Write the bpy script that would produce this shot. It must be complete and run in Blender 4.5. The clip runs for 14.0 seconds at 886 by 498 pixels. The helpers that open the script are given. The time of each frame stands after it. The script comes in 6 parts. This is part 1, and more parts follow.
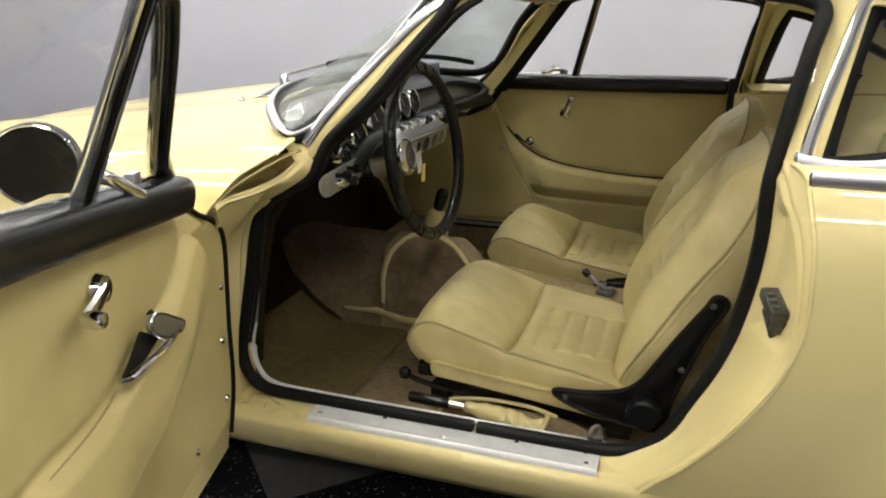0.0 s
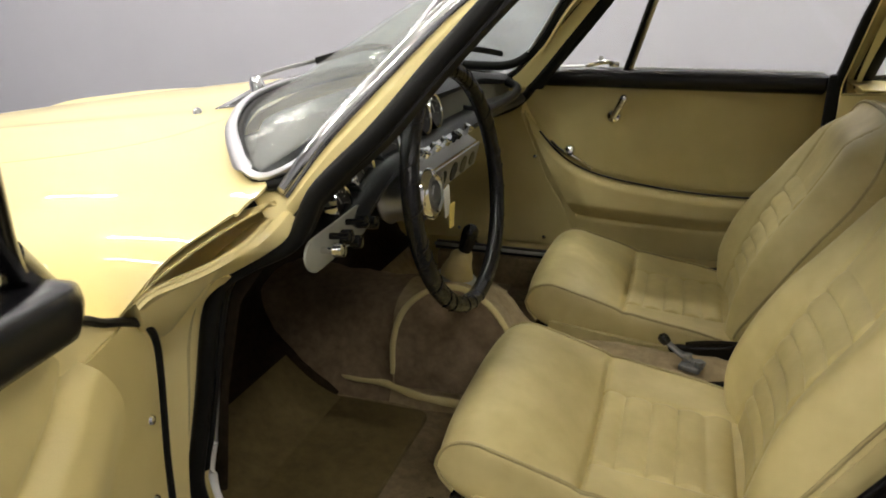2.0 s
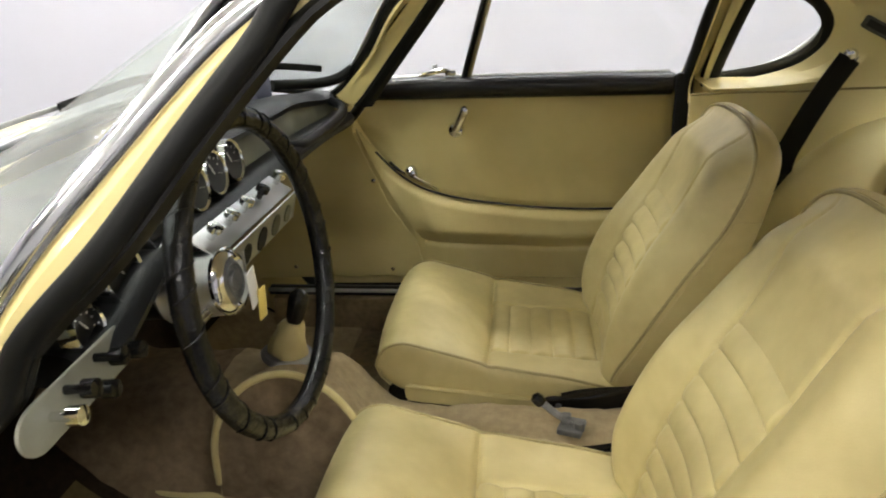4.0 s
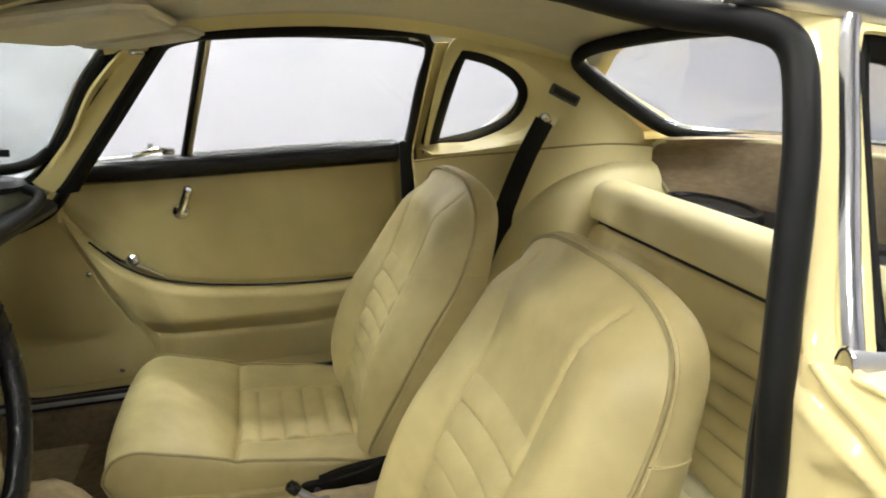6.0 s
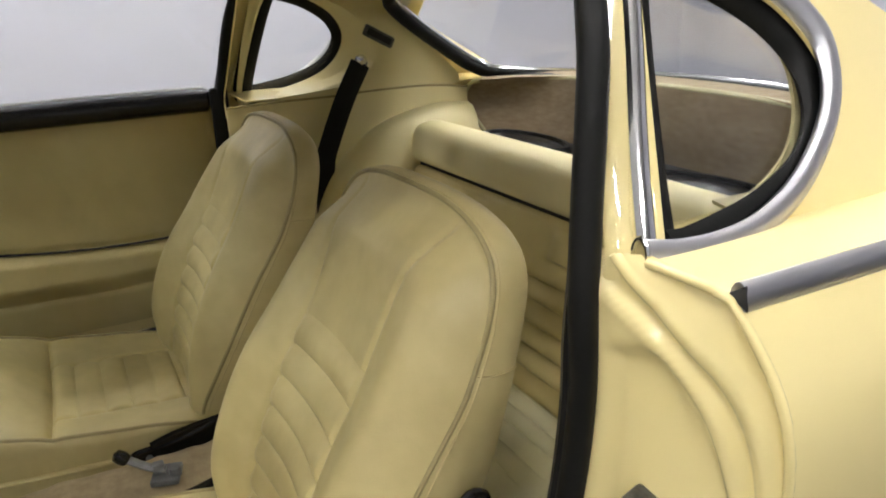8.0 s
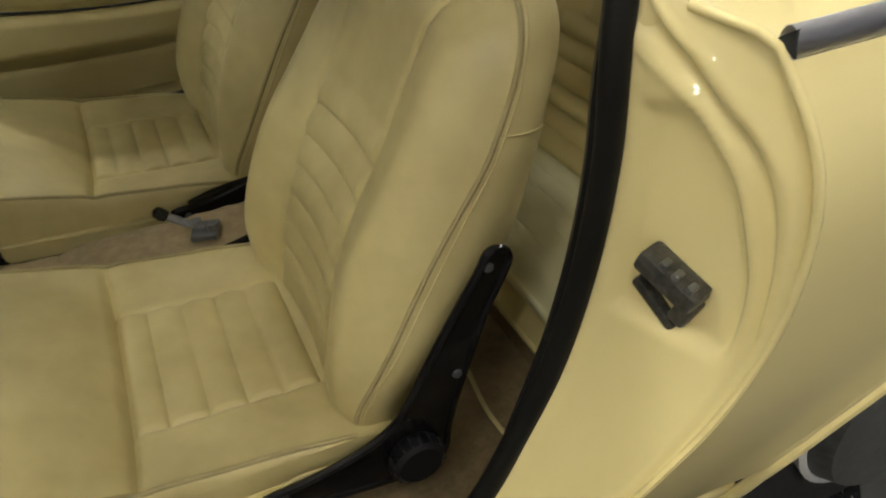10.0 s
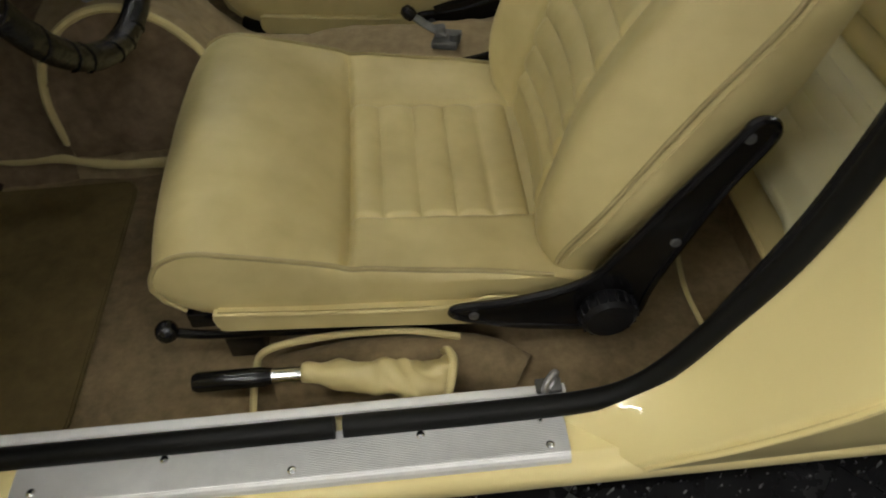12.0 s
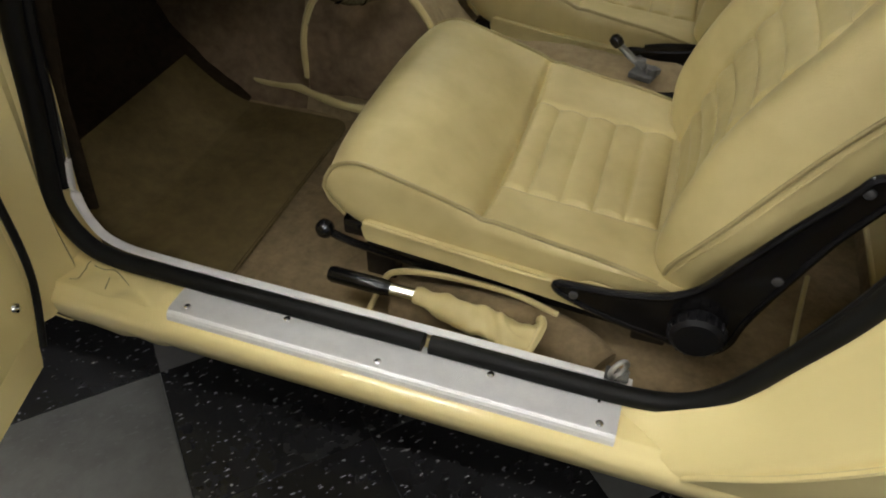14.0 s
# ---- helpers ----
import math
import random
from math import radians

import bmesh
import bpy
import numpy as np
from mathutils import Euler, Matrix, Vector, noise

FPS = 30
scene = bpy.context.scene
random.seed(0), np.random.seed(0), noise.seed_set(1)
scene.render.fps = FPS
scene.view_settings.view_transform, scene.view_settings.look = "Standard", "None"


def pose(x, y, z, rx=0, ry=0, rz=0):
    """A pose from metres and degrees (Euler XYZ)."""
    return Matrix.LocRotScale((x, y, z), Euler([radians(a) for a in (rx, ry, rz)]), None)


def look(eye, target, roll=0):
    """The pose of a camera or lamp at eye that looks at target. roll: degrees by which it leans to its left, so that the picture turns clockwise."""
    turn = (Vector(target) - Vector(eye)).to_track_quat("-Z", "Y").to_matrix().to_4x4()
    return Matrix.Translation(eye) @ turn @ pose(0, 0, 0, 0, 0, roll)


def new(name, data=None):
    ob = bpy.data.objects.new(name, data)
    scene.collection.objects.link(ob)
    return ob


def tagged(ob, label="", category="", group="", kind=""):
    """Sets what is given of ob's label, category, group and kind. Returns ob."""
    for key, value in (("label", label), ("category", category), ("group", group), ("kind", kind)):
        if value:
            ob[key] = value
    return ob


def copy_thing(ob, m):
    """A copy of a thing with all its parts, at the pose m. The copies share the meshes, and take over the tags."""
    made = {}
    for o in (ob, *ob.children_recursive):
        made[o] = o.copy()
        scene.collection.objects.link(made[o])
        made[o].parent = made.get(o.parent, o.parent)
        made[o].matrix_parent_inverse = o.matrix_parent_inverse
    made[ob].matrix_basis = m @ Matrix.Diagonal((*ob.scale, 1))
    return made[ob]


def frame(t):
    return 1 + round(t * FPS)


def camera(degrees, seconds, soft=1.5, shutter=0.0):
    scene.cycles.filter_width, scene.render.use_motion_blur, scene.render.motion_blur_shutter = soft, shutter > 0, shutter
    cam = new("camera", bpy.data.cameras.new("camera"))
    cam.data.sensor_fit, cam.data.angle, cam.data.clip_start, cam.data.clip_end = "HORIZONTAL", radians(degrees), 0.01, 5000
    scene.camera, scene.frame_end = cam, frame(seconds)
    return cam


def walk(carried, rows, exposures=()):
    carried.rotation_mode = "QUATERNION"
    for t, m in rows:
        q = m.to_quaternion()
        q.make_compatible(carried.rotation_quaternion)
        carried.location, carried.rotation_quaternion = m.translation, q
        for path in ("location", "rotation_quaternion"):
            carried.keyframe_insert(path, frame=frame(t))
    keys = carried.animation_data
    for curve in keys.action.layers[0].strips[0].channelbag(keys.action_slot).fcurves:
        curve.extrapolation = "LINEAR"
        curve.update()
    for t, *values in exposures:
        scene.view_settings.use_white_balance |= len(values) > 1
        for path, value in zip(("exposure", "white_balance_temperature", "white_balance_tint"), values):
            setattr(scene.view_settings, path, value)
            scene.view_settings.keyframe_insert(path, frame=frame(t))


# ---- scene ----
cam = camera(63.3, 14.0, soft=1.8, shutter=0.3)
PATH = [
    (0, (-0.014, 0.258, 1.19), (-0.633, 2.056, 0.571), -0.3),
    (0.5, (-0.098, 0.379, 1.192), (-0.681, 2.19, 0.573), -0.4),
    (1, (-0.163, 0.497, 1.195), (-0.721, 2.313, 0.571), -0.3),
    (1.5, (-0.217, 0.625, 1.186), (-0.796, 2.433, 0.558), -0.5),
    (2, (-0.265, 0.751, 1.189), (-0.863, 2.538, 0.519), -0.3),
    (2.2, (-0.265, 0.788, 1.191), (-0.854, 2.576, 0.515), -0.4),
    (4.3, (-0.288, 1.088, 1.227), (-0.402, 2.954, 0.515), -2.2),
    (4.5, (-0.274, 1.097, 1.21), (-0.312, 2.971, 0.513), -2.1),
    (5, (-0.261, 1.109, 1.191), (-0.111, 3.004, 0.568), -2.3),
    (5.5, (-0.254, 1.106, 1.204), (0.047, 3.004, 0.65), -2.3),
    (6, (-0.245, 1.101, 1.2), (0.208, 2.976, 0.67), -2.3),
    (6.5, (-0.235, 1.098, 1.198), (0.342, 2.935, 0.656), -2.4),
    (7, (-0.227, 1.093, 1.197), (0.457, 2.89, 0.647), -2.5),
    (7.5, (-0.226, 1.088, 1.199), (0.577, 2.821, 0.605), -2.4),
    (7.7, (-0.24, 1.092, 1.182), (0.622, 2.789, 0.569), -2.3),
    (9.8, (-0.217, 1.095, 1.145), (0.456, 2.574, -0.022), -4.0),
    (10, (-0.221, 1.099, 1.144), (0.401, 2.566, -0.064), -4.0),
    (10.5, (-0.229, 1.105, 1.13), (0.246, 2.543, -0.176), -4.0),
    (11, (-0.242, 1.11, 1.125), (0.092, 2.513, -0.26), -3.8),
    (11.5, (-0.254, 1.114, 1.118), (-0.05, 2.486, -0.323), -3.6),
    (12, (-0.269, 1.117, 1.114), (-0.211, 2.456, -0.371), -3.3),
    (12.5, (-0.283, 1.107, 1.11), (-0.399, 2.438, -0.378), -2.2),
    (13, (-0.29, 1.08, 1.108), (-0.604, 2.388, -0.372), -0.8),
    (13.5, (-0.246, 1.022, 1.103), (-0.67, 2.332, -0.348), 0.5),
    (14, (-0.173, 0.959, 1.113), (-0.628, 2.34, -0.26), 0.5),
]
walk(cam, [(t, look(eye, target, roll)) for t, eye, target, roll in PATH],
     exposures=((0.0, 0.12, 6480, 10), (2.2, 0.06, 6620, 11), (4.3, 0.78, 6400, 10), (5.5, 0.83, 6350, 9), (7.0, 0.44, 6200, 12), (7.7, 0.30, 6200, 13),
                (9.8, -0.30, 6600, 8), (11.0, -0.31, 6650, 8), (12.5, -0.33, 6350, 10), (13.2, -0.27, 6350, 11), (14.0, 0.0, 6350, 11)))

# ---- world and light ----
world = bpy.data.worlds.new("hall_air")
scene.world = world
world.use_nodes = True
world.node_tree.nodes["Background"].inputs[0].default_value = (0.80, 0.80, 0.84, 1)
world.node_tree.nodes["Background"].inputs[1].default_value = 0.05
scene.view_settings.exposure = 0.0

ROOM = (-8.4, 5.0, -3.6, 6.2, 3.9)  # x0, x1, y0, y1, height
C = 2.245  # the car's middle plane
V = Vector


# ---- materials ----
def material(name, colour, rough=0.5, metal=0.0, **more):
    m = bpy.data.materials.new(name)
    m.use_nodes = True
    b = m.node_tree.nodes["Principled BSDF"]
    b.inputs["Base Color"].default_value = (*colour, 1)
    b.inputs["Roughness"].default_value = rough
    b.inputs["Metallic"].default_value = metal
    for key, value in more.items():
        b.inputs[key.replace("_", " ")].default_value = value
    return m


def add(m, kind, **inputs):
    n = m.node_tree.nodes.new(kind)
    for key, value in inputs.items():
        n.inputs[key.replace("_", " ")].default_value = value
    return n


def vary(m, colours, scale=30.0, detail=4.0, big=2.5, bump=0.1, bump_scale=200.0, rough=None, depth=0.002, stretch=(1, 1, 1)):
    """Colour from two sizes of noise, and a fine relief."""
    t = m.node_tree
    b = t.nodes["Principled BSDF"]
    at = add(m, "ShaderNodeTexCoord")
    mp = add(m, "ShaderNodeMapping")
    mp.inputs["Scale"].default_value = stretch
    t.links.new(at.outputs["Object"], mp.inputs["Vector"])
    fine = add(m, "ShaderNodeTexNoise", Scale=scale, Detail=detail, Roughness=0.6)
    wide = add(m, "ShaderNodeTexNoise", Scale=big, Detail=3.0, Roughness=0.5)
    mix = add(m, "ShaderNodeMath")
    mix.operation = "MULTIPLY_ADD"
    mix.inputs[1].default_value = 0.5
    half = add(m, "ShaderNodeMath")
    half.operation = "MULTIPLY"
    half.inputs[1].default_value = 0.5
    ramp = add(m, "ShaderNodeValToRGB")
    ramp.color_ramp.elements[0].position, ramp.color_ramp.elements[1].position = 0.3, 0.7
    ramp.color_ramp.elements[0].color = (*colours[0], 1)
    ramp.color_ramp.elements[1].color = (*colours[1], 1)
    for n in (fine, wide):
        t.links.new(mp.outputs[0], n.inputs["Vector"])
    t.links.new(fine.outputs[0], mix.inputs[0])
    t.links.new(wide.outputs[0], half.inputs[0])
    t.links.new(half.outputs[0], mix.inputs[2])
    t.links.new(mix.outputs[0], ramp.inputs[0])
    t.links.new(ramp.outputs[0], b.inputs["Base Color"])
    if rough:
        rr = add(m, "ShaderNodeMapRange")
        rr.inputs[3].default_value, rr.inputs[4].default_value = rough
        t.links.new(mix.outputs[0], rr.inputs[0])
        t.links.new(rr.outputs[0], b.inputs["Roughness"])
    if bump:
        grain = add(m, "ShaderNodeTexNoise", Scale=bump_scale, Detail=3.0, Roughness=0.6)
        t.links.new(mp.outputs[0], grain.inputs["Vector"])
        bp = add(m, "ShaderNodeBump", Strength=bump, Distance=depth)
        t.links.new(grain.outputs[0], bp.inputs["Height"])
        t.links.new(bp.outputs[0], b.inputs["Normal"])
    return m


PAINT = vary(material("cream_yellow_paint", (0.83, 0.70, 0.33), 0.5, Coat_Weight=0.7, Coat_Roughness=0.025, Specular_IOR_Level=0.25),
             ((0.82, 0.69, 0.325), (0.85, 0.72, 0.345)), 6, 2, 1.2, 0.012, 60, (0.44, 0.54))
VINYL = vary(material("tan_vinyl", (0.50, 0.42, 0.21), 0.46),
             ((0.395, 0.322, 0.138), (0.655, 0.553, 0.268)), 9, 3, 3.0, 0.16, 420, (0.40, 0.54), 0.0012)
PANEL = vary(material("tan_panel_vinyl", (0.46, 0.38, 0.17), 0.5),
             ((0.475, 0.388, 0.155), (0.65, 0.54, 0.245)), 5, 3, 1.6, 0.14, 420, (0.42, 0.56), 0.0012)


def crease(m, scale=16.0, strength=0.22, distance=0.006):
    """Soft puckers under the fine grain."""
    t = m.node_tree
    b = t.nodes["Principled BSDF"]
    fine = b.inputs["Normal"].links[0].from_node
    at = add(m, "ShaderNodeTexCoord")
    n = add(m, "ShaderNodeTexNoise", Scale=scale, Detail=2.5, Roughness=0.45, Distortion=0.8)
    bp = add(m, "ShaderNodeBump", Strength=strength, Distance=distance)
    t.links.new(at.outputs["Object"], n.inputs["Vector"])
    t.links.new(n.outputs[0], bp.inputs["Height"])
    t.links.new(bp.outputs[0], fine.inputs["Normal"])
    return m


crease(VINYL)
# darker than the seat vinyl: dirt and the seam's shadow in one colour
PIPING = vary(material("soiled_shaded_tan_piping", (0.34, 0.28, 0.13), 0.5),
              ((0.27, 0.215, 0.092), (0.42, 0.35, 0.165)), 25, 3, 6.0, 0.1, 400, (0.42, 0.58), 0.001)
crease(PANEL, 9.0, 0.25, 0.008)
PALE = vary(material("pale_cream_vinyl", (0.62, 0.58, 0.36), 0.45),
            ((0.57, 0.53, 0.32), (0.66, 0.62, 0.39)), 6, 3, 2.0, 0.12, 380, (0.40, 0.52), 0.0012)
CREAM = vary(material("cream_lining_vinyl", (0.72, 0.63, 0.32), 0.5),
             ((0.74, 0.65, 0.34), (0.83, 0.74, 0.42)), 5, 3, 1.6, 0.12, 420, (0.42, 0.56), 0.0012)
LINING = vary(material("beige_headlining", (0.42, 0.38, 0.28), 0.8),
              ((0.62, 0.58, 0.46), (0.70, 0.66, 0.53)), 8, 3, 2.0, 0.2, 500)
RUBBER = vary(material("black_rubber", (0.008, 0.008, 0.008), 0.48, Specular_IOR_Level=0.15),
              ((0.005, 0.005, 0.005), (0.012, 0.012, 0.011)), 14, 4, 3.0, 0.1, 250, (0.34, 0.56))
BLACK = vary(material("black_vinyl", (0.009, 0.009, 0.010), 0.40, Specular_IOR_Level=0.20),
             ((0.005, 0.005, 0.006), (0.013, 0.013, 0.014)), 14, 4, 3.0, 0.3, 350, (0.22, 0.40))
RAILPAD = vary(material("glossy_black_vinyl", (0.008, 0.008, 0.009), 0.25, Specular_IOR_Level=0.42),
               ((0.005, 0.005, 0.006), (0.012, 0.012, 0.013)), 14, 4, 3.0, 0.25, 300, (0.14, 0.30))
ENAMEL = vary(material("black_enamel", (0.006, 0.006, 0.006), 0.2, Specular_IOR_Level=0.45),
              ((0.004, 0.004, 0.004), (0.010, 0.009, 0.009)), 20, 4, 4.0, 0.05, 90, (0.10, 0.26))
LEATHER = crease(vary(material("black_wrinkled_leather", (0.010, 0.010, 0.010), 0.3, Specular_IOR_Level=0.4),
                      ((0.003, 0.003, 0.003), (0.009, 0.008, 0.008)), 40, 4, 8.0, 0.4, 160, (0.16, 0.32), 0.002), 55.0, 0.4, 0.006)
CARPET = vary(material("brown_carpet", (0.24, 0.17, 0.10), 0.95),
              ((0.13, 0.094, 0.046), (0.36, 0.265, 0.139)), 60, 5, 7.0, 0.9, 700, None, 0.004)
# brighter copy of the brown carpet; light falling on the tunnel is in the colour
LITCARPET = vary(material("lit_brown_carpet", (0.36, 0.28, 0.17), 0.95),
             ((0.24, 0.178, 0.092), (0.50, 0.39, 0.218)), 50, 5, 4.0, 0.9, 700, None, 0.004)
PILE = vary(material("light_tan_carpet", (0.34, 0.26, 0.17), 0.95),
            ((0.30, 0.225, 0.14), (0.50, 0.40, 0.27)), 40, 5, 5.0, 0.9, 500, None, 0.005, (1, 1, 3))
MAT = vary(material("olive_rubber_mat", (0.17, 0.125, 0.055), 0.75, Specular_IOR_Level=0.15),
           ((0.080, 0.060, 0.024), (0.180, 0.134, 0.056)), 35, 4, 3.0, 0.5, 400, (0.6, 0.85))
CHROME = vary(material("chrome", (0.80, 0.80, 0.80), 0.08, 1.0),
              ((0.72, 0.72, 0.72), (0.85, 0.85, 0.84)), 25, 4, 5.0, 0.02, 120, (0.04, 0.16))
STEEL = vary(material("dull_aluminium", (0.60, 0.60, 0.60), 0.36, 1.0),
             ((0.40, 0.40, 0.40), (0.56, 0.56, 0.55)), 40, 5, 6.0, 0.08, 300, (0.28, 0.46))
SILVER = vary(material("matt_aluminium", (0.55, 0.55, 0.55), 0.45, 0.25),
              ((0.78, 0.78, 0.78), (0.92, 0.92, 0.91)), 50, 5, 7.0, 0.1, 300, (0.42, 0.6))
# brown carpet with the deep footwell's shade put into its colour
TOE = vary(material("shaded_brown_carpet", (0.05, 0.036, 0.024), 0.95, Specular_IOR_Level=0.06),
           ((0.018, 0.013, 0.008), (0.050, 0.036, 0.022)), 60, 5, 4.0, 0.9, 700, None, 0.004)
# middle tone of the same carpet, part of the footwell shade painted in
WALLPILE = vary(material("half_shaded_brown_carpet", (0.12, 0.09, 0.055), 0.95, Specular_IOR_Level=0.06),
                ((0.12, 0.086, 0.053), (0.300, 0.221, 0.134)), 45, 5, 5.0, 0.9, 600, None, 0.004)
GREY = vary(material("grey_metal", (0.16, 0.16, 0.16), 0.4, 0.7),
            ((0.10, 0.10, 0.10), (0.24, 0.24, 0.235)), 60, 4, 8.0, 0.2, 300, (0.3, 0.55))
OLIVE = vary(material("grey_green_trim", (0.17, 0.17, 0.12), 0.55),
             ((0.14, 0.14, 0.10), (0.20, 0.20, 0.145)), 10, 3, 3.0, 0.1, 300)
WORN = vary(material("worn_dark_steel", (0.07, 0.07, 0.065), 0.5, 0.6),
            ((0.022, 0.022, 0.020), (0.17, 0.165, 0.15)), 90, 5, 20.0, 0.6, 160, (0.30, 0.65), 0.003)
TYRE = vary(material("tyre_rubber", (0.016, 0.016, 0.016), 0.7),
            ((0.010, 0.010, 0.010), (0.028, 0.027, 0.025)), 30, 4, 4.0, 0.3, 200)
# for the unseen south wall, darkened so less fill light reaches the cabin
DUSK = vary(material("mid_grey_wall_paint", (0.25, 0.25, 0.265), 0.9),
            ((0.235, 0.235, 0.25), (0.265, 0.265, 0.28)), 1.5, 3, 0.5, 0.05, 80)
MIRROR = material("mirror_glass", (0.82, 0.83, 0.83), 0.015, 1.0)
SATIN = vary(material("satin_aluminium", (0.72, 0.72, 0.73), 0.26, 1.0),
             ((0.48, 0.48, 0.505), (0.54, 0.54, 0.565)), 20, 4, 4.0, 0.0, 300, (0.34, 0.44))
WALL = vary(material("grey_wall_paint", (0.62, 0.62, 0.64), 0.9),
            ((0.49, 0.49, 0.545), (0.525, 0.525, 0.585)), 1.5, 3, 0.5, 0.05, 80)
CEIL = material("grey_ceiling_paint", (0.40, 0.40, 0.40), 0.9)
FACE = material("gauge_face", (0.012, 0.012, 0.013), 0.4)
WHITE = vary(material("white_card", (0.75, 0.74, 0.70), 0.7), ((0.70, 0.69, 0.65), (0.78, 0.77, 0.73)), 20)
YELLOWCARD = material("yellow_card", (0.75, 0.58, 0.16), 0.7)
BLUEBOX = material("dark_blue_plastic", (0.12, 0.125, 0.19), 0.4)
FELT = vary(material("brown_felt", (0.30, 0.24, 0.12), 0.8), ((0.22, 0.17, 0.08), (0.38, 0.31, 0.16)), scale=60, bump=0.1)
PLATE = vary(material("grey_green_lacquer", (0.26, 0.26, 0.21), 0.38), ((0.22, 0.22, 0.18), (0.29, 0.29, 0.24)), scale=40, bump=0.03)
# near-black filler; in gaps and hollows the shade is put into this colour
NIGHT = material("recess_shade_black", (0.02, 0.02, 0.02), 0.8)



def glass(name, gain, power, tint, rough=0.01, haze=0.0, least=0.03):
    """Thin clear glass: sees through, with gloss that grows towards grazing and a pale diffuse film in place of
    reflected haze.
    """
    m = bpy.data.materials.new(name)
    m.use_nodes = True
    t = m.node_tree
    t.nodes.remove(t.nodes["Principled BSDF"])
    clear = t.nodes.new("ShaderNodeBsdfTransparent")
    clear.inputs[0].default_value = (*tint, 1)
    gloss = t.nodes.new("ShaderNodeBsdfGlossy")
    gloss.inputs["Roughness"].default_value = rough
    facing = t.nodes.new("ShaderNodeLayerWeight")
    facing.inputs[0].default_value = 0.5
    curve = t.nodes.new("ShaderNodeMath")
    curve.operation = "POWER"
    curve.inputs[1].default_value = power
    line = t.nodes.new("ShaderNodeMath")
    line.operation = "MULTIPLY_ADD"
    line.inputs[1].default_value, line.inputs[2].default_value = gain, least
    mix = t.nodes.new("ShaderNodeMixShader")
    t.links.new(facing.outputs["Facing"], curve.inputs[0])
    t.links.new(curve.outputs[0], line.inputs[0])
    t.links.new(line.outputs[0], mix.inputs[0])
    t.links.new(clear.outputs[0], mix.inputs[1])
    t.links.new(gloss.outputs[0], mix.inputs[2])
    last = mix.outputs[0]
    if haze:
        film = t.nodes.new("ShaderNodeBsdfDiffuse")
        film.inputs[0].default_value = (0.66, 0.66, 0.645, 1)
        veil = t.nodes.new("ShaderNodeMixShader")
        cloud = t.nodes.new("ShaderNodeTexNoise")
        cloud.inputs["Scale"].default_value = 2.2
        part_ = t.nodes.new("ShaderNodeMath")
        part_.operation = "MULTIPLY"
        part_.inputs[1].default_value = haze * 2
        t.links.new(cloud.outputs[0], part_.inputs[0])
        t.links.new(part_.outputs[0], veil.inputs[0])
        t.links.new(last, veil.inputs[1])
        t.links.new(film.outputs[0], veil.inputs[2])
        last = veil.outputs[0]
    t.links.new(last, t.nodes["Material Output"].inputs[0])
    return m


GLASS = glass("window_glass", 0.45, 3.2, (0.975, 0.985, 0.98))
# the grey film paints in the pale reflection of the hall
SCREEN = glass("windscreen_glass", 0.07, 2.6, (0.93, 0.965, 0.95), 0.10, 0.19, 0.004)

LAMP = material("lit_diffuser", (0.9, 0.9, 0.9), 0.5, Emission_Color=(1.0, 0.97, 0.90, 1), Emission_Strength=80.0)


# ---- mesh helpers ----
def cr(points, n, closed=False):
    """n points along a smooth curve through the given points."""
    p = [V(q) for q in points]
    k = len(p)
    spans = k if closed else k - 1
    out = []
    count = n if closed else n - 1
    for i in range(n):
        u = i * spans / count
        j = min(int(u), spans - 1)
        f = u - j
        a, b, c, d = (p[(j + o) % k] if closed else p[min(max(j + o, 0), k - 1)] for o in (-1, 0, 1, 2))
        out.append(0.5 * (2 * b + (c - a) * f + (2 * a - 5 * b + 4 * c - d) * f * f + (3 * b - a - 3 * c + d) * f ** 3))
    return out


def table(rows):
    """A smooth function through (x, y) pairs."""
    xs = [r[0] for r in rows]

    def f(x):
        if x <= xs[0]:
            return rows[0][1]
        for i in range(len(rows) - 1):
            if x <= xs[i + 1]:
                u = (x - xs[i]) / (xs[i + 1] - xs[i])
                y0, y1 = rows[i][1], rows[i + 1][1]
                m0 = (y1 - rows[max(i - 1, 0)][1]) / max(xs[i + 1] - xs[max(i - 1, 0)], 1e-6) * (xs[i + 1] - xs[i])
                m1 = (rows[min(i + 2, len(rows) - 1)][1] - y0) / (xs[min(i + 2, len(rows) - 1)] - xs[i]) * (xs[i + 1] - xs[i])
                return (2 * u ** 3 - 3 * u * u + 1) * y0 + (u ** 3 - 2 * u * u + u) * m0 + (3 * u * u - 2 * u ** 3) * y1 + (u ** 3 - u * u) * m1
        return rows[-1][1]
    return f


def step(a, b, x):
    u = min(max((x - a) / (b - a), 0.0), 1.0)
    return u * u * (3 - 2 * u)


def grid(rows, loop=False, ends=False):
    """A sheet through rows of points; loop: each row closes; ends: caps."""
    bm = bmesh.new()
    vs = [[bm.verts.new(p) for p in r] for r in rows]
    n = len(vs[0])
    for r0, r1 in zip(vs, vs[1:]):
        for i in range(n if loop else n - 1):
            j = (i + 1) % n
            bm.faces.new((r0[i], r0[j], r1[j], r1[i]))
    if ends:
        bm.faces.new(vs[0])
        bm.faces.new(vs[-1][::-1])
    bmesh.ops.recalc_face_normals(bm, faces=bm.faces)
    return bm


def shell(rows, d):
    """A sheet through rows of points with its under side shifted by d."""
    d = V(d)
    return grid([list(r) + [p + d for p in reversed(r)] for r in rows], loop=True, ends=True)


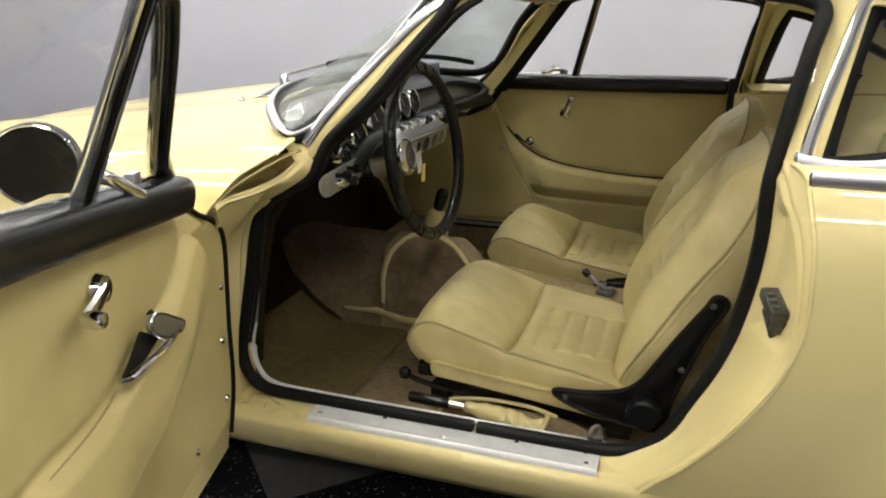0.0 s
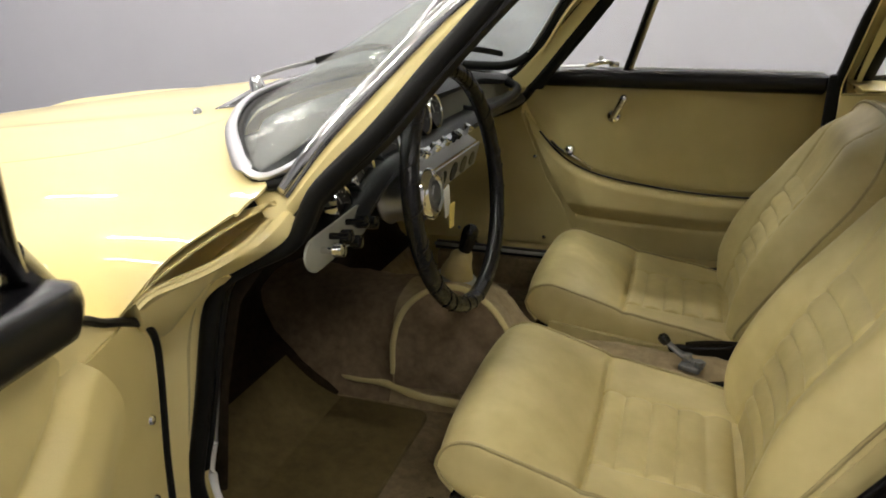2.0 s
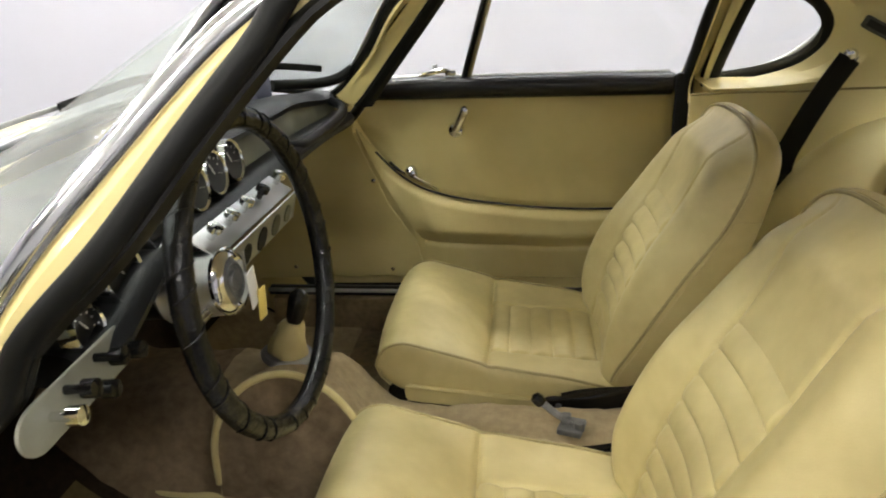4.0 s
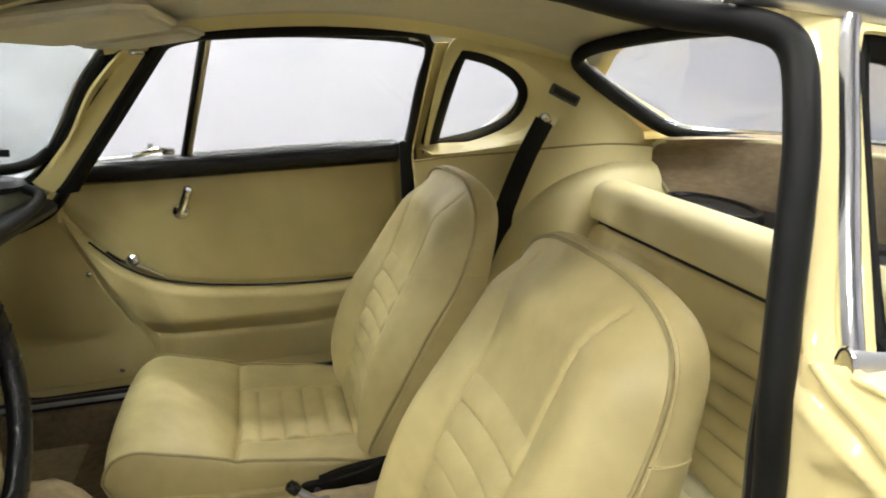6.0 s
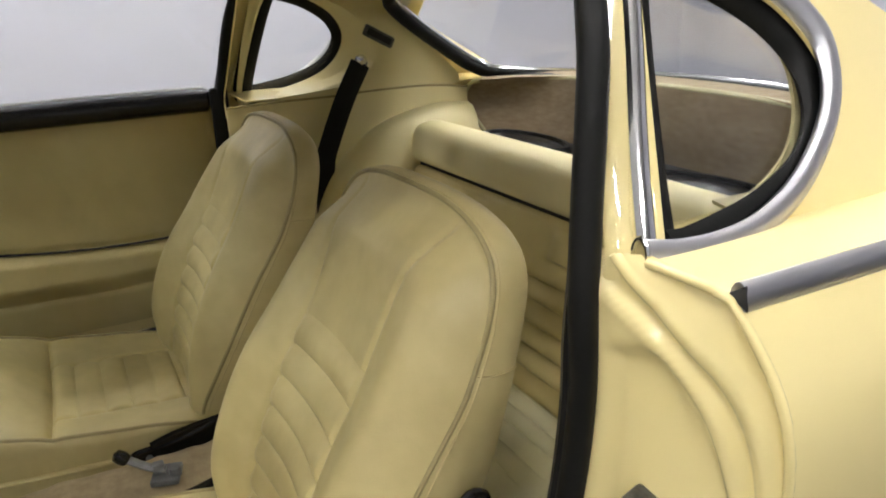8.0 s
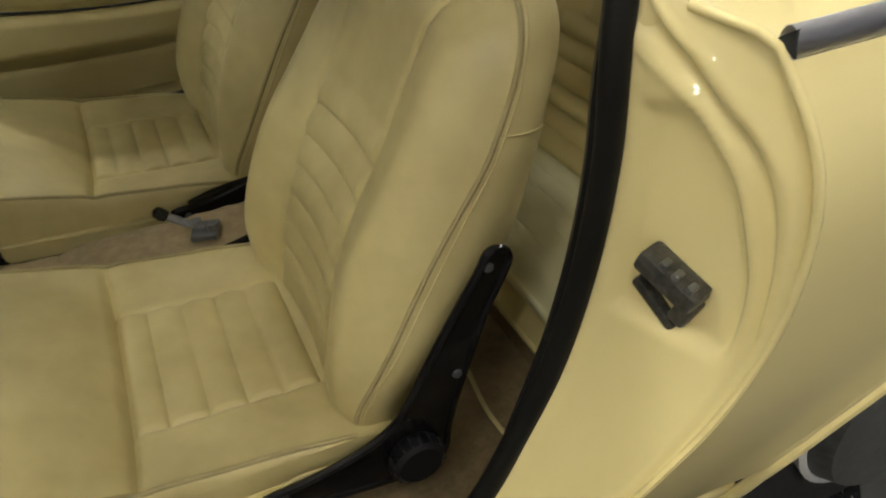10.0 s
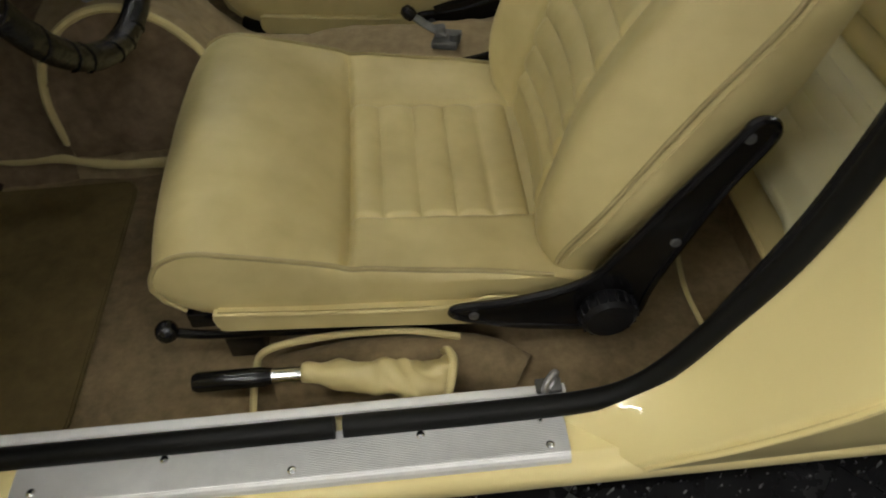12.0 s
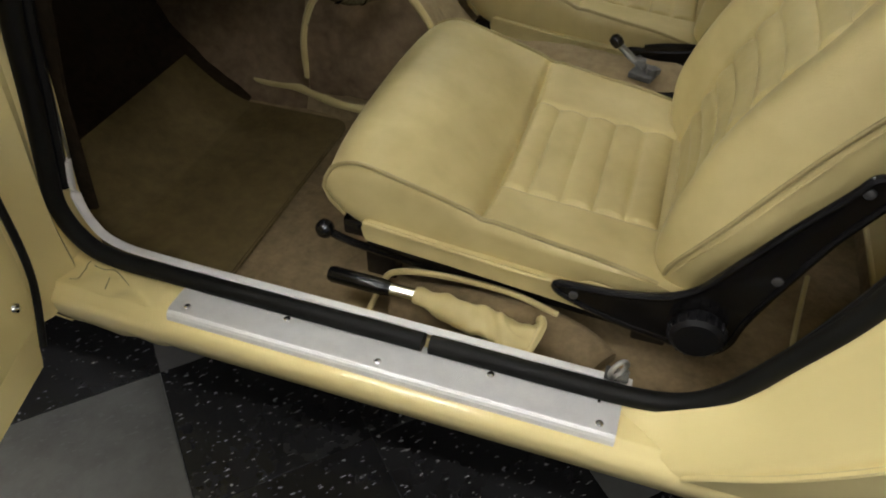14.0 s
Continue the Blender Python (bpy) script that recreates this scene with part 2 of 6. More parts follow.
def thick(bm, t):
    """Gives a sheet depth."""
    bmesh.ops.solidify(bm, geom=bm.faces[:], thickness=t)
    bmesh.ops.recalc_face_normals(bm, faces=bm.faces)
    return bm


def ring(n, a, b=None, power=1.0):
    b = b or a
    out = []
    for i in range(n):
        w = 2 * math.pi * i / n
        c, s = math.cos(w), math.sin(w)
        out.append((a * math.copysign(abs(c) ** power, c), b * math.copysign(abs(s) ** power, s)))
    return out


def sweep(path, profile, closed=False, up=(0, 0, 1), size=None):
    """A bar of the given profile along a path; the profile's second axis keeps towards up."""
    p = [V(q) for q in path]
    k = len(p)
    rows = []
    for i in range(k):
        a = p[(i - 1) % k] if closed or i else p[0]
        b = p[(i + 1) % k] if closed or i < k - 1 else p[-1]
        t = (b - a).normalized()
        side = t.cross(V(up)).normalized()
        top = side.cross(t).normalized()
        g = size[i] if size else 1.0
        rows.append([p[i] + side * (q[0] * g) + top * (q[1] * g) for q in profile])
    if closed:
        rows.append(rows[0])
        bm = grid(rows, loop=True)
        bmesh.ops.remove_doubles(bm, verts=bm.verts, dist=1e-6)
        bmesh.ops.recalc_face_normals(bm, faces=bm.faces)
        return bm
    return grid(rows, loop=True, ends=True)


def tube(path, r, n=10, closed=False, up=(0, 0, 1), size=None):
    return sweep(path, ring(n, r), closed, up, size)


def lathe(profile, at, axis, n=24):
    """Turns (radius, height) pairs about an axis through at."""
    m = Matrix.Translation(at) @ V(axis).normalized().to_track_quat("Z", "Y").to_matrix().to_4x4()
    rows = [[m @ V((r * math.cos(2 * math.pi * i / n), r * math.sin(2 * math.pi * i / n), h)) for i in range(n)] for r, h in profile]
    return grid(rows, loop=True, ends=True)


def box(size, m=Matrix(), bevel=0.004, seg=2):
    bm = bmesh.new()
    bmesh.ops.create_cube(bm, size=1, matrix=Matrix.Diagonal((*size, 1)))
    if bevel:
        bmesh.ops.bevel(bm, geom=bm.edges[:], offset=bevel, segments=seg, affect="EDGES", profile=0.5)
    bm.transform(m)
    return bm


def slab(outline, lift, bevel=0.0):
    """A plate: a closed outline of points, pushed along lift."""
    bm = bmesh.new()
    a = [bm.verts.new(p) for p in outline]
    b = [bm.verts.new(V(p) + V(lift)) for p in outline]
    bm.faces.new(a)
    bm.faces.new(b[::-1])
    n = len(a)
    for i in range(n):
        bm.faces.new((a[i], b[i], b[(i + 1) % n], a[(i + 1) % n]))
    bmesh.ops.recalc_face_normals(bm, faces=bm.faces)
    if bevel:
        bmesh.ops.bevel(bm, geom=bm.edges[:], offset=bevel, segments=2, affect="EDGES")
    return bm


def joined(*bms):
    out = bmesh.new()
    for b in bms:
        me = bpy.data.meshes.new("tmp")
        b.to_mesh(me)
        out.from_mesh(me)
        bpy.data.meshes.remove(me)
        b.free()
    return out


def thing(name, at, label, category, group="", kind=""):
    e = new(name)
    e.empty_display_size = 0.1
    e.location = at
    e.matrix_basis = Matrix.Translation(at)
    return tagged(e, label, category, group, kind)


def part(name, bm, mat, parent=None, label="", sharp=38):
    """Links a bmesh, given in world places, as one mesh under a thing or a part."""
    me = bpy.data.meshes.new(name)
    bm.to_mesh(me)
    bm.free()
    for p in me.polygons:
        p.use_smooth = True
    me.set_sharp_from_angle(angle=radians(sharp))
    me.materials.append(mat)
    ob = new(name, me)
    if parent:
        ob.parent = parent
        base = parent
        m = Matrix()
        while base:
            m = base.matrix_basis.copy() if not base.parent else m
            base = base.parent
        ob.matrix_parent_inverse = m.inverted() if not parent.parent else Matrix()
        if parent.parent:
            ob.matrix_parent_inverse = Matrix()
    if label:
        tagged(ob, label)
    ob.visible_shadow = mat is not GLASS
    return ob


def mirror(bm):
    """The other side of the car's middle plane."""
    out = bm.copy()
    for v in out.verts:
        v.co.y = 2 * C - v.co.y
    bmesh.ops.reverse_faces(out, faces=out.faces)
    return out


def far(p):
    return (p[0], 2 * C - p[1], p[2])


# ---- the hall ----
x0, x1, y0, y1, top = ROOM
floor_bm = box((x1 - x0 + 0.4, y1 - y0 + 0.4, 0.2), Matrix.Translation(((x0 + x1) / 2, (y0 + y1) / 2, -0.104)), 0)
floor = tagged(part("floor", floor_bm, NIGHT), "chequered black and grey vinyl tile floor", "floor", kind="structure")
for name, size, at in (("wall_north", (x1 - x0 + 0.4, 0.2, top), ((x0 + x1) / 2, y1 + 0.1, top / 2)),
                       ("wall_south", (x1 - x0 + 0.4, 0.2, top), ((x0 + x1) / 2, y0 - 0.1, top / 2)),
                       ("wall_east", (0.2, y1 - y0, top), (x1 + 0.1, (y0 + y1) / 2, top / 2)),
                       ("wall_west", (0.2, y1 - y0, top), (x0 - 0.1, (y0 + y1) / 2, top / 2))):
    # the south wall is out of view and assumed; its grey limits fill
    dark = name == "wall_south"
    tagged(part(name, box(size, Matrix.Translation(at), 0), DUSK if dark else WALL), "unseen mid-grey hall wall, darkened to cut fill light" if dark else "plain light grey painted hall wall", "wall", kind="structure")
tagged(part("ceiling", box((x1 - x0 + 0.4, y1 - y0 + 0.4, 0.2), Matrix.Translation(((x0 + x1) / 2, (y0 + y1) / 2, top + 0.1)), 0), CEIL),
       "plain light grey hall ceiling", "ceiling", kind="structure")


def ceiling_lamp(at):
    e = thing("ceiling_light", at, "long white fluorescent light hung under the ceiling, lit", "ceiling light", "ceiling lights of the hall")
    part("frame", box((0.98, 0.05, 0.03), Matrix.Translation(V(at) + V((0, 0, -0.30))), 0.006), CEIL, e)
    part("diffuser", box((0.92, 0.12, 0.06), Matrix.Translation(V(at) + V((0, 0, -0.346))), 0.02), LAMP, e)
    for x in (-0.4, 0.4):
        part("rod", tube([V(at) + V((x, 0, 0)), V(at) + V((x, 0, -0.29))], 0.006, 6, up=(0, 1, 0)), STEEL, e)
    return e


lamp = ceiling_lamp((-1.2, 2.6, top))
for gx in (-6.0, -3.6, -1.2, 1.2, 3.6):
    for gy in (-2.2, 0.2, 2.6, 5.0):
        if (gx, gy) not in ((-1.2, 2.6), (-6.0, -2.2), (3.6, -2.2), (3.6, 0.2)):
            copy_thing(lamp, Matrix.Translation((gx, gy, top)))

# ---- the car's body ----
car = thing("car", (-0.2, C, 0), "cream-yellow classic two-door coupe with its driver's door open", "car")


def side_y(z):
    """The body side's place at a height."""
    return SIDE(z)


SIDE = table([(0.20, 1.56), (0.26, 1.49), (0.32, 1.461), (0.36, 1.448), (0.42, 1.428), (0.48, 1.411), (0.54, 1.396), (0.627, 1.379), (0.724, 1.368), (0.816, 1.362), (0.87, 1.366),
              (0.905, 1.378), (0.935, 1.395), (0.955, 1.412)])


def glass_y(z):
    """The cabin side's outer plane at a height."""
    return 1.505 + (z - 0.96) * 0.48


# rear quarter: from the door jamb's outer edge to the tail, with the wheel's arch
EDGE = table([(0.24, -0.08), (0.30, -0.06), (0.36, -0.02), (0.42, 0.03), (0.50, 0.085), (0.56, 0.118), (0.627, 0.151), (0.724, 0.177), (0.816, 0.177), (0.897, 0.168), (0.935, 0.160), (0.955, 0.158)])
WHEEL = (0.665, 0.300)
ARCH = 0.352


def quarter_point(x, z):
    y = side_y(z) + 0.10 * max(0.0, (x - 0.9) / 1.1) ** 2
    r = math.hypot(x - WHEEL[0], z - WHEEL[1])
    flare = math.exp(-((r - ARCH) / 0.05) ** 2) * 0.012
    drop = 0.26 * max(0.0, (x - 0.95) / 1.15) ** 1.2 * max(0.0, (z - 0.24) / 0.715)
    return V((x, y - flare, z - drop))


HEM = table([(-0.2, 0.335), (0.0, 0.337), (0.15, 0.352), (0.25, 0.372), (0.34, 0.400), (0.45, 0.425), (0.55, 0.44), (0.95, 0.36), (1.2, 0.30), (2.1, 0.36)])
rows = []
for i in range(59):
    u = i / 58
    xs0 = EDGE(0.335 + 0.62 * u)
    row = []
    for k in range(71):
        x = xs0 + (2.1 - xs0) * (k / 70) ** 1.25
        hem = HEM(x)
        row.append(quarter_point(x, hem + (0.955 - hem) * u))
    rows.append(row)
bm = grid(rows)
for v in bm.verts:
    r = math.hypot(v.co.x - WHEEL[0], v.co.z - WHEEL[1])
    if ARCH - 0.02 < r < ARCH:
        k = ARCH / r
        v.co.x, v.co.z = WHEEL[0] + (v.co.x - WHEEL[0]) * k, WHEEL[1] + (v.co.z - WHEEL[1]) * k
bmesh.ops.delete(bm, geom=[f for f in bm.faces if math.hypot(f.calc_center_median().x - WHEEL[0], f.calc_center_median().z - WHEEL[1]) < ARCH - 0.002], context="FACES")
q = mirror(bm)
part("quarter_panel", thick(bm, 0.004), PAINT, car)
part("quarter_panel", thick(q, 0.004), PAINT, car)
arc = [V((WHEEL[0] + ARCH * math.cos(a), side_y(max(0.22, WHEEL[1] + ARCH * math.sin(a))) - 0.012, WHEEL[1] + ARCH * math.sin(a))) for a in [math.pi * (1.08 - 1.16 * i / 40) for i in range(41)]]
part("wheel_arch_lip", tube(arc, 0.008, 8, up=(0, 1, 0)), PAINT, car)
well = [[V((p.x, p.y + d, p.z)) for d in (0.004, 0.10, 0.28)] for p in arc]
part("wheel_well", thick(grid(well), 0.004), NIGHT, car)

# the jamb between the door seal and the quarter panel's edge
SEALX = table([(0.345, -0.15), (0.365, -0.09), (0.42, 0.0), (0.50, 0.045), (0.594, 0.088), (0.709, 0.118), (0.824, 0.132), (0.921, 0.131), (0.965, 0.136)])
RIM_E = [V((EDGE(z), side_y(z) + 0.002, z)) for z in [0.335 + 0.62 * i / 39 for i in range(40)]] + [V((0.154, 1.430, 0.961)), V((0.150, 1.445, 0.963)), V((0.146, 1.465, 0.965)), V((0.143, 1.484, 0.966))]


def along(points, t):
    """The point at a share of a line's length."""
    total = sum((b - a).length for a, b in zip(points, points[1:]))
    left = t * total
    for a, b in zip(points, points[1:]):
        d = (b - a).length
        if left <= d:
            return a.lerp(b, left / d)
        left -= d
    return points[-1].copy()


def hump(x, w):
    return math.exp(-(x / w) ** 2)


# two pressed ridges run down the jamb round a sunken pan for the striker
RIDGE_A = table([(0.0, 0.90), (0.35, 0.90), (0.50, 0.89), (0.56, 0.90), (0.64, 0.86), (0.70, 0.79), (0.763, 0.71), (0.80, 0.635), (0.863, 0.46), (0.925, 0.20), (1.0, -0.05)])
RIDGE_B = table([(0.0, 0.99), (0.375, 0.985), (0.46, 0.97), (0.54, 0.965), (0.613, 0.95), (0.675, 0.935), (0.738, 0.90), (0.788, 0.855), (0.825, 0.79), (0.85, 0.71), (0.90, 0.59), (0.938, 0.52), (1.0, 0.45)])
rows = []
for i in range(111):
    t = i / 110
    z = 0.345 + 0.62 * t
    a = V((SEALX(z), 1.540, z))
    b = along(RIM_E, t)
    row = []
    for k in range(91):
        u = k / 90
        p = a.lerp(b, u)
        ra, rb = RIDGE_A(t), RIDGE_B(t)
        high = step(0.50, 0.60, t)
        pan = step(0.13, 0.22, u) * step(ra + 0.01, ra - 0.09, u) * step(0.525, 0.552, t) * step(0.865, 0.835, t)
        low = step(ra - 0.01, ra + 0.05, u) * step(0.62, 0.50, t)
        d = 0.0036 * hump(u - ra, 0.055) * (0.25 + 0.75 * high)
        d += 0.0042 * hump(u - rb, 0.060) * high
        d -= 0.010 * pan + 0.005 * low
        d -= 0.007 * hump(u - (ra + rb) / 2, max(0.03, (rb - ra) * 0.35)) * high
        d -= 0.012 * step(rb, 1.0, u) * high
        d += 0.004 * hump(u - 0.10, 0.06)
        d += 0.0012 * noise.noise(V((t * 9, u * 5, 0)))
        p.x -= d * step(1.0, 0.97, u) * step(0.0, 0.03, u)
        row.append(p)
    rows.append(row)
part("door_jamb", thick(grid(rows), 0.004), PAINT, car, "", 60)
part("panel_edge", tube([p + V((0.001, 0.001, 0)) for p in RIM_E], 0.0042, 10), PAINT, car)

# sill: a rounded rocker under the door opening
prof = [(1.552, 0.300), (1.552, 0.352), (1.546, 0.356), (1.535, 0.349), (1.48, 0.347), (1.474, 0.340), (1.466, 0.338), (1.459, 0.332), (1.457, 0.324), (1.460, 0.305), (1.480, 0.262), (1.54, 0.205), (1.60, 0.19)]
rows = []
for i in range(120):
    x = -1.02 + 1.36 * i / 119
    rows.append([V((x, y, z)) for y, z in prof])
# the near sill's front end is stepped down and puckered ahead of the sill plate, with cracked paint
STEPY = table([(-0.99, 1.532), (-0.93, 1.526), (-0.911, 1.522), (-0.89, 1.519), (-0.874, 1.523), (-0.842, 1.510), (-0.803, 1.491), (-0.762, 1.469), (-0.73, 1.455)])
fine = prof[:4] + [(1.535 - 0.055 * k / 22, 0.349 - 0.002 * k / 22) for k in range(1, 23)] + prof[5:]
rows2 = []
for i in range(240):
    x = -1.02 + 1.36 * i / 239
    g = step(-0.985, -0.955, x) * step(-0.74, -0.77, x)
    row = []
    for k, (y, z) in enumerate(fine):
        inside = g * step(1.538, 1.532, y) * step(1.452, 1.464, y)
        d = -0.0055 * step(0.004, -0.004, y - STEPY(x)) + 0.006 * noise.noise(V((x * 24, y * 28, 1))) - 0.003 * hump(y - STEPY(x) - 0.002, 0.003)
        row.append(V((x, y, z + d * inside)))
    rows2.append(row)
near_sill = part("sill", grid(rows2), PAINT, car, "", 60)
for crack in (((-0.922, 1.530), (-0.924, 1.518), (-0.922, 1.503), (-0.921, 1.494), (-0.932, 1.491)), ((-0.911, 1.524), (-0.890, 1.520), (-0.874, 1.524), (-0.850, 1.513), (-0.838, 1.506)), ((-0.876, 1.511), (-0.871, 1.492))):
    part("paint_crack", tube([V((x, y, 0.3480 - (0.0040 if y < STEPY(x) - 0.004 else 0.0) + 0.006 * noise.noise(V((x * 24, y * 28, 1))))) for x, y in [(q.x, q.y) for q in cr([(x, y, 0) for x, y in crack], 18)]], 0.0011, 5, size=[0.5 + 0.9 * abs(noise.noise(V((i * 0.7, crack[0][0] * 50, 0)))) for i in range(18)]), PIPING, near_sill)
part("sill", mirror(grid(rows)), PAINT, car)
part("underbody", box((3.6, 1.30, 0.06), Matrix.Translation((-0.3, C, 0.205)), 0.01), NIGHT, car)

# sill plate with fine ribs and five screws
xa, xb = -0.752, -0.122
pr = []
for i in range(25):
    y = 1.532 - 0.050 * i / 24
    pr += [(y, 0.3522), (y - 0.0005, 0.3560), (y - 0.0011, 0.3560), (y - 0.0016, 0.3522)]
pr += [(1.479, 0.353), (1.4755, 0.351), (1.473, 0.347), (1.471, 0.334)]
rows = [[V((x, y, z)) for y, z in pr] for x in (xa, xb)]
plate = thing("sill_plate", (-0.44, 1.505, 0.352), "ribbed aluminium sill plate with small screws along the door opening", "sill plate")
part("plate", thick(grid(rows), 0.002), SILVER, plate, sharp=20)
for x, y in ((-0.728, 1.492), (-0.584, 1.517), (-0.437, 1.489), (-0.290, 1.517), (-0.144, 1.489), (-0.150, 1.520)):
    k = 0.0052 if y < 1.519 else 0.003
    part("screw", lathe([(k * 0.2, 0), (k, 0.0), (k, 0.001), (k * 0.7, 0.0024), (k * 0.2, 0.0028)], (x, y, 0.3545), (0, 0, 1), 12), CHROME, plate)

# front end: fenders and bonnet as one swept sheet
HC = table([(-2.45, 0.66), (-2.35, 0.78), (-2.15, 0.863), (-1.8, 0.920), (-1.5, 0.962), (-1.1, 1.008), (-0.9, 1.020), (-0.78, 1.02)])
CROWN = table([(-2.45, 0.62), (-2.3, 0.76), (-2.0, 0.825), (-1.6, 0.865), (-1.2, 0.905), (-0.95, 0.925), (-0.78, 0.935)])


def top_z(x, y):
    hc, cz = HC(x), CROWN(x)
    return table([(1.43, cz - 0.04), (1.49, cz - 0.005), (1.56, cz + 0.012), (1.68, cz + 0.035), (1.78, cz + 0.052), (1.86, cz + 0.066), (1.95, hc - 0.022), (2.08, hc - 0.006), (C, hc)])(min(y, 2 * C - y))


# the sheets end at a curved edge over the door's hinge post and at the windscreen
CUT = table([(0.20, -0.95), (0.70, -0.945), (0.80, -0.90), (0.855, -0.857), (0.893, -0.826), (0.914, -0.80), (0.93, -0.785), (0.95, -0.785)])
BASE = table([(1.50, -0.785), (1.575, -0.790), (1.60, -0.83), (1.65, -0.89), (1.72, -0.935), (1.90, -0.995), (C, -1.02)])
rows = []
for j in range(81):
    y = 1.49 + 2 * (C - 1.49) * j / 80
    end = BASE(min(y, 2 * C - y))
    xs = [-2.45 + (end + 2.45) * (i / 60) ** 0.85 for i in range(61)]
    rows.append([V((x, C + (y - C) * (1 - 0.10 * (1 - step(-2.5, -1.7, x)) ** 2), top_z(x, y))) for x in xs])
part("bonnet_and_cowl", shell(rows, (0, 0, -0.004)), PAINT, car)
rows = []
for j in range(41):
    u = j / 40
    row = []
    zend = cr([(1.475, 0, 0.26), (1.425, 0, 0.36), (1.392, 0, 0.50), (1.376, 0, 0.64), (1.366, 0, CROWN(-0.9) - 0.17), (1.372, 0, CROWN(-0.9) - 0.10), (1.412, 0, CROWN(-0.9) - 0.035), (1.490, 0, CROWN(-0.9) - 0.005)], 41)[j].z
    end = CUT(zend)
    for i in range(61):
        x = -2.45 + (end + 2.45) * (i / 60) ** 0.85
        cz = CROWN(x)
        p = cr([(1.475, 0, 0.26), (1.425, 0, 0.36), (1.392, 0, 0.50), (1.376, 0, 0.64), (1.366, 0, cz - 0.17), (1.372, 0, cz - 0.10), (1.412, 0, cz - 0.035), (1.490, 0, cz - 0.005)], 41)[j]
        row.append(V((x, C + (p.x - C) * (1 - 0.10 * (1 - step(-2.5, -1.7, x)) ** 2), p.z)))
    rows.append(row)
bm = shell(rows, (0, 0.004, -0.002))
q = mirror(bm)
part("fender", bm, PAINT, car)
part("fender", q, PAINT, car)
# bonnet seam, a crease along the panel gap
for s in (1, -1):
    path = cr([*[(x, C + s * v, top_z(x, C - v) - 0.0012) for x, v in ((-1.03, 0.40), (-1.10, 0.50), (-1.22, 0.56), (-1.45, 0.60), (-1.70, 0.62), (-1.95, 0.62))]], 30)
    part("bonnet_seam", tube(path, 0.0020, 6), PAINT, car)

# hinge post behind the fender's edge
rows = []
for i in range(24):
    z = 0.30 + 0.520 * i / 23
    xs = table([(0.30, -0.94), (0.43, -0.945), (0.60, -0.915), (0.76, -0.885), (0.82, -0.84), (0.885, -0.76)])(z)
    xo = CUT(z) - 0.010
    rows.append([V((xs, 1.575, z)), V((xs - 0.004, 1.545, z)), V((xs - 0.02, 1.528, z)), V((xs * 0.7 + xo * 0.3, 1.515, z)), V((xs * 0.35 + xo * 0.65, 1.485, z)), V((xo + 0.012, 1.450, z)), V((xo, 1.425, z)), V((xo - 0.03, 1.42, z))])
part("hinge_post", thick(grid(rows), 0.004), PAINT, car)
# raised lip on the post's top, and the post's face below it down to the seal
LIP_ = cr([(-0.866, 1.385, 0.840), (-0.853, 1.402, 0.853), (-0.838, 1.442, 0.856), (-0.820, 1.480, 0.863), (-0.803, 1.520, 0.875), (-0.789, 1.550, 0.893), (-0.775, 1.575, 0.915)], 28)
part("post_ledge", tube(LIP_, 0.0045, 8), PAINT, car)
foot_ = cr([(-0.905, 1.470, 0.780), (-0.885, 1.525, 0.786), (-0.872, 1.545, 0.805), (-0.835, 1.556, 0.826), (-0.790, 1.566, 0.850), (-0.757, 1.574, 0.870), (-0.742, 1.580, 0.888)], 28)
part("post_face", thick(grid([[a, a + V((0.002, -0.001, -0.006)), a.lerp(b, 0.35) + V((0.006, -0.006, 0.004)), a.lerp(b, 0.7) + V((0.006, -0.004, 0.004)), b] for a, b in zip(LIP_, foot_)]), 0.003), PAINT, car)
# deep trough between the fender edge and the lip
up_ = cr([(-0.872, 1.380, 0.838), (-0.852, 1.386, 0.860), (-0.828, 1.408, 0.884), (-0.806, 1.450, 0.905), (-0.790, 1.510, 0.919), (-0.779, 1.570, 0.926)], 28)
rows = []
for i, (a, b) in enumerate(zip(up_, LIP_)):
    dip = step(0, 3, i) * (1 - 0.40 * step(10, 22, i)) * step(27, 23, i)
    deep = 1 - 0.80 * step(9, 19, i)
    rows.append([a + V((-0.004, 0.002, -0.004)), a + V((-0.055, 0.012, -0.012)) * dip, a.lerp(b, 0.5) + V((-0.125, 0.045, -0.020 - 0.060 * deep)) * dip, b + V((-0.085, 0.045, -0.018 - 0.100 * deep)) * dip, b + V((-0.014, 0.008, -0.008 - 0.035 * deep)) * dip, b])
part("post_recess", thick(grid(rows), 0.003), PAINT, car)
part("pillar_foot", slab([(-0.822, 1.572, 0.934), (-0.790, 1.590, 0.938), (-0.752, 1.592, 0.936), (-0.748, 1.580, 0.890), (-0.785, 1.552, 0.905)], (0.002, 0.014, -0.003), 0.002), PAINT, car)

# ---- windscreen and pillars ----
W_ = cr([(-0.79, 1.588, 0.938), (-0.741, 1.606, 0.962), (-0.700, 1.636, 1.008), (-0.645, 1.686, 1.081), (-0.59, 1.734, 1.161), (-0.52, 1.752, 1.234)], 40)
D_ = cr([(-0.764, 1.588, 0.927), (-0.708, 1.605, 1.000), (-0.640, 1.635, 1.075), (-0.545, 1.690, 1.175), (-0.45, 1.742, 1.243)], 40)
S_ = cr([(-0.765, 1.578, 0.870), (-0.690, 1.588, 0.945), (-0.620, 1.607, 1.010), (-0.545, 1.655, 1.105), (-0.470, 1.695, 1.190), (-0.430, 1.715, 1.218)], 40)
W_, D_, S_ = ([along(q, i / 23) for i in range(24)] for q in (W_, D_, S_))
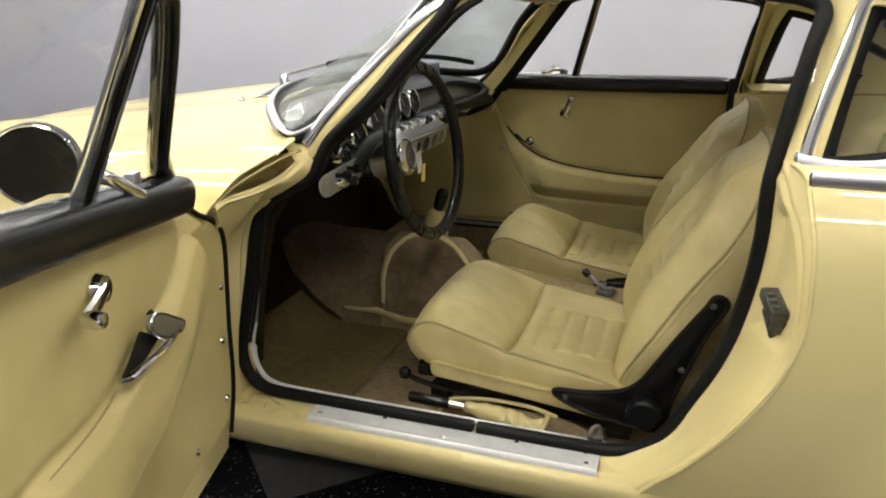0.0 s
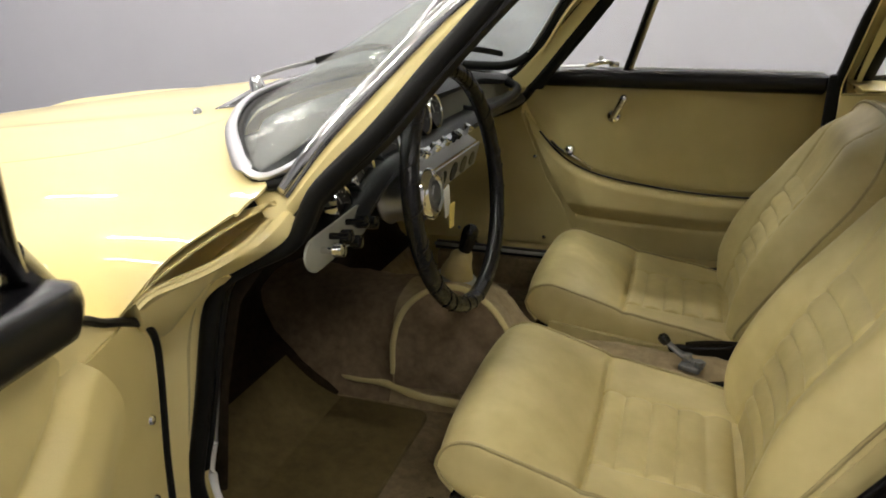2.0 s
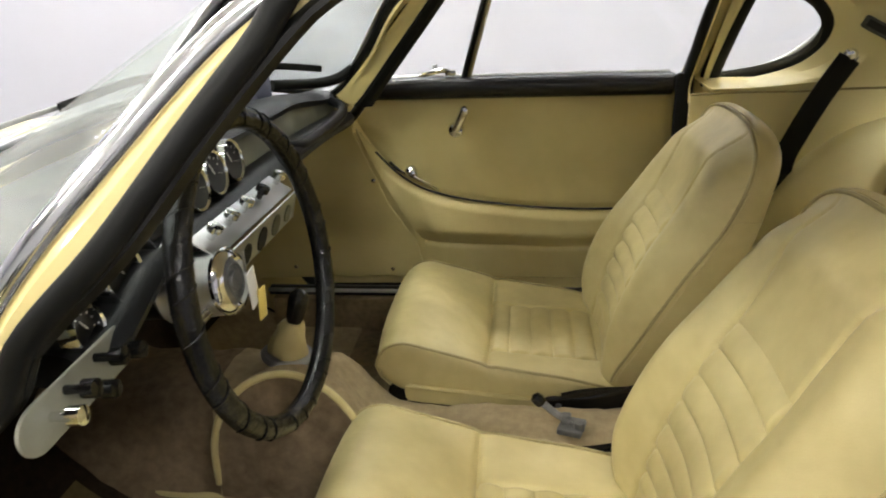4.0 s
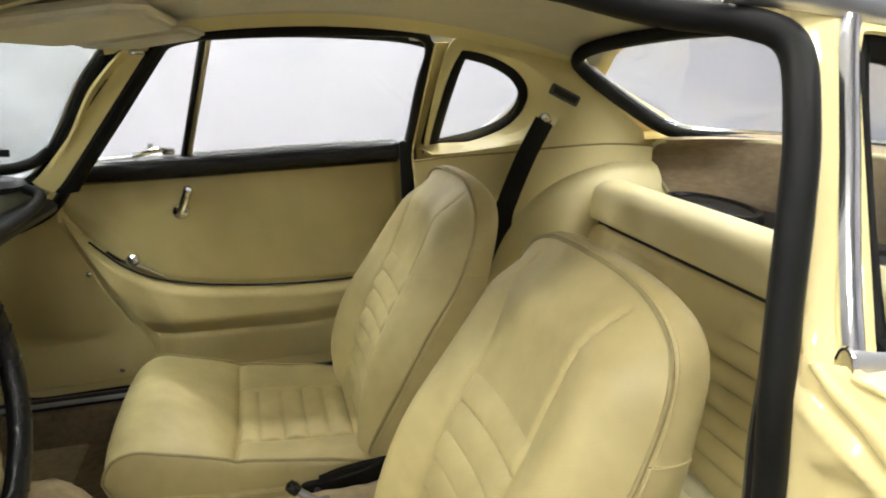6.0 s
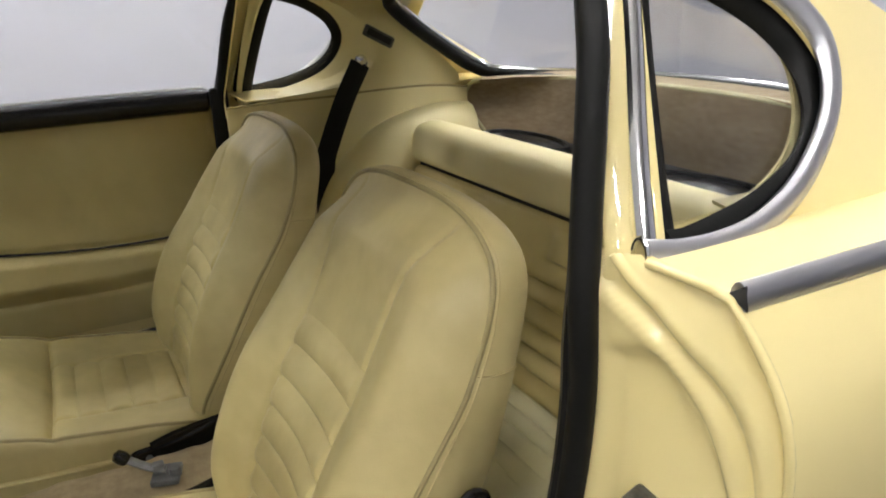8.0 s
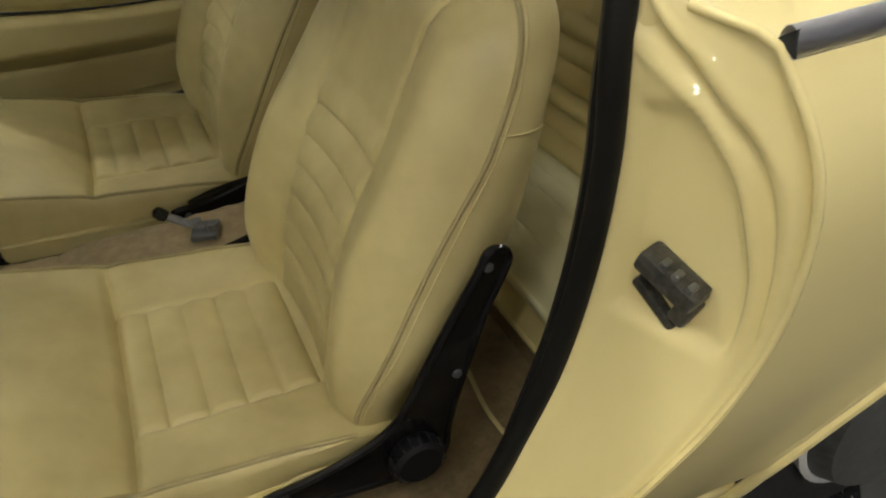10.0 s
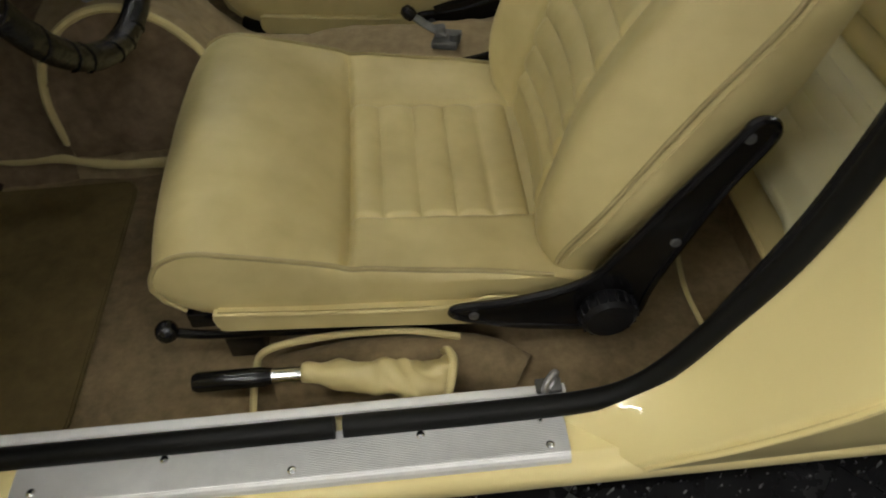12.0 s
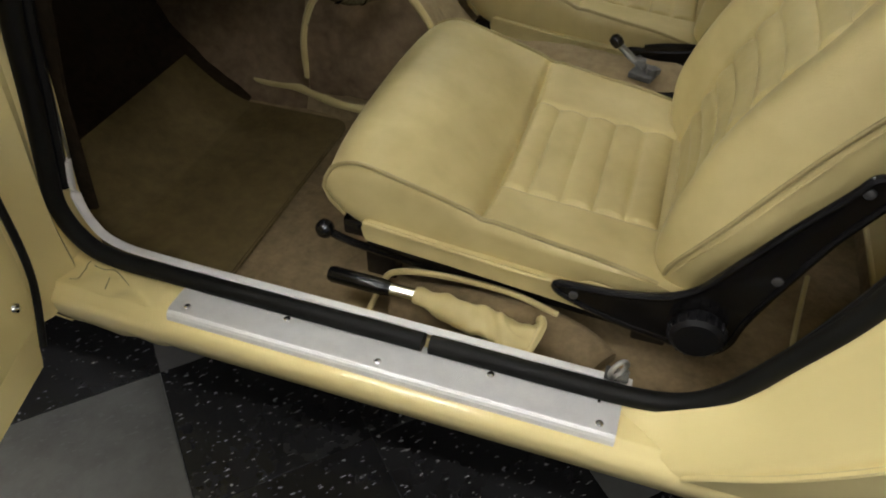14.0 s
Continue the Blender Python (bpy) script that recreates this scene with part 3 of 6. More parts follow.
bmA = grid([[w + V((0.012, 0.014, -0.012)), d + V((0, 0.012, -0.006)), d, d.lerp(s, 0.25) + V((0, -0.005, 0.002)), d.lerp(s, 0.50), d.lerp(s, 0.60) + V((0.0, 0.01, -0.004))] for w, d, s in zip(W_, D_, S_)])
q = mirror(bmA)
part("windscreen_pillar", thick(bmA, 0.006), PAINT, car)
part("windscreen_pillar", thick(q, 0.006), PAINT, car)
bmW = grid([[w + V((0, 0.002, 0.002)), w.lerp(d, 0.5) + V((0, -0.001, 0)), d + V((0, 0.002, 0.002))] for w, d in zip(W_, D_)])
q = mirror(bmW)
part("pillar_channel", thick(bmW, 0.004), RUBBER, car)
part("pillar_channel", thick(q, 0.004), RUBBER, car)
bmD = sweep([p + V((-0.008, -0.008, 0.008)) for p in D_], ring(12, 0.0125, 0.007), up=(0, -1, 0.4))
bmT = grid([[d.lerp(s, 0.50) + V((0, 0.004, 0)), d.lerp(s, 0.56) + V((0, -0.007, 0.001)), d.lerp(s, 0.78) + V((0, -0.011, 0.002)), d.lerp(s, 0.93) + V((0, -0.008, 0.001)), s + V((-0.004, 0.0, 0.001)), s + V((-0.002, 0.014, -0.002))] for d, s in zip(D_, S_)])
part("pillar_trim", thick(bmT, 0.004), RUBBER, car)
part("drip_moulding", mirror(bmD), CHROME, car)
part("drip_moulding", bmD, CHROME, car)



def far_plane(x, z, d):
    return V((x, 2.902 - max(0.0, z - 0.93) * 0.48 - d, z))


# inner faces of the passenger side's pillar: rubber, painted strip, black seal
lines = [cr([far_plane(x, z, 0.022) for x, z in pts], 24) for pts in (((-0.755, 0.955), (-0.72, 0.985), (-0.62, 1.090), (-0.525, 1.195), (-0.49, 1.235)), ((-0.715, 0.925), (-0.68, 0.960), (-0.575, 1.085), (-0.478, 1.200), (-0.447, 1.235)),
                                                                   ((-0.668, 0.925), (-0.622, 0.985), (-0.522, 1.105), (-0.432, 1.215), (-0.415, 1.235)))]
part("pillar_lining", thick(grid([[a, a.lerp(b, 0.5) + V((0, -0.004, 0)), b] for a, b in zip(lines[0], lines[1])]), 0.004), PAINT, car)
part("pillar_seal_face", thick(grid([[a + V((0.001, -0.002, 0)), a.lerp(b, 0.3) + V((0, -0.010, 0)), a.lerp(b, 0.7) + V((0, -0.010, 0)), b] for a, b in zip(lines[1], lines[2])]), 0.004), RUBBER, car)
corner_ = [(-0.87, 2.72, 1.002), (-0.80, 2.83, 0.990), (-0.764, 2.858, 0.992), (-0.729, 2.858, 1.005), (-0.690, 2.848, 1.034)]
part("screen_rubber_face", tube(cr(corner_ + [p + V((-0.011, 0, 0.006)) for p in lines[0] if p.z > 1.075], 40), 0.013, 10, up=(0, 1, 0)), RUBBER, car)

low = cr([(-0.82, 1.583, 0.958), (-0.848, 1.612, 0.964), (-0.925, 1.72, 0.992), (-0.985, 1.90, 1.012), (-1.01, C, 1.020)], 22)
side = cr([(-0.82, 1.583, 0.958), (-0.79, 1.585, 0.944), (-0.741, 1.604, 0.967), (-0.700, 1.634, 1.012), (-0.645, 1.684, 1.085), (-0.59, 1.732, 1.165), (-0.53, 1.752, 1.234)], 28)
high = cr([(-0.53, 1.752, 1.234), (-0.545, 1.81, 1.252), (-0.575, 1.98, 1.268), (-0.59, C, 1.272)], 16)
# windscreen glass, lofted from the lower edge to the header
rows = []
lowf = low + [V(far(p)) for p in low[-2::-1]]
highf = high + [V(far(p)) for p in high[-2::-1]]
lo2, hi2 = cr(lowf, 41), cr(highf, 41)
for i in range(13):
    u = i / 12
    row = []
    for k in range(41):
        p = lo2[k].lerp(hi2[k], u)
        v = abs(k - 20) / 20
        p += V((0.020, -0.0, 0.012)) * (-4 * u * (1 - u)) * (1 - v) ** 0.5
        p += V((0.045, 0.020 if k > 20 else -0.020, 0)) * (4 * u * (1 - u)) * v ** 3
        row.append(p)
    rows.append(row)
part("windscreen", thick(grid(rows), 0.005), SCREEN, car, "clear windscreen glass")
edge = low[::-1] + side[1:] + high[1:]
loop = edge + [V(far(p)) for p in edge[-2:0:-1]]
part("windscreen_rubber", tube(loop, 0.0095, 10, True), RUBBER, car)
out = [p + V((-0.010, -0.003 if p.y < C else 0.003, 0.010)) for p in loop]
part("windscreen_moulding", sweep(out, ring(10, 0.0115, 0.006), True, up=(-0.6, 0, 0.8)), SATIN, car)

# roof
RAIL = table([(-0.52, 1.240), (-0.40, 1.272), (-0.2, 1.285), (0.0, 1.278), (0.2, 1.252), (0.40, 1.205), (0.55, 1.150), (0.72, 1.06), (0.85, 0.985)])
RAILY = table([(-0.52, 1.745), (-0.40, 1.742), (-0.2, 1.715), (0.0, 1.690), (0.2, 1.655), (0.4, 1.640), (0.6, 1.645), (0.85, 1.65)])
TOP = table([(-0.60, 1.265), (-0.52, 1.285), (-0.3, 1.318), (0.0, 1.330), (0.3, 1.315), (0.62, 1.262)])
rows = []
for i in range(48):
    x = -0.56 + 1.18 * i / 47
    ry, rz, tz = RAILY(x), RAIL(x), TOP(x)
    pts = [(x, ry - 0.004, rz), (x, ry + 0.03, rz + 0.03), (x, ry + 0.11, rz * 0.45 + tz * 0.55), (x, C - 0.20, tz - 0.008), (x, C, tz)]
    pts = pts + [far(p) for p in pts[-2::-1]]
    rows.append(cr(pts, 41))
part("roof", thick(grid(rows), 0.006), PAINT, car)
rows = []
for i in range(40):
    x = -0.54 + 1.10 * i / 39
    ry, rz, tz = RAILY(x) + 0.02, RAIL(x) - 0.004, TOP(x) - 0.022
    pts = [(x, ry + 0.050, rz + 0.010), (x, ry + 0.075, rz + 0.018), (x, ry + 0.14, rz * 0.5 + tz * 0.5), (x, C - 0.20, tz - 0.010), (x, C, tz)]
    pts = pts + [far(p) for p in pts[-2::-1]]
    rows.append(cr(pts, 31))
part("headlining_edge", tube([p for p in [r[0] + V((0, 0.0, -0.002)) for r in rows]], 0.004, 8, up=(0, 1, 0)), LINING, car)
band = [[V((x, RAILY(x) + dy, RAIL(x) + dz)) for dy, dz in ((0.012, -0.018), (0.024, -0.006), (0.045, 0.006), (0.078, 0.018))] for x in [-0.54 + 1.10 * i / 39 for i in range(40)]]
bm = grid(band)
q = mirror(bm)
part("roof_rail_trim", thick(bm, 0.003), CREAM, car)
part("roof_rail_trim", thick(q, 0.003), CREAM, car)
part("headlining", thick(grid(rows), 0.003), LINING, car, "beige cloth headlining")

# sail panels behind the quarter windows, with the window's opening
QW = [(0.175, 0.968), (0.190, 1.05), (0.213, 1.14), (0.235, 1.190), (0.250, 1.200), (0.32, 1.182), (0.385, 1.148), (0.422, 1.108), (0.430, 1.070), (0.415, 1.030), (0.375, 0.996), (0.30, 0.970), (0.22, 0.958), (0.185, 0.957)]
qloop = cr([(x, glass_y(z), z) for x, z in QW], 72, True)


def lining_y(x, z):
    """The far side lining's place, well inside the window."""
    return 2.875 - 0.35 * max(0.0, z - 0.93) - 0.15 * max(0.0, x - 0.45)


SEAMZ = table([(0.10, 0.936), (0.24, 0.940), (0.38, 0.940), (0.53, 0.946), (0.65, 0.947), (0.78, 0.933)])


def sail(inner, deep=False):
    """The panel round the quarter window: rays from the opening's edge out to the panel's edge."""
    d = 0.035 if inner else 0.0
    outer = [(0.152, 0.957), (0.172, 1.05), (0.198, 1.14), (0.215, 1.205), (0.24, 1.232), (0.34, 1.217), (0.47, 1.180), (0.60, 1.125), (0.74, 1.055), (0.88, 0.965), (0.75, 0.950), (0.50, 0.950), (0.30, 0.952), (0.22, 0.954)]
    if inner:
        outer = [(0.165, 0.925), (0.172, 1.05), (0.188, 1.14), (0.205, 1.205), (0.24, 1.232), (0.36, 1.212), (0.50, 1.17), (0.60, 1.11), (0.72, 1.02), (0.80, 0.955), (0.70, 0.93), (0.50, 0.925), (0.32, 0.925), (0.22, 0.925)]
    if deep:
        outer = [(0.165, 0.938), (0.172, 1.05), (0.188, 1.14), (0.205, 1.205), (0.24, 1.232), (0.36, 1.212), (0.50, 1.17), (0.565, 1.11), (0.655, 1.035), (0.725, 0.972), (0.70, 0.944), (0.50, 0.944), (0.32, 0.940), (0.22, 0.939)]
    lo = cr([(x, 0, z) for x, z in outer], 72, True)
    rows = []
    for i in range(73):
        a, b = qloop[i % 72], lo[i % 72]
        row = []
        for k in range(9):
            u = k / 8
            x, z = a.x * (1 - u) + b.x * u, a.z * (1 - u) + b.z * u
            y = glass_y(z) + d + 0.05 * max(0, x - 0.45) + (0.0 if inner else 0.10 * max(0, x - 0.5) ** 1.0)
            if not inner:
                y -= 0.018 * math.exp(-(u / 0.3) ** 2) * 0.3
            if deep:
                y += (2 * C - lining_y(x, z) - y) * step(0.05, 0.30, u) * step(1.215, 1.12, z) * step(0.19, 0.27, x)
            row.append(V((x, y, z)))
        rows.append(row)
    bm = grid(rows)
    bmesh.ops.remove_doubles(bm, verts=bm.verts, dist=1e-5)
    bmesh.ops.recalc_face_normals(bm, faces=bm.faces)
    return bm


for inner in (False, True):
    a = sail(inner)
    b = mirror(sail(inner, inner))
    part("side_lining" if inner else "sail_panel", thick(a, 0.004), CREAM if inner else PAINT, car)
    part("side_lining" if inner else "sail_panel", thick(b, 0.004), CREAM if inner else PAINT, car)
for m in (False, True):
    loop = [V(far(p)) if m else p for p in qloop]
    s = -1 if m else 1
    c = V((0.30, qloop[0].y if not m else 2 * C - qloop[0].y, 1.07))
    part("quarter_window_rubber", sweep([p - (c - p) * 0.03 + V((0.011 * step(0.27, 0.20, p.x), s * 0.008, 0)) for p in loop], ring(10, 0.024, 0.010), True, up=(0, 1, 0)), RUBBER, car)
    pm = bmesh.new()
    vs = [pm.verts.new(p + V((0, s * 0.016, 0))) for p in loop]
    pm.faces.new(vs)
    part("quarter_window_glass", thick(pm, 0.004), GLASS, car, "clear quarter window glass")
    qm = [(0.148, 0.967), (0.185, 0.961), (0.235, 0.960), (0.288, 0.968), (0.348, 0.992), (0.398, 1.028), (0.430, 1.068), (0.437, 1.110), (0.414, 1.143), (0.371, 1.177), (0.322, 1.200), (0.27, 1.218), (0.20, 1.233), (0.12, 1.243)]
    path = cr([(x, (glass_y(z) - 0.012) if not m else 2 * C - glass_y(z) + 0.012, z) for x, z in qm], 72)
    part("quarter_window_moulding", sweep(path, ring(12, 0.0145, 0.008), up=(0, 1, 0)), SATIN, car)
    cap = part("moulding_end", tube([path[0] + V((-0.001, 0.0085 * math.cos(a), 0.0155 * math.sin(a))) for a in [2 * math.pi * k / 20 for k in range(20)]], 0.0022, 6, True, up=(1, 0, 0)), CHROME, car)
    part("cap_face", slab([path[0] + V((-0.001, 0.008 * math.cos(a), 0.015 * math.sin(a))) for a in [2 * math.pi * k / 20 for k in range(20)]], (0.002, 0, 0)), PIPING, cap)
    vm = [(0.157, 0.955), (0.170, 1.01), (0.184, 1.06), (0.200, 1.11), (0.224, 1.19), (0.235, 1.215)]
    path = cr([(x, (glass_y(z) - 0.006) if not m else 2 * C - glass_y(z) + 0.006, z) for x, z in vm], 24)
    part("pillar_moulding", sweep(path, ring(10, 0.010, 0.007), up=(0, 1, 0)), CHROME, car)

# rear window
rlow = cr([(0.735, 1.71, 0.998), (0.80, 1.74, 0.972), (0.93, 1.86, 0.962), (1.00, 2.05, 0.962), (1.02, C, 0.962)], 20)
rup = cr([(0.735, 1.71, 0.998), (0.66, 1.70, 1.05), (0.54, 1.725, 1.13), (0.495, 1.76, 1.170), (0.51, 1.84, 1.198), (0.57, 2.05, 1.218), (0.60, C, 1.222)], 28)
loop = rlow[::-1] + rup[1:]
loop = loop + [V(far(p)) for p in loop[-2:0:-1]]
part("rear_window_rubber", tube(loop, 0.016, 10, True), RUBBER, car)
part("rear_window_moulding", tube([p + V((0.012, 0.0, 0.014)) for p in loop], 0.007, 8, True), CHROME, car)
rows = []
lo2 = cr(rlow + [V(far(p)) for p in rlow[-2::-1]], 41)
hi2 = cr(rup + [V(far(p)) for p in rup[-2::-1]], 41)
for i in range(11):
    u = i / 10
    rows.append([lo2[k].lerp(hi2[k], u) + V((0.012, 0, 0.02)) * 4 * u * (1 - u) for k in range(41)])
part("rear_window", thick(grid(rows), 0.004), GLASS, car, "clear rear window glass")
# metal between roof, rear window and tail
rows = []
for i, p in enumerate(rup):
    u = i / (len(rup) - 1)
    o = cr([(0.90, 1.60, 0.962), (0.80, 1.615, 1.02), (0.66, 1.628, 1.095), (0.56, 1.645, 1.145), (0.50, 1.69, 1.195), (0.52, 1.84, 1.235), (0.58, 2.05, 1.258), (0.615, C, 1.262)], len(rup))[i]
    rows.append([p + V((0.004, 0, 0.010)), p.lerp(o, 0.5) + V((0.004, -0.002, 0.012)), o])
bm = grid(rows)
q = mirror(bm)
part("rear_pillar", thick(bm, 0.004), PAINT, car)
part("rear_pillar", thick(q, 0.004), PAINT, car)
rows = []
for i, p in enumerate(rlow):
    u = i / (len(rlow) - 1)
    a = V((1.0 + 0.18 * u, 1.53 + (C - 1.53) * u, 0.90))
    rows.append([p + V((0.004, 0, 0.004)), p.lerp(a, 0.5) + V((0, 0, 0.006)), a, V((1.5 + 0.1 * u, 1.52 + (C - 1.52) * u, 0.73)), V((2.1, 1.55 + (C - 1.55) * u, 0.58)), V((2.12, 1.55 + (C - 1.55) * u, 0.40))])
bm = grid(rows)
q = mirror(bm)
part("tail_deck", thick(bm, 0.004), PAINT, car)
part("tail_deck", thick(q, 0.004), PAINT, car)
# shoulder from the body side up to the sail panel
rows = []
for i in range(40):
    x = 0.165 + 1.94 * i / 39
    a = quarter_point(x, 0.955)
    yb = 1.500 + 0.03 * max(0, x - 0.5)
    k = max(0.0, 1 - i / 3)
    fall = V((0, 0, a.z - 0.955))
    rows.append([a - V((0.007 * k, 0, 0))] + [p + fall for p in (V((x - 0.010 * k, a.y + 0.014, 0.9595)), V((x - 0.015 * k, a.y + 0.035, 0.9635)), V((x - 0.020 * k, yb - 0.02, 0.9655)), V((x - 0.022 * k, yb + 0.01, 0.966)), V((x, yb + 0.12, 0.95)))])
q = mirror(grid(rows))
bm = grid([r[:-1] + [r[-1].lerp(r[-2], 0.75)] if r[0].x < 0.32 else r for r in rows])
part("shoulder", thick(bm, 0.004), PAINT, car)
part("shoulder", thick(q, 0.004), PAINT, car)
# plain ends close the body fore and aft
part("tail_panel", box((0.03, 1.52, 0.36), Matrix.Translation((2.085, C, 0.50)), 0.01), PAINT, car)
part("nose_panel", box((0.03, 1.36, 0.34), Matrix.Translation((-2.43, C, 0.44)), 0.01), PAINT, car)
# bright strips on the flank
part("waist_moulding", sweep(cr([(0.160, 1.411, 0.958), (0.34, 1.409, 0.958), (0.60, 1.409, 0.958), (0.95, 1.409, 0.956)], 30), ring(12, 0.008, 0.013), up=(0, 0, 1)), SATIN, car)
# a black triangle stands in for the shaded hollow of the moulding
part("moulding_end", slab([(0.1585, 1.402, 0.951), (0.1585, 1.405, 0.970), (0.1585, 1.419, 0.960)], (0.002, 0, 0)), NIGHT, car)
# door pillar between seal and quarter window
rows = [[V((0.130 + max(0, z - 0.95) * 0.16, glass_y(z) + 0.045 + max(0, 0.955 - z) * 0.5, z)), V((0.137 + max(0, z - 0.95) * 0.20, glass_y(z) + 0.016 + max(0, 0.955 - z) * 0.9, z)), V((0.150 + max(0, z - 0.95) * 0.26, glass_y(z) - 0.002 + max(0, 0.955 - z) * 0.9, z)), V((0.180 + max(0, z - 0.95) * 0.24, glass_y(z) + 0.003 + max(0, 0.955 - z) * 0.9, z))] for z in [0.905 + 0.315 * i / 20 for i in range(21)]]
q = mirror(grid(rows))
bm = grid([[V((r[1].x, r[1].y, r[1].z)).lerp(r[0], 0.1)] + r[1:] for r in rows])
part("door_pillar", thick(bm, 0.004), PAINT, car)
part("door_pillar", thick(q, 0.004), PAINT, car)

# the black rubber seal round the door's opening
seal = [(-0.38, 1.532, 0.364), (-0.75, 1.532, 0.364), (-0.884, 1.533, 0.367), (-0.931, 1.535, 0.395), (-0.946, 1.535, 0.45), (-0.932, 1.535, 0.52), (-0.908, 1.538, 0.63), (-0.886, 1.542, 0.745), (-0.868, 1.55, 0.800), (-0.825, 1.56, 0.832), (-0.755, 1.572, 0.870),
        (-0.685, 1.585, 0.945), (-0.620, 1.605, 1.010), (-0.545, 1.653, 1.105), (-0.465, 1.695, 1.195), (-0.405, 1.728, 1.232), (-0.30, 1.722, 1.240), (-0.10, 1.700, 1.240), (0.08, 1.660, 1.234), (0.145, 1.635, 1.225), (0.172, 1.610, 1.200), (0.157, 1.574, 1.133),
        (0.144, 1.557, 1.073), (0.131, 1.544, 1.003), (0.119, 1.531, 0.921), (0.119, 1.530, 0.824), (0.106, 1.532, 0.709), (0.078, 1.534, 0.594), (0.036, 1.535, 0.50), (-0.004, 1.535, 0.425), (-0.045, 1.534, 0.382), (-0.10, 1.533, 0.366), (-0.20, 1.532, 0.364)]
sp = cr(seal, 200, True)
sp0 = sp
sp = [p + V((0, 0, (-0.012 + 0.048 * step(0.12, -0.12, p.x)) * step(1.16, 1.235, p.z))) for p in sp]
sp = [p + V((-0.017, -0.004, 0.012)) * step(-0.40, -0.47, p.x) * step(0.86, 0.93, p.z) for p in sp]
cut_ = [V((-0.388, 1.532, 0.364))] + sp[1:] + [V((-0.378, 1.532, 0.364))]
part("door_seal", tube(cut_, 0.0135, 10, up=(0, 1, 0)), RUBBER, car, "black rubber door seal")
fill = [[V((p.x, RAILY(p.x), RAIL(p.x) + 0.004)), p + V((0, 0.004, 0.006))] for p in sp if p.z > 1.18 and -0.16 < p.x]
part("door_opening_edge", thick(grid(fill), 0.003), PAINT, car)
part("door_seal", mirror(tube([p - V((0, 0.05 * step(-0.45, -0.62, p.x) * step(0.95, 0.88, p.z), -0.016 * step(1.18, 1.235, p.z))) for p in sp0], 0.0135, 10, True, up=(0, 1, 0))), RUBBER, car, "black rubber door seal")
lip = []
for p in sp:
    up_ = step(0.86, 0.96, p.z) * step(0.0, 0.08, p.x)
    low_ = step(0.42, 0.60, p.z) if p.x > -0.2 else 1.0
    inset = 0.008 - 0.006 * step(0.86, 0.96, p.z) if p.x > 0.02 else 0.006
    lip.append(p + (V((0, 0.020 - 0.014 * up_ - 0.009 * step(-0.1, 0.05, p.x) * (1 - up_), 0)) + (V((-0.38, p.y, 0.8)) - p) * inset) * low_)
inr = [p for p in lip if p.z > (0.39 if p.x > -0.2 else 0.47)]
k = max(range(len(inr)), key=lambda i: (inr[i] - inr[i - 1]).length)
part("door_seal_lip", tube(inr[k:] + inr[:k], 0.0095, 8, up=(0, 1, 0)), BLACK, car)
# bright beading inside the seal, along the sill and up the post
bead = cr([(-0.922, 1.562, 0.515), (-0.932, 1.560, 0.46), (-0.922, 1.558, 0.405), (-0.888, 1.556, 0.374), (-0.80, 1.555, 0.366), (-0.50, 1.554, 0.365), (-0.115, 1.554, 0.364)], 60)
part("sill_beading", sweep(bead, ring(8, 0.0075, 0.004), up=(0, 0, 1)), SILVER, car)
part("post_beading", tube(cr([(-0.922, 1.566, 0.515), (-0.902, 1.566, 0.63), (-0.878, 1.566, 0.745)], 16), 0.002, 6), STEEL, car)

part("far_jamb", box((0.045, 0.02, 0.56), Matrix.Translation((0.118, 2 * C - 1.535, 0.70)), 0.008), RUBBER, car)
# rear wheel
wheel_y = 1.508


def wheel(y, s, x=0.665):
    w = part("wheel", lathe([(0.05, 0.06), (0.17, 0.06), (0.19, 0.02), (0.19, -0.12), (0.05, -0.12)], (x, y, WHEEL[1]), (0, -s, 0), 40), GREY, car)
    part("tyre", lathe([(0.19, 0.035), (0.215, 0.050), (0.25, 0.052), (0.285, 0.040), (0.300, 0.010), (0.300, -0.10), (0.285, -0.13), (0.19, -0.13)], (x, y + s * 0.03, WHEEL[1]), (0, -s, 0), 56), TYRE, w)
    part("rim", lathe([(0.192, 0.030), (0.198, 0.058), (0.190, 0.062), (0.165, 0.050), (0.150, 0.052), (0.145, 0.040), (0.19, 0.02)], (x, y + s * 0.03, WHEEL[1]), (0, -s, 0), 48), SILVER, w)
    part("hub_cap", lathe([(0.145, 0.040), (0.12, 0.055), (0.08, 0.062), (0.03, 0.075), (0.005, 0.077)], (x, y + s * 0.03, WHEEL[1]), (0, -s, 0), 40), SILVER, w)
    for k in range(10):
        a = 2 * math.pi * k / 10
        part("slot", lathe([(0.001, 0.0), (0.011, 0.0), (0.011, 0.003), (0.001, 0.003)], (x + 0.166 * math.cos(a), y + s * 0.03 - s * 0.0485, WHEEL[1] + 0.166 * math.sin(a)), (0, -s, 0), 14), NIGHT, w)


wheel(wheel_y, 1)
wheel(2 * C - wheel_y, -1)
wheel(wheel_y + 0.08, 1, -1.78)
wheel(2 * C - wheel_y - 0.08, -1, -1.78)

# floor pan, toe board, tunnel, far side panels
FLOORZ = 0.300
part("floor_pan", box((1.75, 1.36, 0.02), Matrix.Translation((-0.38, C, FLOORZ - 0.018)), 0.003), CARPET, car, "brown carpet floor")
rows = []
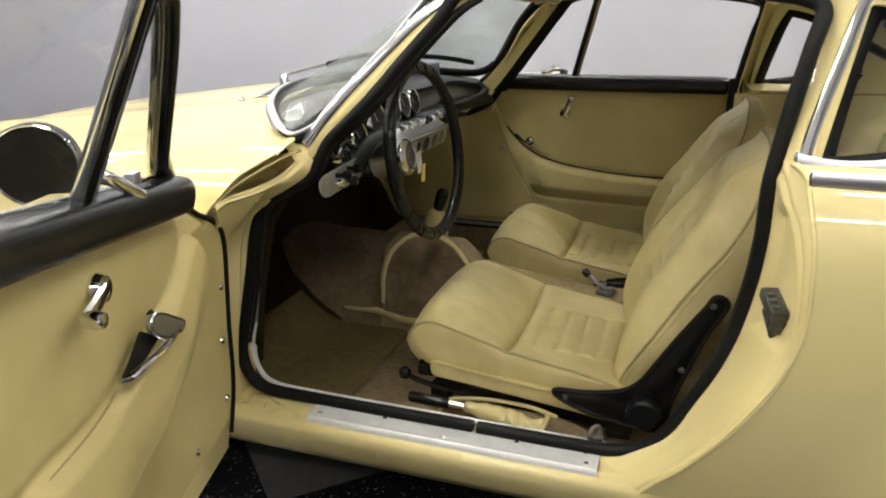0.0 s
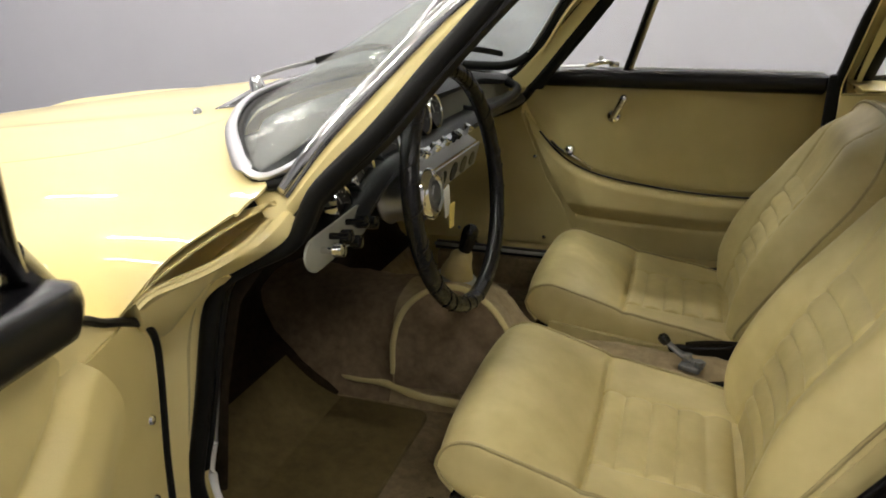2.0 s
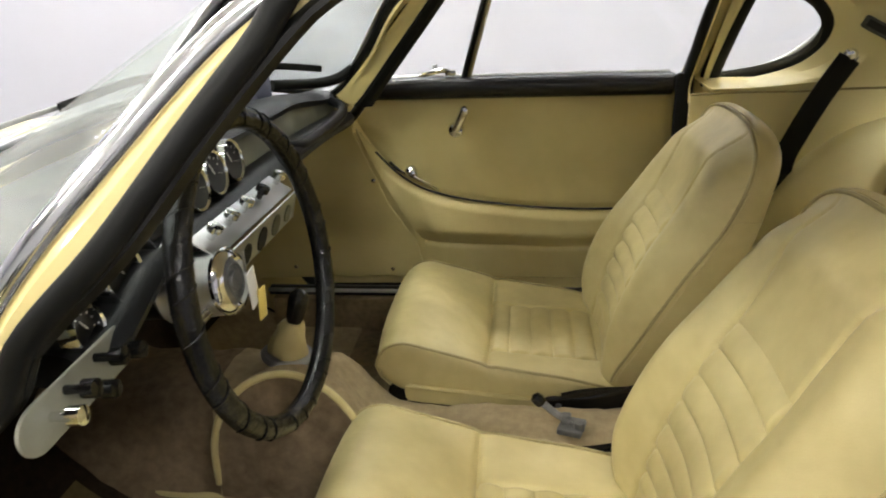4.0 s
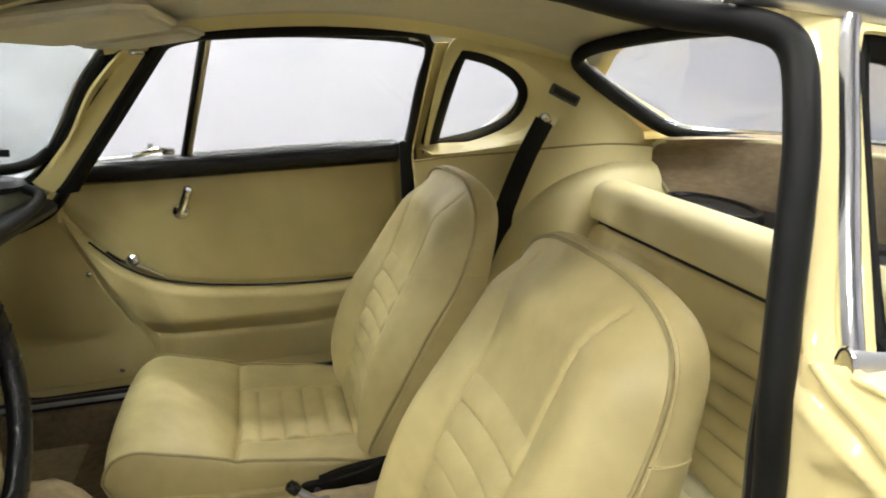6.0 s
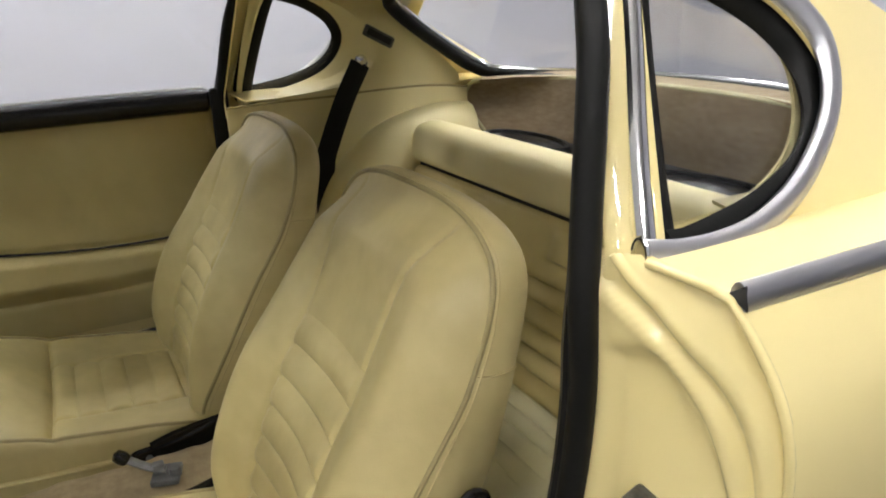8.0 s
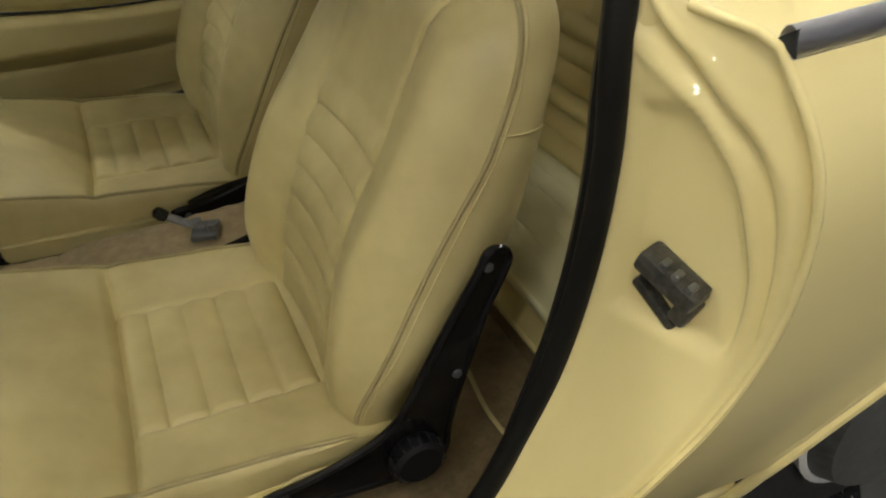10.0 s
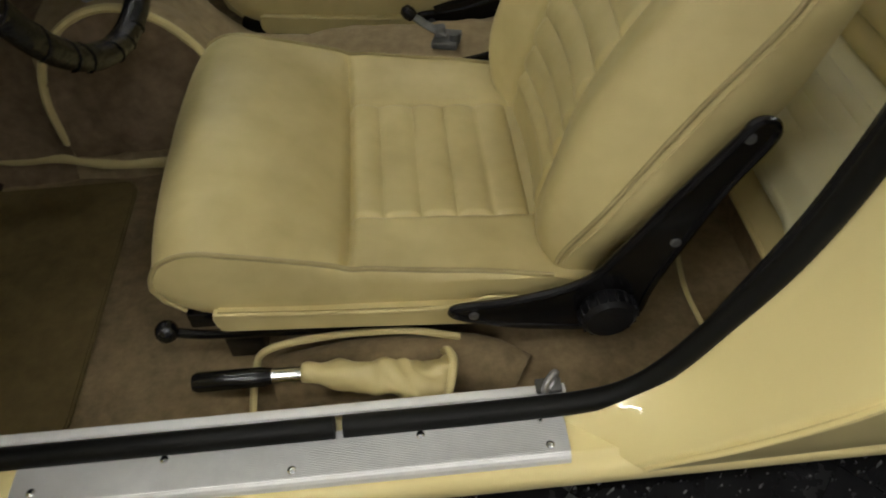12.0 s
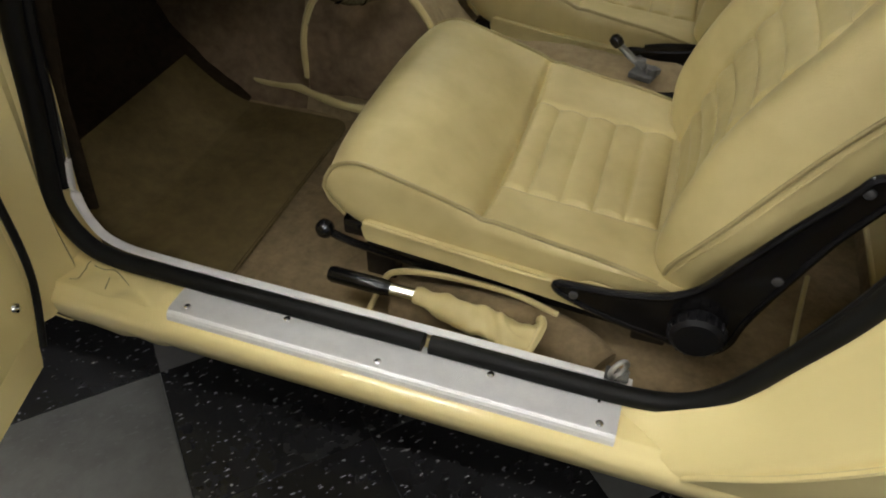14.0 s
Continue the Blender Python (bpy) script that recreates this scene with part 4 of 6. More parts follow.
for i in range(21):
    y = 1.56 + 1.37 * i / 20
    rows.append([V((-0.98, y, 0.292)), V((-1.05, y, 0.33)), V((-1.15, y, 0.42)), V((-1.22, y, 0.56)), V((-1.24, y, 0.78)), V((-1.20, y, 0.85))])
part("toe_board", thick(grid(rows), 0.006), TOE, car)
# bulkhead and under-dash sheets carry the footwell's shade as near-black colour
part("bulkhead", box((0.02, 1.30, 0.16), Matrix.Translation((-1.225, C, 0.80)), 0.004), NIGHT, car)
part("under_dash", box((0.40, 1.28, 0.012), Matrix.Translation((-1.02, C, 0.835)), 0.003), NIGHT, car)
# one carpet in two tones: shaded under the dash, lit behind it
for xa_, xb_, mat in ((-1.22, -0.85, WALLPILE), (-0.85, 0.33, LITCARPET)):
    rows = []
    for i in range(61):
        x = xa_ + (xb_ - xa_) * i / 60
        w = 0.10 + 0.018 * step(-0.48, -0.62, x) + 0.03 * step(-0.95, -1.15, x)
        h = 0.425 + 0.105 * step(-0.53, -0.66, x) + 0.004 * math.exp(-((x + 0.69) / 0.09) ** 2)
        sect = cr([(x, C - w - 0.035, 0.290), (x, C - w, 0.36), (x, C - w * 0.85, h - 0.03), (x, C - w * 0.4, h), (x, C, h + 0.006), (x, C + w * 0.4, h), (x, C + w * 0.85, h - 0.03), (x, C + w, 0.36), (x, C + w + 0.035, 0.290)], 33)
        rows.append([p + V((0, 0.012, 0.006)) * noise.noise(p * 10) + V((0, 0.006, 0.003)) * noise.noise(p * 27) for p in sect])
    part("tunnel", grid(rows), mat, car, "brown carpeted transmission tunnel")
# kick panels
for s in (0, 1):
    o = [(-1.21, 1.585, 0.30), (-0.925, 1.585, 0.41), (-0.90, 1.585, 0.60), (-0.86, 1.585, 0.76), (-0.80, 1.59, 0.84), (-0.74, 1.60, 0.89), (-1.20, 1.60, 0.86)]
    if s:
        o = [(-1.21, 1.515, 0.40), (-0.56, 1.515, 0.415), (-0.585, 1.512, 0.515), (-0.66, 1.512, 0.63), (-0.75, 1.512, 0.84), (-0.73, 1.52, 0.93), (-0.90, 1.52, 0.90), (-1.20, 1.52, 0.86)]
        o = [far(p) for p in o]
    # the driver's side panel takes the carpet colour with shade painted in
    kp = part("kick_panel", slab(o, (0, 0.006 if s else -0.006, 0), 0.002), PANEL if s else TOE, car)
    if s:
        for x, z in ((-0.905, 0.70), (-0.70, 0.70), (-0.95, 0.44), (-0.66, 0.435)):
            part("screw", lathe([(0.001, 0.0), (0.007, 0.0), (0.006, 0.003), (0.001, 0.005)], (x, 2 * C - 1.512 - 0.002, z), (0, -1, 0), 10), CHROME, kp)
# ---- doors ----
def door(place, name, label, shift=0.0):
    """A door in its own places: s back from the hinge, n into the cabin, z up; place turns them into the world's."""
    def put(bm):
        for v in bm.verts:
            v.co = place(*v.co)
        bmesh.ops.recalc_face_normals(bm, faces=bm.faces)
        return bm

    front = table([(0.34, 0.08), (0.45, 0.028), (0.60, 0.015), (0.75, -0.005), (0.79, 0.005), (0.815, 0.035), (0.84, 0.085), (0.86, 0.13), (0.89, 0.165), (0.95, 0.19)])
    rear = table([(0.34, 0.84), (0.42, 0.93), (0.50, 1.00), (0.60, 1.055), (0.74, 1.09), (0.86, 1.085), (0.95, 1.08)])
    pocket = table([(0.15, 0.93), (0.19, 0.87), (0.25, 0.79), (0.334, 0.705), (0.43, 0.658), (0.60, 0.627), (0.80, 0.612), (1.05, 0.615)])
    begin = table([(0.40, 0.375), (0.515, 0.375), (0.60, 0.33), (0.70, 0.275), (0.78, 0.235), (0.86, 0.20), (0.93, 0.20)])
    if shift:
        pocket = table([(0.10, 0.86), (0.206, 0.829), (0.321, 0.772), (0.487, 0.711), (0.55, 0.690), (0.646, 0.683), (1.10, 0.680)])
        begin = table([(0.40, 0.60), (0.53, 0.575), (0.56, 0.52), (0.589, 0.395), (0.626, 0.289), (0.685, 0.20), (0.763, 0.140), (0.833, 0.165), (0.86, 0.19), (0.93, 0.20)])
    low = table([(0.15, 0.505), (0.35, 0.512), (0.55, 0.505), (0.80, 0.50), (1.05, 0.515)])
    def rise(s):
        return 0.107 * (s - 0.185) - 0.030 if shift else 0.0

    # painted shell: edge and outer skin
    rows = []
    for i in range(40):
        z = 0.335 + 0.615 * i / 39
        bulge = 1.545 - side_y(z)
        a, b = front(z), rear(z)
        row = [V((a, -0.014, z))] + [V((a - 0.012, -0.02, z)), V((a - 0.018, -0.05, z)), V((a - 0.006, -bulge + 0.01, z))]
        row += [V((a + (b - a) * u, -bulge, z)) for u in (0.01, 0.1, 0.25, 0.4, 0.55, 0.7, 0.85, 0.99)]
        row += [V((b + 0.004, -bulge + 0.01, z)), V((b - 0.01, -0.05, z)), V((b - 0.02, -0.016, z))]
        row += [V((a + (b - a) * u, -0.018, z)) for u in (0.75, 0.5, 0.25)]
        rows.append(row)
    e = part(name, put(grid(rows, loop=True, ends=True)), PAINT, car, label)
    # inner trim: flat above, a swelling map pocket below
    rows = []
    for i in range(130):
        z = 0.405 + 0.525 * i / 129
        row = []
        for k in range(150):
            f0 = begin(z)
            s = f0 + (rear(z) - 0.03 - f0) * k / 149
            zp, zl = pocket(s), low(s)
            n = 0.0
            if z < zp:
                n = 0.030 * step(0, 0.030, zp - z) * step(-0.004, 0.05, z - zl) * (0.55 + 0.45 * step(0.0, 0.10, zp - z))
            n -= 0.004 * math.exp(-((z - zp - 0.004) / 0.008) ** 2)
            n -= 0.005 * math.exp(-((z - zl) / 0.008) ** 2)
            n += 0.006 * noise.noise(V((s * 7, z * 5, 3))) * step(0.0, 0.1, k / 149) + 0.0025 * noise.noise(V((s * 14 + z * 9, z * 6 - s * 6, 7))) * step(0.0, 0.1, k / 149)
            if shift:
                n += 0.007 * (0.30 - abs(noise.noise(V((s * 5.5 - z * 4.0, z * 1.6 + s, 11)))) ** 0.8) * step(0.0, 0.15, k / 149) * step(0.93, 0.80, z)
            n -= 0.016 * step(0.11, 0.0, k / 149) + 0.010 * step(0.97, 1.0, k / 149)
            row.append(V((s, n, z + max(0.0, rise(s)) * i / 129)))
        rows.append(row)
    part("trim_panel", put(thick(grid(rows), 0.006)), PANEL, e, "tan vinyl door trim with a map pocket")
    # a thin dark line draws the shade along the pocket's mouth
    part("pocket_gap_shade", put(tube([(s, 0.002, pocket(s) + 0.001) for s in [(0.505 if shift else 0.26) + (0.46 if shift else 0.70) * i / 40 for i in range(41)]], 0.0018 if shift else 0.003, 6)), PIPING if shift else NIGHT, e)
    # front strip of trim ahead of the pocket
    rows = []
    for i in range(24):
        z = 0.40 + 0.43 * i / 23
        b = begin(z) + 0.008
        a = front(z) + 0.012
        rows.append([V((a + (b - a) * k / 6, -0.0125 - 0.003 * (k in (0, 6)), z)) for k in range(7)])
    fs = part("front_trim", put(thick(grid(rows), 0.005)), PANEL, e)
    for s, z in ((0.045, 0.684), (0.066, 0.576), (0.076, 0.45), (0.248, 0.435)):
        m = lathe([(0.001, 0), (0.0075, 0.0), (0.006, 0.004), (0.001, 0.006)], (s, -0.008, z), (0, 1, 0), 12)
        part("screw", put(m), CHROME, e)
    # weather strip on the shell's front edge
    part("weather_strip", put(tube(cr([(front(z) - 0.006, -0.012, z) for z in [0.36 + 0.51 * i / 30 for i in range(31)]] + [(0.17, -0.010, 0.885)], 60), 0.0055, 8, up=(0, 1, 0))), RUBBER, e)
    # black padded rail under the window
    rows = []
    low_ = 0.009 if shift else 0.0
    for i in range(46):
        u = i / 45
        s = 0.188 + 0.872 * u
        g = 0.3 + 0.7 * step(-0.02, 0.045, u) * step(1.01, 0.98, u)
        h = 0.958 + rise(s)
        prof = [(-0.030, 0.0), (-0.02, 0.017), (0.004, 0.020), (0.026, 0.016), (0.035, 0.004), (0.036, -0.014), (0.028, -0.030 - low_), (0.010, -0.037 - low_), (-0.02, -0.037 - low_)]
        rows.append([V((s, q.x * g, h + q.z * g)) for q in cr([(n, 0, z) for n, z in prof], 30, True)])
    part("window_rail", put(grid(rows, loop=True, ends=True)), RAILPAD, e, "black padded window rail")
    part("glass_channel", put(tube([(0.24 + 0.80 * i / 12, -0.016, 0.978 + rise(0.24 + 0.80 * i / 12)) for i in range(13)], 0.004, 8)), CHROME if shift else STEEL, e)
    # window frame, leaning in
    def lean(s, z, n=0.0):
        return V((s, n - 0.012 + (z - 0.96) * (0.55 if shift else 0.44), z))

    fr = cr([(0.235, 0, 0.955), (0.29, 0, 1.01), (0.37, 0, 1.105), (0.455, 0, 1.198), (0.515, 0, 1.240), (0.62, 0, 1.256), (0.80, 0, 1.255), (0.98, 0, 1.243), (1.085, 0, 1.228), (1.128, 0, 1.205), (1.122, 0, 1.14), (1.095, 0, 1.05), (1.075, 0, 0.955)], 70)
    part("window_frame", put(sweep([lean(p.x, p.z) for p in fr], ring(12, 0.011, 0.014), up=(0, 1, 0))), ENAMEL, e)
    part("frame_moulding", put(sweep([lean(p.x, p.z, -0.016) for p in fr], ring(8, 0.009, 0.007), up=(0, 1, 0))), CHROME, e)
    div = [lean(0.505 + (0.055 if shift else 0.092) * u, 0.962 + 0.294 * u, 0.002) for u in (0, 0.25, 0.5, 0.75, 1)]
    part("vent_divider", put(sweep(div, ring(8, 0.008, 0.010), up=(0, 1, 0))), RUBBER, e)
    part("divider_channel", put(sweep([p + V((0.013, -0.002, 0)) for p in div], ring(8, 0.006, 0.009), up=(0, 1, 0))), CHROME if shift else FELT, e)
    if shift:
        part("divider_channel", put(sweep([p + V((-0.010, 0.004, 0)) for p in div], ring(8, 0.0045, 0.008), up=(0, 1, 0))), CHROME, e)
        # the vent frame's foot runs down ahead of the rail
        foot = cr([(0.262, 0.002, 0.988), (0.222, -0.010, 0.955), (0.185, -0.022, 0.925), (0.150, -0.030, 0.893), (0.128, -0.034, 0.866)], 16)
        part("frame_foot", put(sweep(foot, ring(14, 0.017, 0.012), up=(0, 1, 0))), ENAMEL, e)
        part("foot_moulding", put(sweep([p + V((-0.012, -0.012, 0.006)) for p in foot], ring(8, 0.006, 0.005), up=(0, 1, 0))), CHROME, e)
    vent = [lean(p.x, p.z) for p in fr if p.x < 0.555] + [lean(0.56 if shift else 0.595, 1.25), lean(0.505, 0.955)]
    bm = bmesh.new()
    bm.faces.new([bm.verts.new(p) for p in vent])
    part("vent_glass", put(thick(bm, 0.003)), GLASS, e)
    main = [lean(0.515, 0.955), lean(0.565 if shift else 0.60, 1.252)] + [lean(p.x, p.z) for p in fr if p.x > 0.60]
    bm = bmesh.new()
    bm.faces.new([bm.verts.new(p) for p in main])
    part("window_glass", put(thick(bm, 0.003)), GLASS, e)
    # vent catch
    if shift:
        vc = part("vent_catch", put(joined(sweep(cr([(0.486, 0.004, 1.006), (0.470, 0.016, 1.002), (0.440, 0.024, 0.984), (0.412, 0.028, 0.966), (0.400, 0.028, 0.960)], 14), ring(10, 0.010, 0.007), up=(0, 1, 0)),
                                           tube(cr([(0.405, 0.026, 0.962), (0.385, 0.026, 0.957), (0.362, 0.022, 0.957), (0.346, 0.018, 0.962)], 10), 0.0045, 8))), CHROME, e, "chrome vent window catch")
        part("catch_pivot", put(lathe([(0.002, -0.008), (0.013, -0.008), (0.013, 0.006), (0.008, 0.010), (0.002, 0.010)], (0.484, 0.004, 1.004), (0, 1, 0), 16)), BLACK, vc)
        part("catch_knob", put(box((0.024, 0.016, 0.018), Matrix.Translation((0.393, 0.014, 0.984)), 0.003)), SATIN, vc)
    else:
        vc = part("vent_catch", put(joined(box((0.030, 0.024, 0.016), Matrix.Translation((0.475, 0.004, 0.990)), 0.004), tube(cr([(0.47, 0.012, 0.995), (0.45, 0.022, 0.996), (0.41, 0.022, 0.988), (0.395, 0.018, 0.986)], 12), 0.006, 8))), CHROME, e, "chrome vent window catch")
        part("catch_knob", put(box((0.014, 0.012, 0.020), Matrix.Translation((0.435, 0.006, 1.002)), 0.003)), STEEL, e)
    # winder
    if shift:
        wb, wk = V((0.513, 0.0, 0.862)), V((0.588, 0.028, 0.850))
    else:
        wb, wk = V((0.485, 0.0, 0.838)), V((0.511, 0.026, 0.894))
    mid = wb.lerp(wk, 0.5)
    part("window_winder", put(joined(lathe([(0.004, -0.004), (0.020, 0.0), (0.022, 0.006), (0.018, 0.016), (0.004, 0.018)], wb, (0, 1, 0), 20),
                                     sweep(cr([(wb.x, 0.014, wb.z), (mid.x, 0.022, mid.z), (wk.x, 0.026, wk.z)], 10), ring(8, 0.012, 0.007), up=(0, 1, 0)))), CHROME, e, "chrome window winder")
    part("winder_knob", put(lathe([(0.002, -0.004), (0.011, 0.0), (0.013, 0.012), (0.010, 0.022), (0.002, 0.024)], (wk.x, 0.028, wk.z), (0, 1, 0), 14)), CHROME, e)
    if shift:
        # pull handle: a flat plate with a blade along the pocket and a dark finger slot under it
        plate_ = [(q.x, 0.030, q.z) for q in cr([(0.452, 0, 0.786), (0.438, 0, 0.793), (0.415, 0, 0.786), (0.375, 0, 0.762), (0.343, 0, 0.742), (0.352, 0, 0.731), (0.385, 0, 0.737), (0.412, 0, 0.744), (0.440, 0, 0.762), (0.452, 0, 0.774)], 40, True)]
        ih = part("inside_handle", put(slab(plate_, (0, 0.012, 0), 0.003)), SATIN, e, "satin chrome inside door handle")
        part("blade", put(sweep(cr([(0.352, 0.036, 0.735), (0.385, 0.038, 0.734), (0.42, 0.036, 0.731), (0.46, 0.030, 0.727), (0.495, 0.022, 0.723), (0.512, 0.014, 0.726)], 20), ring(8, 0.005, 0.006), up=(0, 1, 0))), CHROME, ih)
        part("rim", put(tube([V(q) + V((0, 0.010, 0)) for q in plate_], 0.0025, 6, True, up=(0, 1, 0))), CHROME, ih)
        # both hollows are flat black plates that stand in for their shade
        part("finger_slot_shade", put(slab([(0.449, 0.018, 0.772), (0.405, 0.024, 0.744), (0.46, 0.024, 0.732), (0.516, 0.014, 0.727), (0.485, 0.016, 0.744)], (0, 0.006, 0), 0.002)), RUBBER, e)
        part("handle_recess_shade", put(slab([(0.398, 0.004, 0.775), (0.378, 0.004, 0.777), (0.368, 0.004, 0.764)], (0, 0.006, 0), 0.002)), RUBBER, e)
    else:
        part("inside_handle", put(joined(sweep(cr([(0.300, 0.010, 0.752), (0.330, 0.022, 0.730), (0.362, 0.026, 0.716), (0.40, 0.020, 0.694), (0.43, 0.010, 0.672)], 16), ring(8, 0.005, 0.004), up=(0, 1, 0)),
                                         lathe([(0.003, 0.0), (0.010, 0.0), (0.009, 0.014), (0.015, 0.020), (0.017, 0.030), (0.012, 0.038), (0.003, 0.040)], (0.362, 0.012, 0.722), (0, 1, 0.4), 18))), CHROME, e, "chrome inside door handle")
    return e


UX, UY = 0.285, -0.9585


def near_place(s, n, z):
    return V((-0.884 + UX * s - UY * n * 1.0, 1.437 + UY * s + UX * n, z - 0.013))


def far_place(s, n, z):
    return V((-0.95 + s, 2 * C - 1.500 - n, z))


door(near_place, "car_door", "open cream-yellow driver's door with tan vinyl trim and chrome handles", 0.07)
door(far_place, "car_door", "closed passenger door with tan vinyl trim and black window rail")

# ---- seats ----
DY = 1.903
HALF = 0.228


def dist_to(line, p):
    """Distance from a point to a line of points in a plane."""
    best = 9.0
    for (ax, ay), (bx, by) in zip(line, line[1:]):
        dx, dy = bx - ax, by - ay
        u = min(max(((p[0] - ax) * dx + (p[1] - ay) * dy) / (dx * dx + dy * dy), 0.0), 1.0)
        best = min(best, math.hypot(p[0] - ax - dx * u, p[1] - ay - dy * u))
    return best


# cushion: height along its length, in the middle and at the piped edges
MIDZ = table([(-0.602, 0.470), (-0.594, 0.502), (-0.575, 0.530), (-0.545, 0.546), (-0.50, 0.543), (-0.45, 0.522), (-0.40, 0.489), (-0.372, 0.463), (-0.360, 0.449), (-0.346, 0.452), (-0.30, 0.447), (-0.20, 0.440), (-0.10, 0.434), (-0.05, 0.432)])
EDGEZ = table([(-0.588, 0.470), (-0.582, 0.492), (-0.566, 0.512), (-0.530, 0.523), (-0.48, 0.512), (-0.41, 0.493), (-0.372, 0.481), (-0.355, 0.473), (-0.335, 0.472), (-0.26, 0.459), (-0.19, 0.448), (-0.10, 0.426), (-0.05, 0.412)])
UNDER = table([(-0.602, 0.466), (-0.588, 0.447), (-0.565, 0.428), (-0.53, 0.414), (-0.46, 0.407), (-0.38, 0.402), (-0.28, 0.396), (-0.05, 0.380)])
# backrest: lines along its height of the middle panel, the bolster's crest and the piped edge
PANELX = table([(0.40, -0.112), (0.44, -0.112), (0.49, -0.101), (0.54, -0.088), (0.60, -0.070), (0.68, -0.033), (0.75, 0.008), (0.83, 0.048), (0.90, 0.080), (0.94, 0.096), (0.966, 0.108)])
CREST = table([(0.40, 0.008), (0.45, 0.026), (0.52, 0.046), (0.60, 0.050), (0.66, 0.048), (0.75, 0.036), (0.80, 0.026), (0.86, 0.010), (0.90, 0.0)])
PIPEX = table([(0.40, 0.010), (0.45, 0.008), (0.51, 0.022), (0.59, 0.045), (0.674, 0.057), (0.73, 0.062), (0.77, 0.065), (0.82, 0.064), (0.87, 0.056), (0.90, 0.050), (0.94, 0.041), (0.966, 0.035)])
BACKX = table([(0.40, -0.050), (0.45, -0.030), (0.50, 0.010), (0.60, 0.075), (0.66, 0.112), (0.72, 0.132), (0.79, 0.152), (0.86, 0.168), (0.91, 0.178), (0.94, 0.176), (0.966, 0.164)])
SEAM = [(0.107, 0.40), (0.107, 0.79), (0.109, 0.84), (0.114, 0.875), (0.122, 0.905), (0.131, 0.925), (0.143, 0.942)]
BACK_LOW, BACK_TOP = 0.405, 0.947


def cushion_mesh(y):
    """An upholstered block: rows of closed profiles across the seat, with flat bulging sides."""
    nv, nx = 110, 190
    rows = []

    def profile(v, shrink=1.0, out=0.0):
        w = HALF * v
        a = abs(v)
        nose = 0.013 * (1 - a ** 3)
        row = []
        back = -0.06
        for i in range(nx + 1):
            u = i / nx
            x = -0.588 + (back + 0.588) * u ** 1.25
            xm = x - nose * step(-0.50, -0.588, x)
            mid, edge = MIDZ(x - 0.013 * step(-0.50, -0.588, x)), EDGEZ(x)
            k = a ** 3.2
            z = mid + (edge - mid) * k
            z += 0.0022 * noise.noise(V((x * 9, w * 9 + y * 3, 1)))
            if x > -0.362:
                inside = step(0.123, 0.116, abs(w)) * step(-0.366, -0.358, x) * step(-0.112, -0.118, x)
                ph = (x + 0.363) / 0.0482
                z += inside * 0.0115 * (abs(math.sin(math.pi * ph)) ** 0.42 - 0.76)
                z -= 0.0045 * hump(abs(w) - 0.1205, 0.0032) * step(-0.365, -0.355, x) * step(-0.10, -0.12, x)
                z -= 0.004 * hump(x + 0.116, 0.004) * step(0.122, 0.114, abs(w))
            z -= 0.0085 * hump(x + 0.3595, 0.0042) * step(1.0, 0.93, a)
            row.append([xm, z])
        low = []
        for i in range(30):
            x = back + (-0.588 - back) * (i / 29) ** 0.8
            low.append([x - nose * step(-0.50, -0.588, x), UNDER(x - 0.013 * step(-0.50, -0.588, x))])
        pts = row + low[:-1]
        cx, cz = -0.32, 0.44
        side = HALF * v + out * (1 if v > 0 else -1)
        return [V((cx + (px - cx) * (1 - (1 - shrink) * 0.25), y + side, cz + (pz - cz) * shrink)) for px, pz in pts]

    for shrink, out in ((0.25, 0.0075), (0.55, 0.0065), (0.80, 0.0045), (0.93, 0.0022)):
        rows.append(profile(-1, shrink, out))
    for j in range(nv + 1):
        rows.append(profile(-1 + 2 * j / nv))
    for shrink, out in ((0.93, 0.0022), (0.80, 0.0045), (0.55, 0.0065), (0.25, 0.0075)):
        rows.append(profile(1, shrink, out))
    return grid(rows, loop=True, ends=True)


def back_place(s, v):
    """Across and height of the backrest's face: straight below, bowed over at the top."""
    half = HALF * (0.93 + 0.07 * step(0.0, 0.25, s)) - 0.004 * step(0.72, 1.0, s)
    z = BACK_LOW + (BACK_TOP - BACK_LOW) * s
    bow = step(0.55, 1.0, s)
    return half * v, z - bow * 0.112 * (1 - max(0.0, 1 - abs(v) ** 3) ** 0.36)


def back_face(y, s, v):
    w, z = back_place(s, v)
    a = abs(v)
    # the bolster swells towards its outer edge, more so on the side away from the door sill's wear
    b1 = math.sin(math.pi * min(max((a - 0.44) / 0.56, 0.0), 1.0) ** 1.6)
    b2 = min(max((a - 0.62) / 0.38, 0.0), 1.0) ** 2.4
    b2 += (1.0 - b2) * step(0.86, 1.0, s) ** 1.4
    x = PANELX(z) - CREST(z) * b1 * (1.0 if v > 0 else 0.48) + PIPEX(z) * b2
    x += 0.006 * (1 - min(a / 0.44, 1.0) ** 2) * step(0.90, 0.80, z)
    x += 0.0025 * noise.noise(V((z * 9, w * 9 + y * 3, 1)))
    inside = step(0.108, 0.101, abs(w)) * step(0.47, 0.485, z) * step(0.762, 0.757, z)
    ph = (z - 0.759) / 0.0428
    x -= inside * 0.0125 * (abs(math.sin(math.pi * ph)) ** 0.42 - 0.76)
    if 0.42 < z < 0.945:
        x += 0.0070 * hump(dist_to(SEAM, (abs(w), z)), 0.0036) * step(1.0, 0.95, s)
    return V((x, y + w, z))


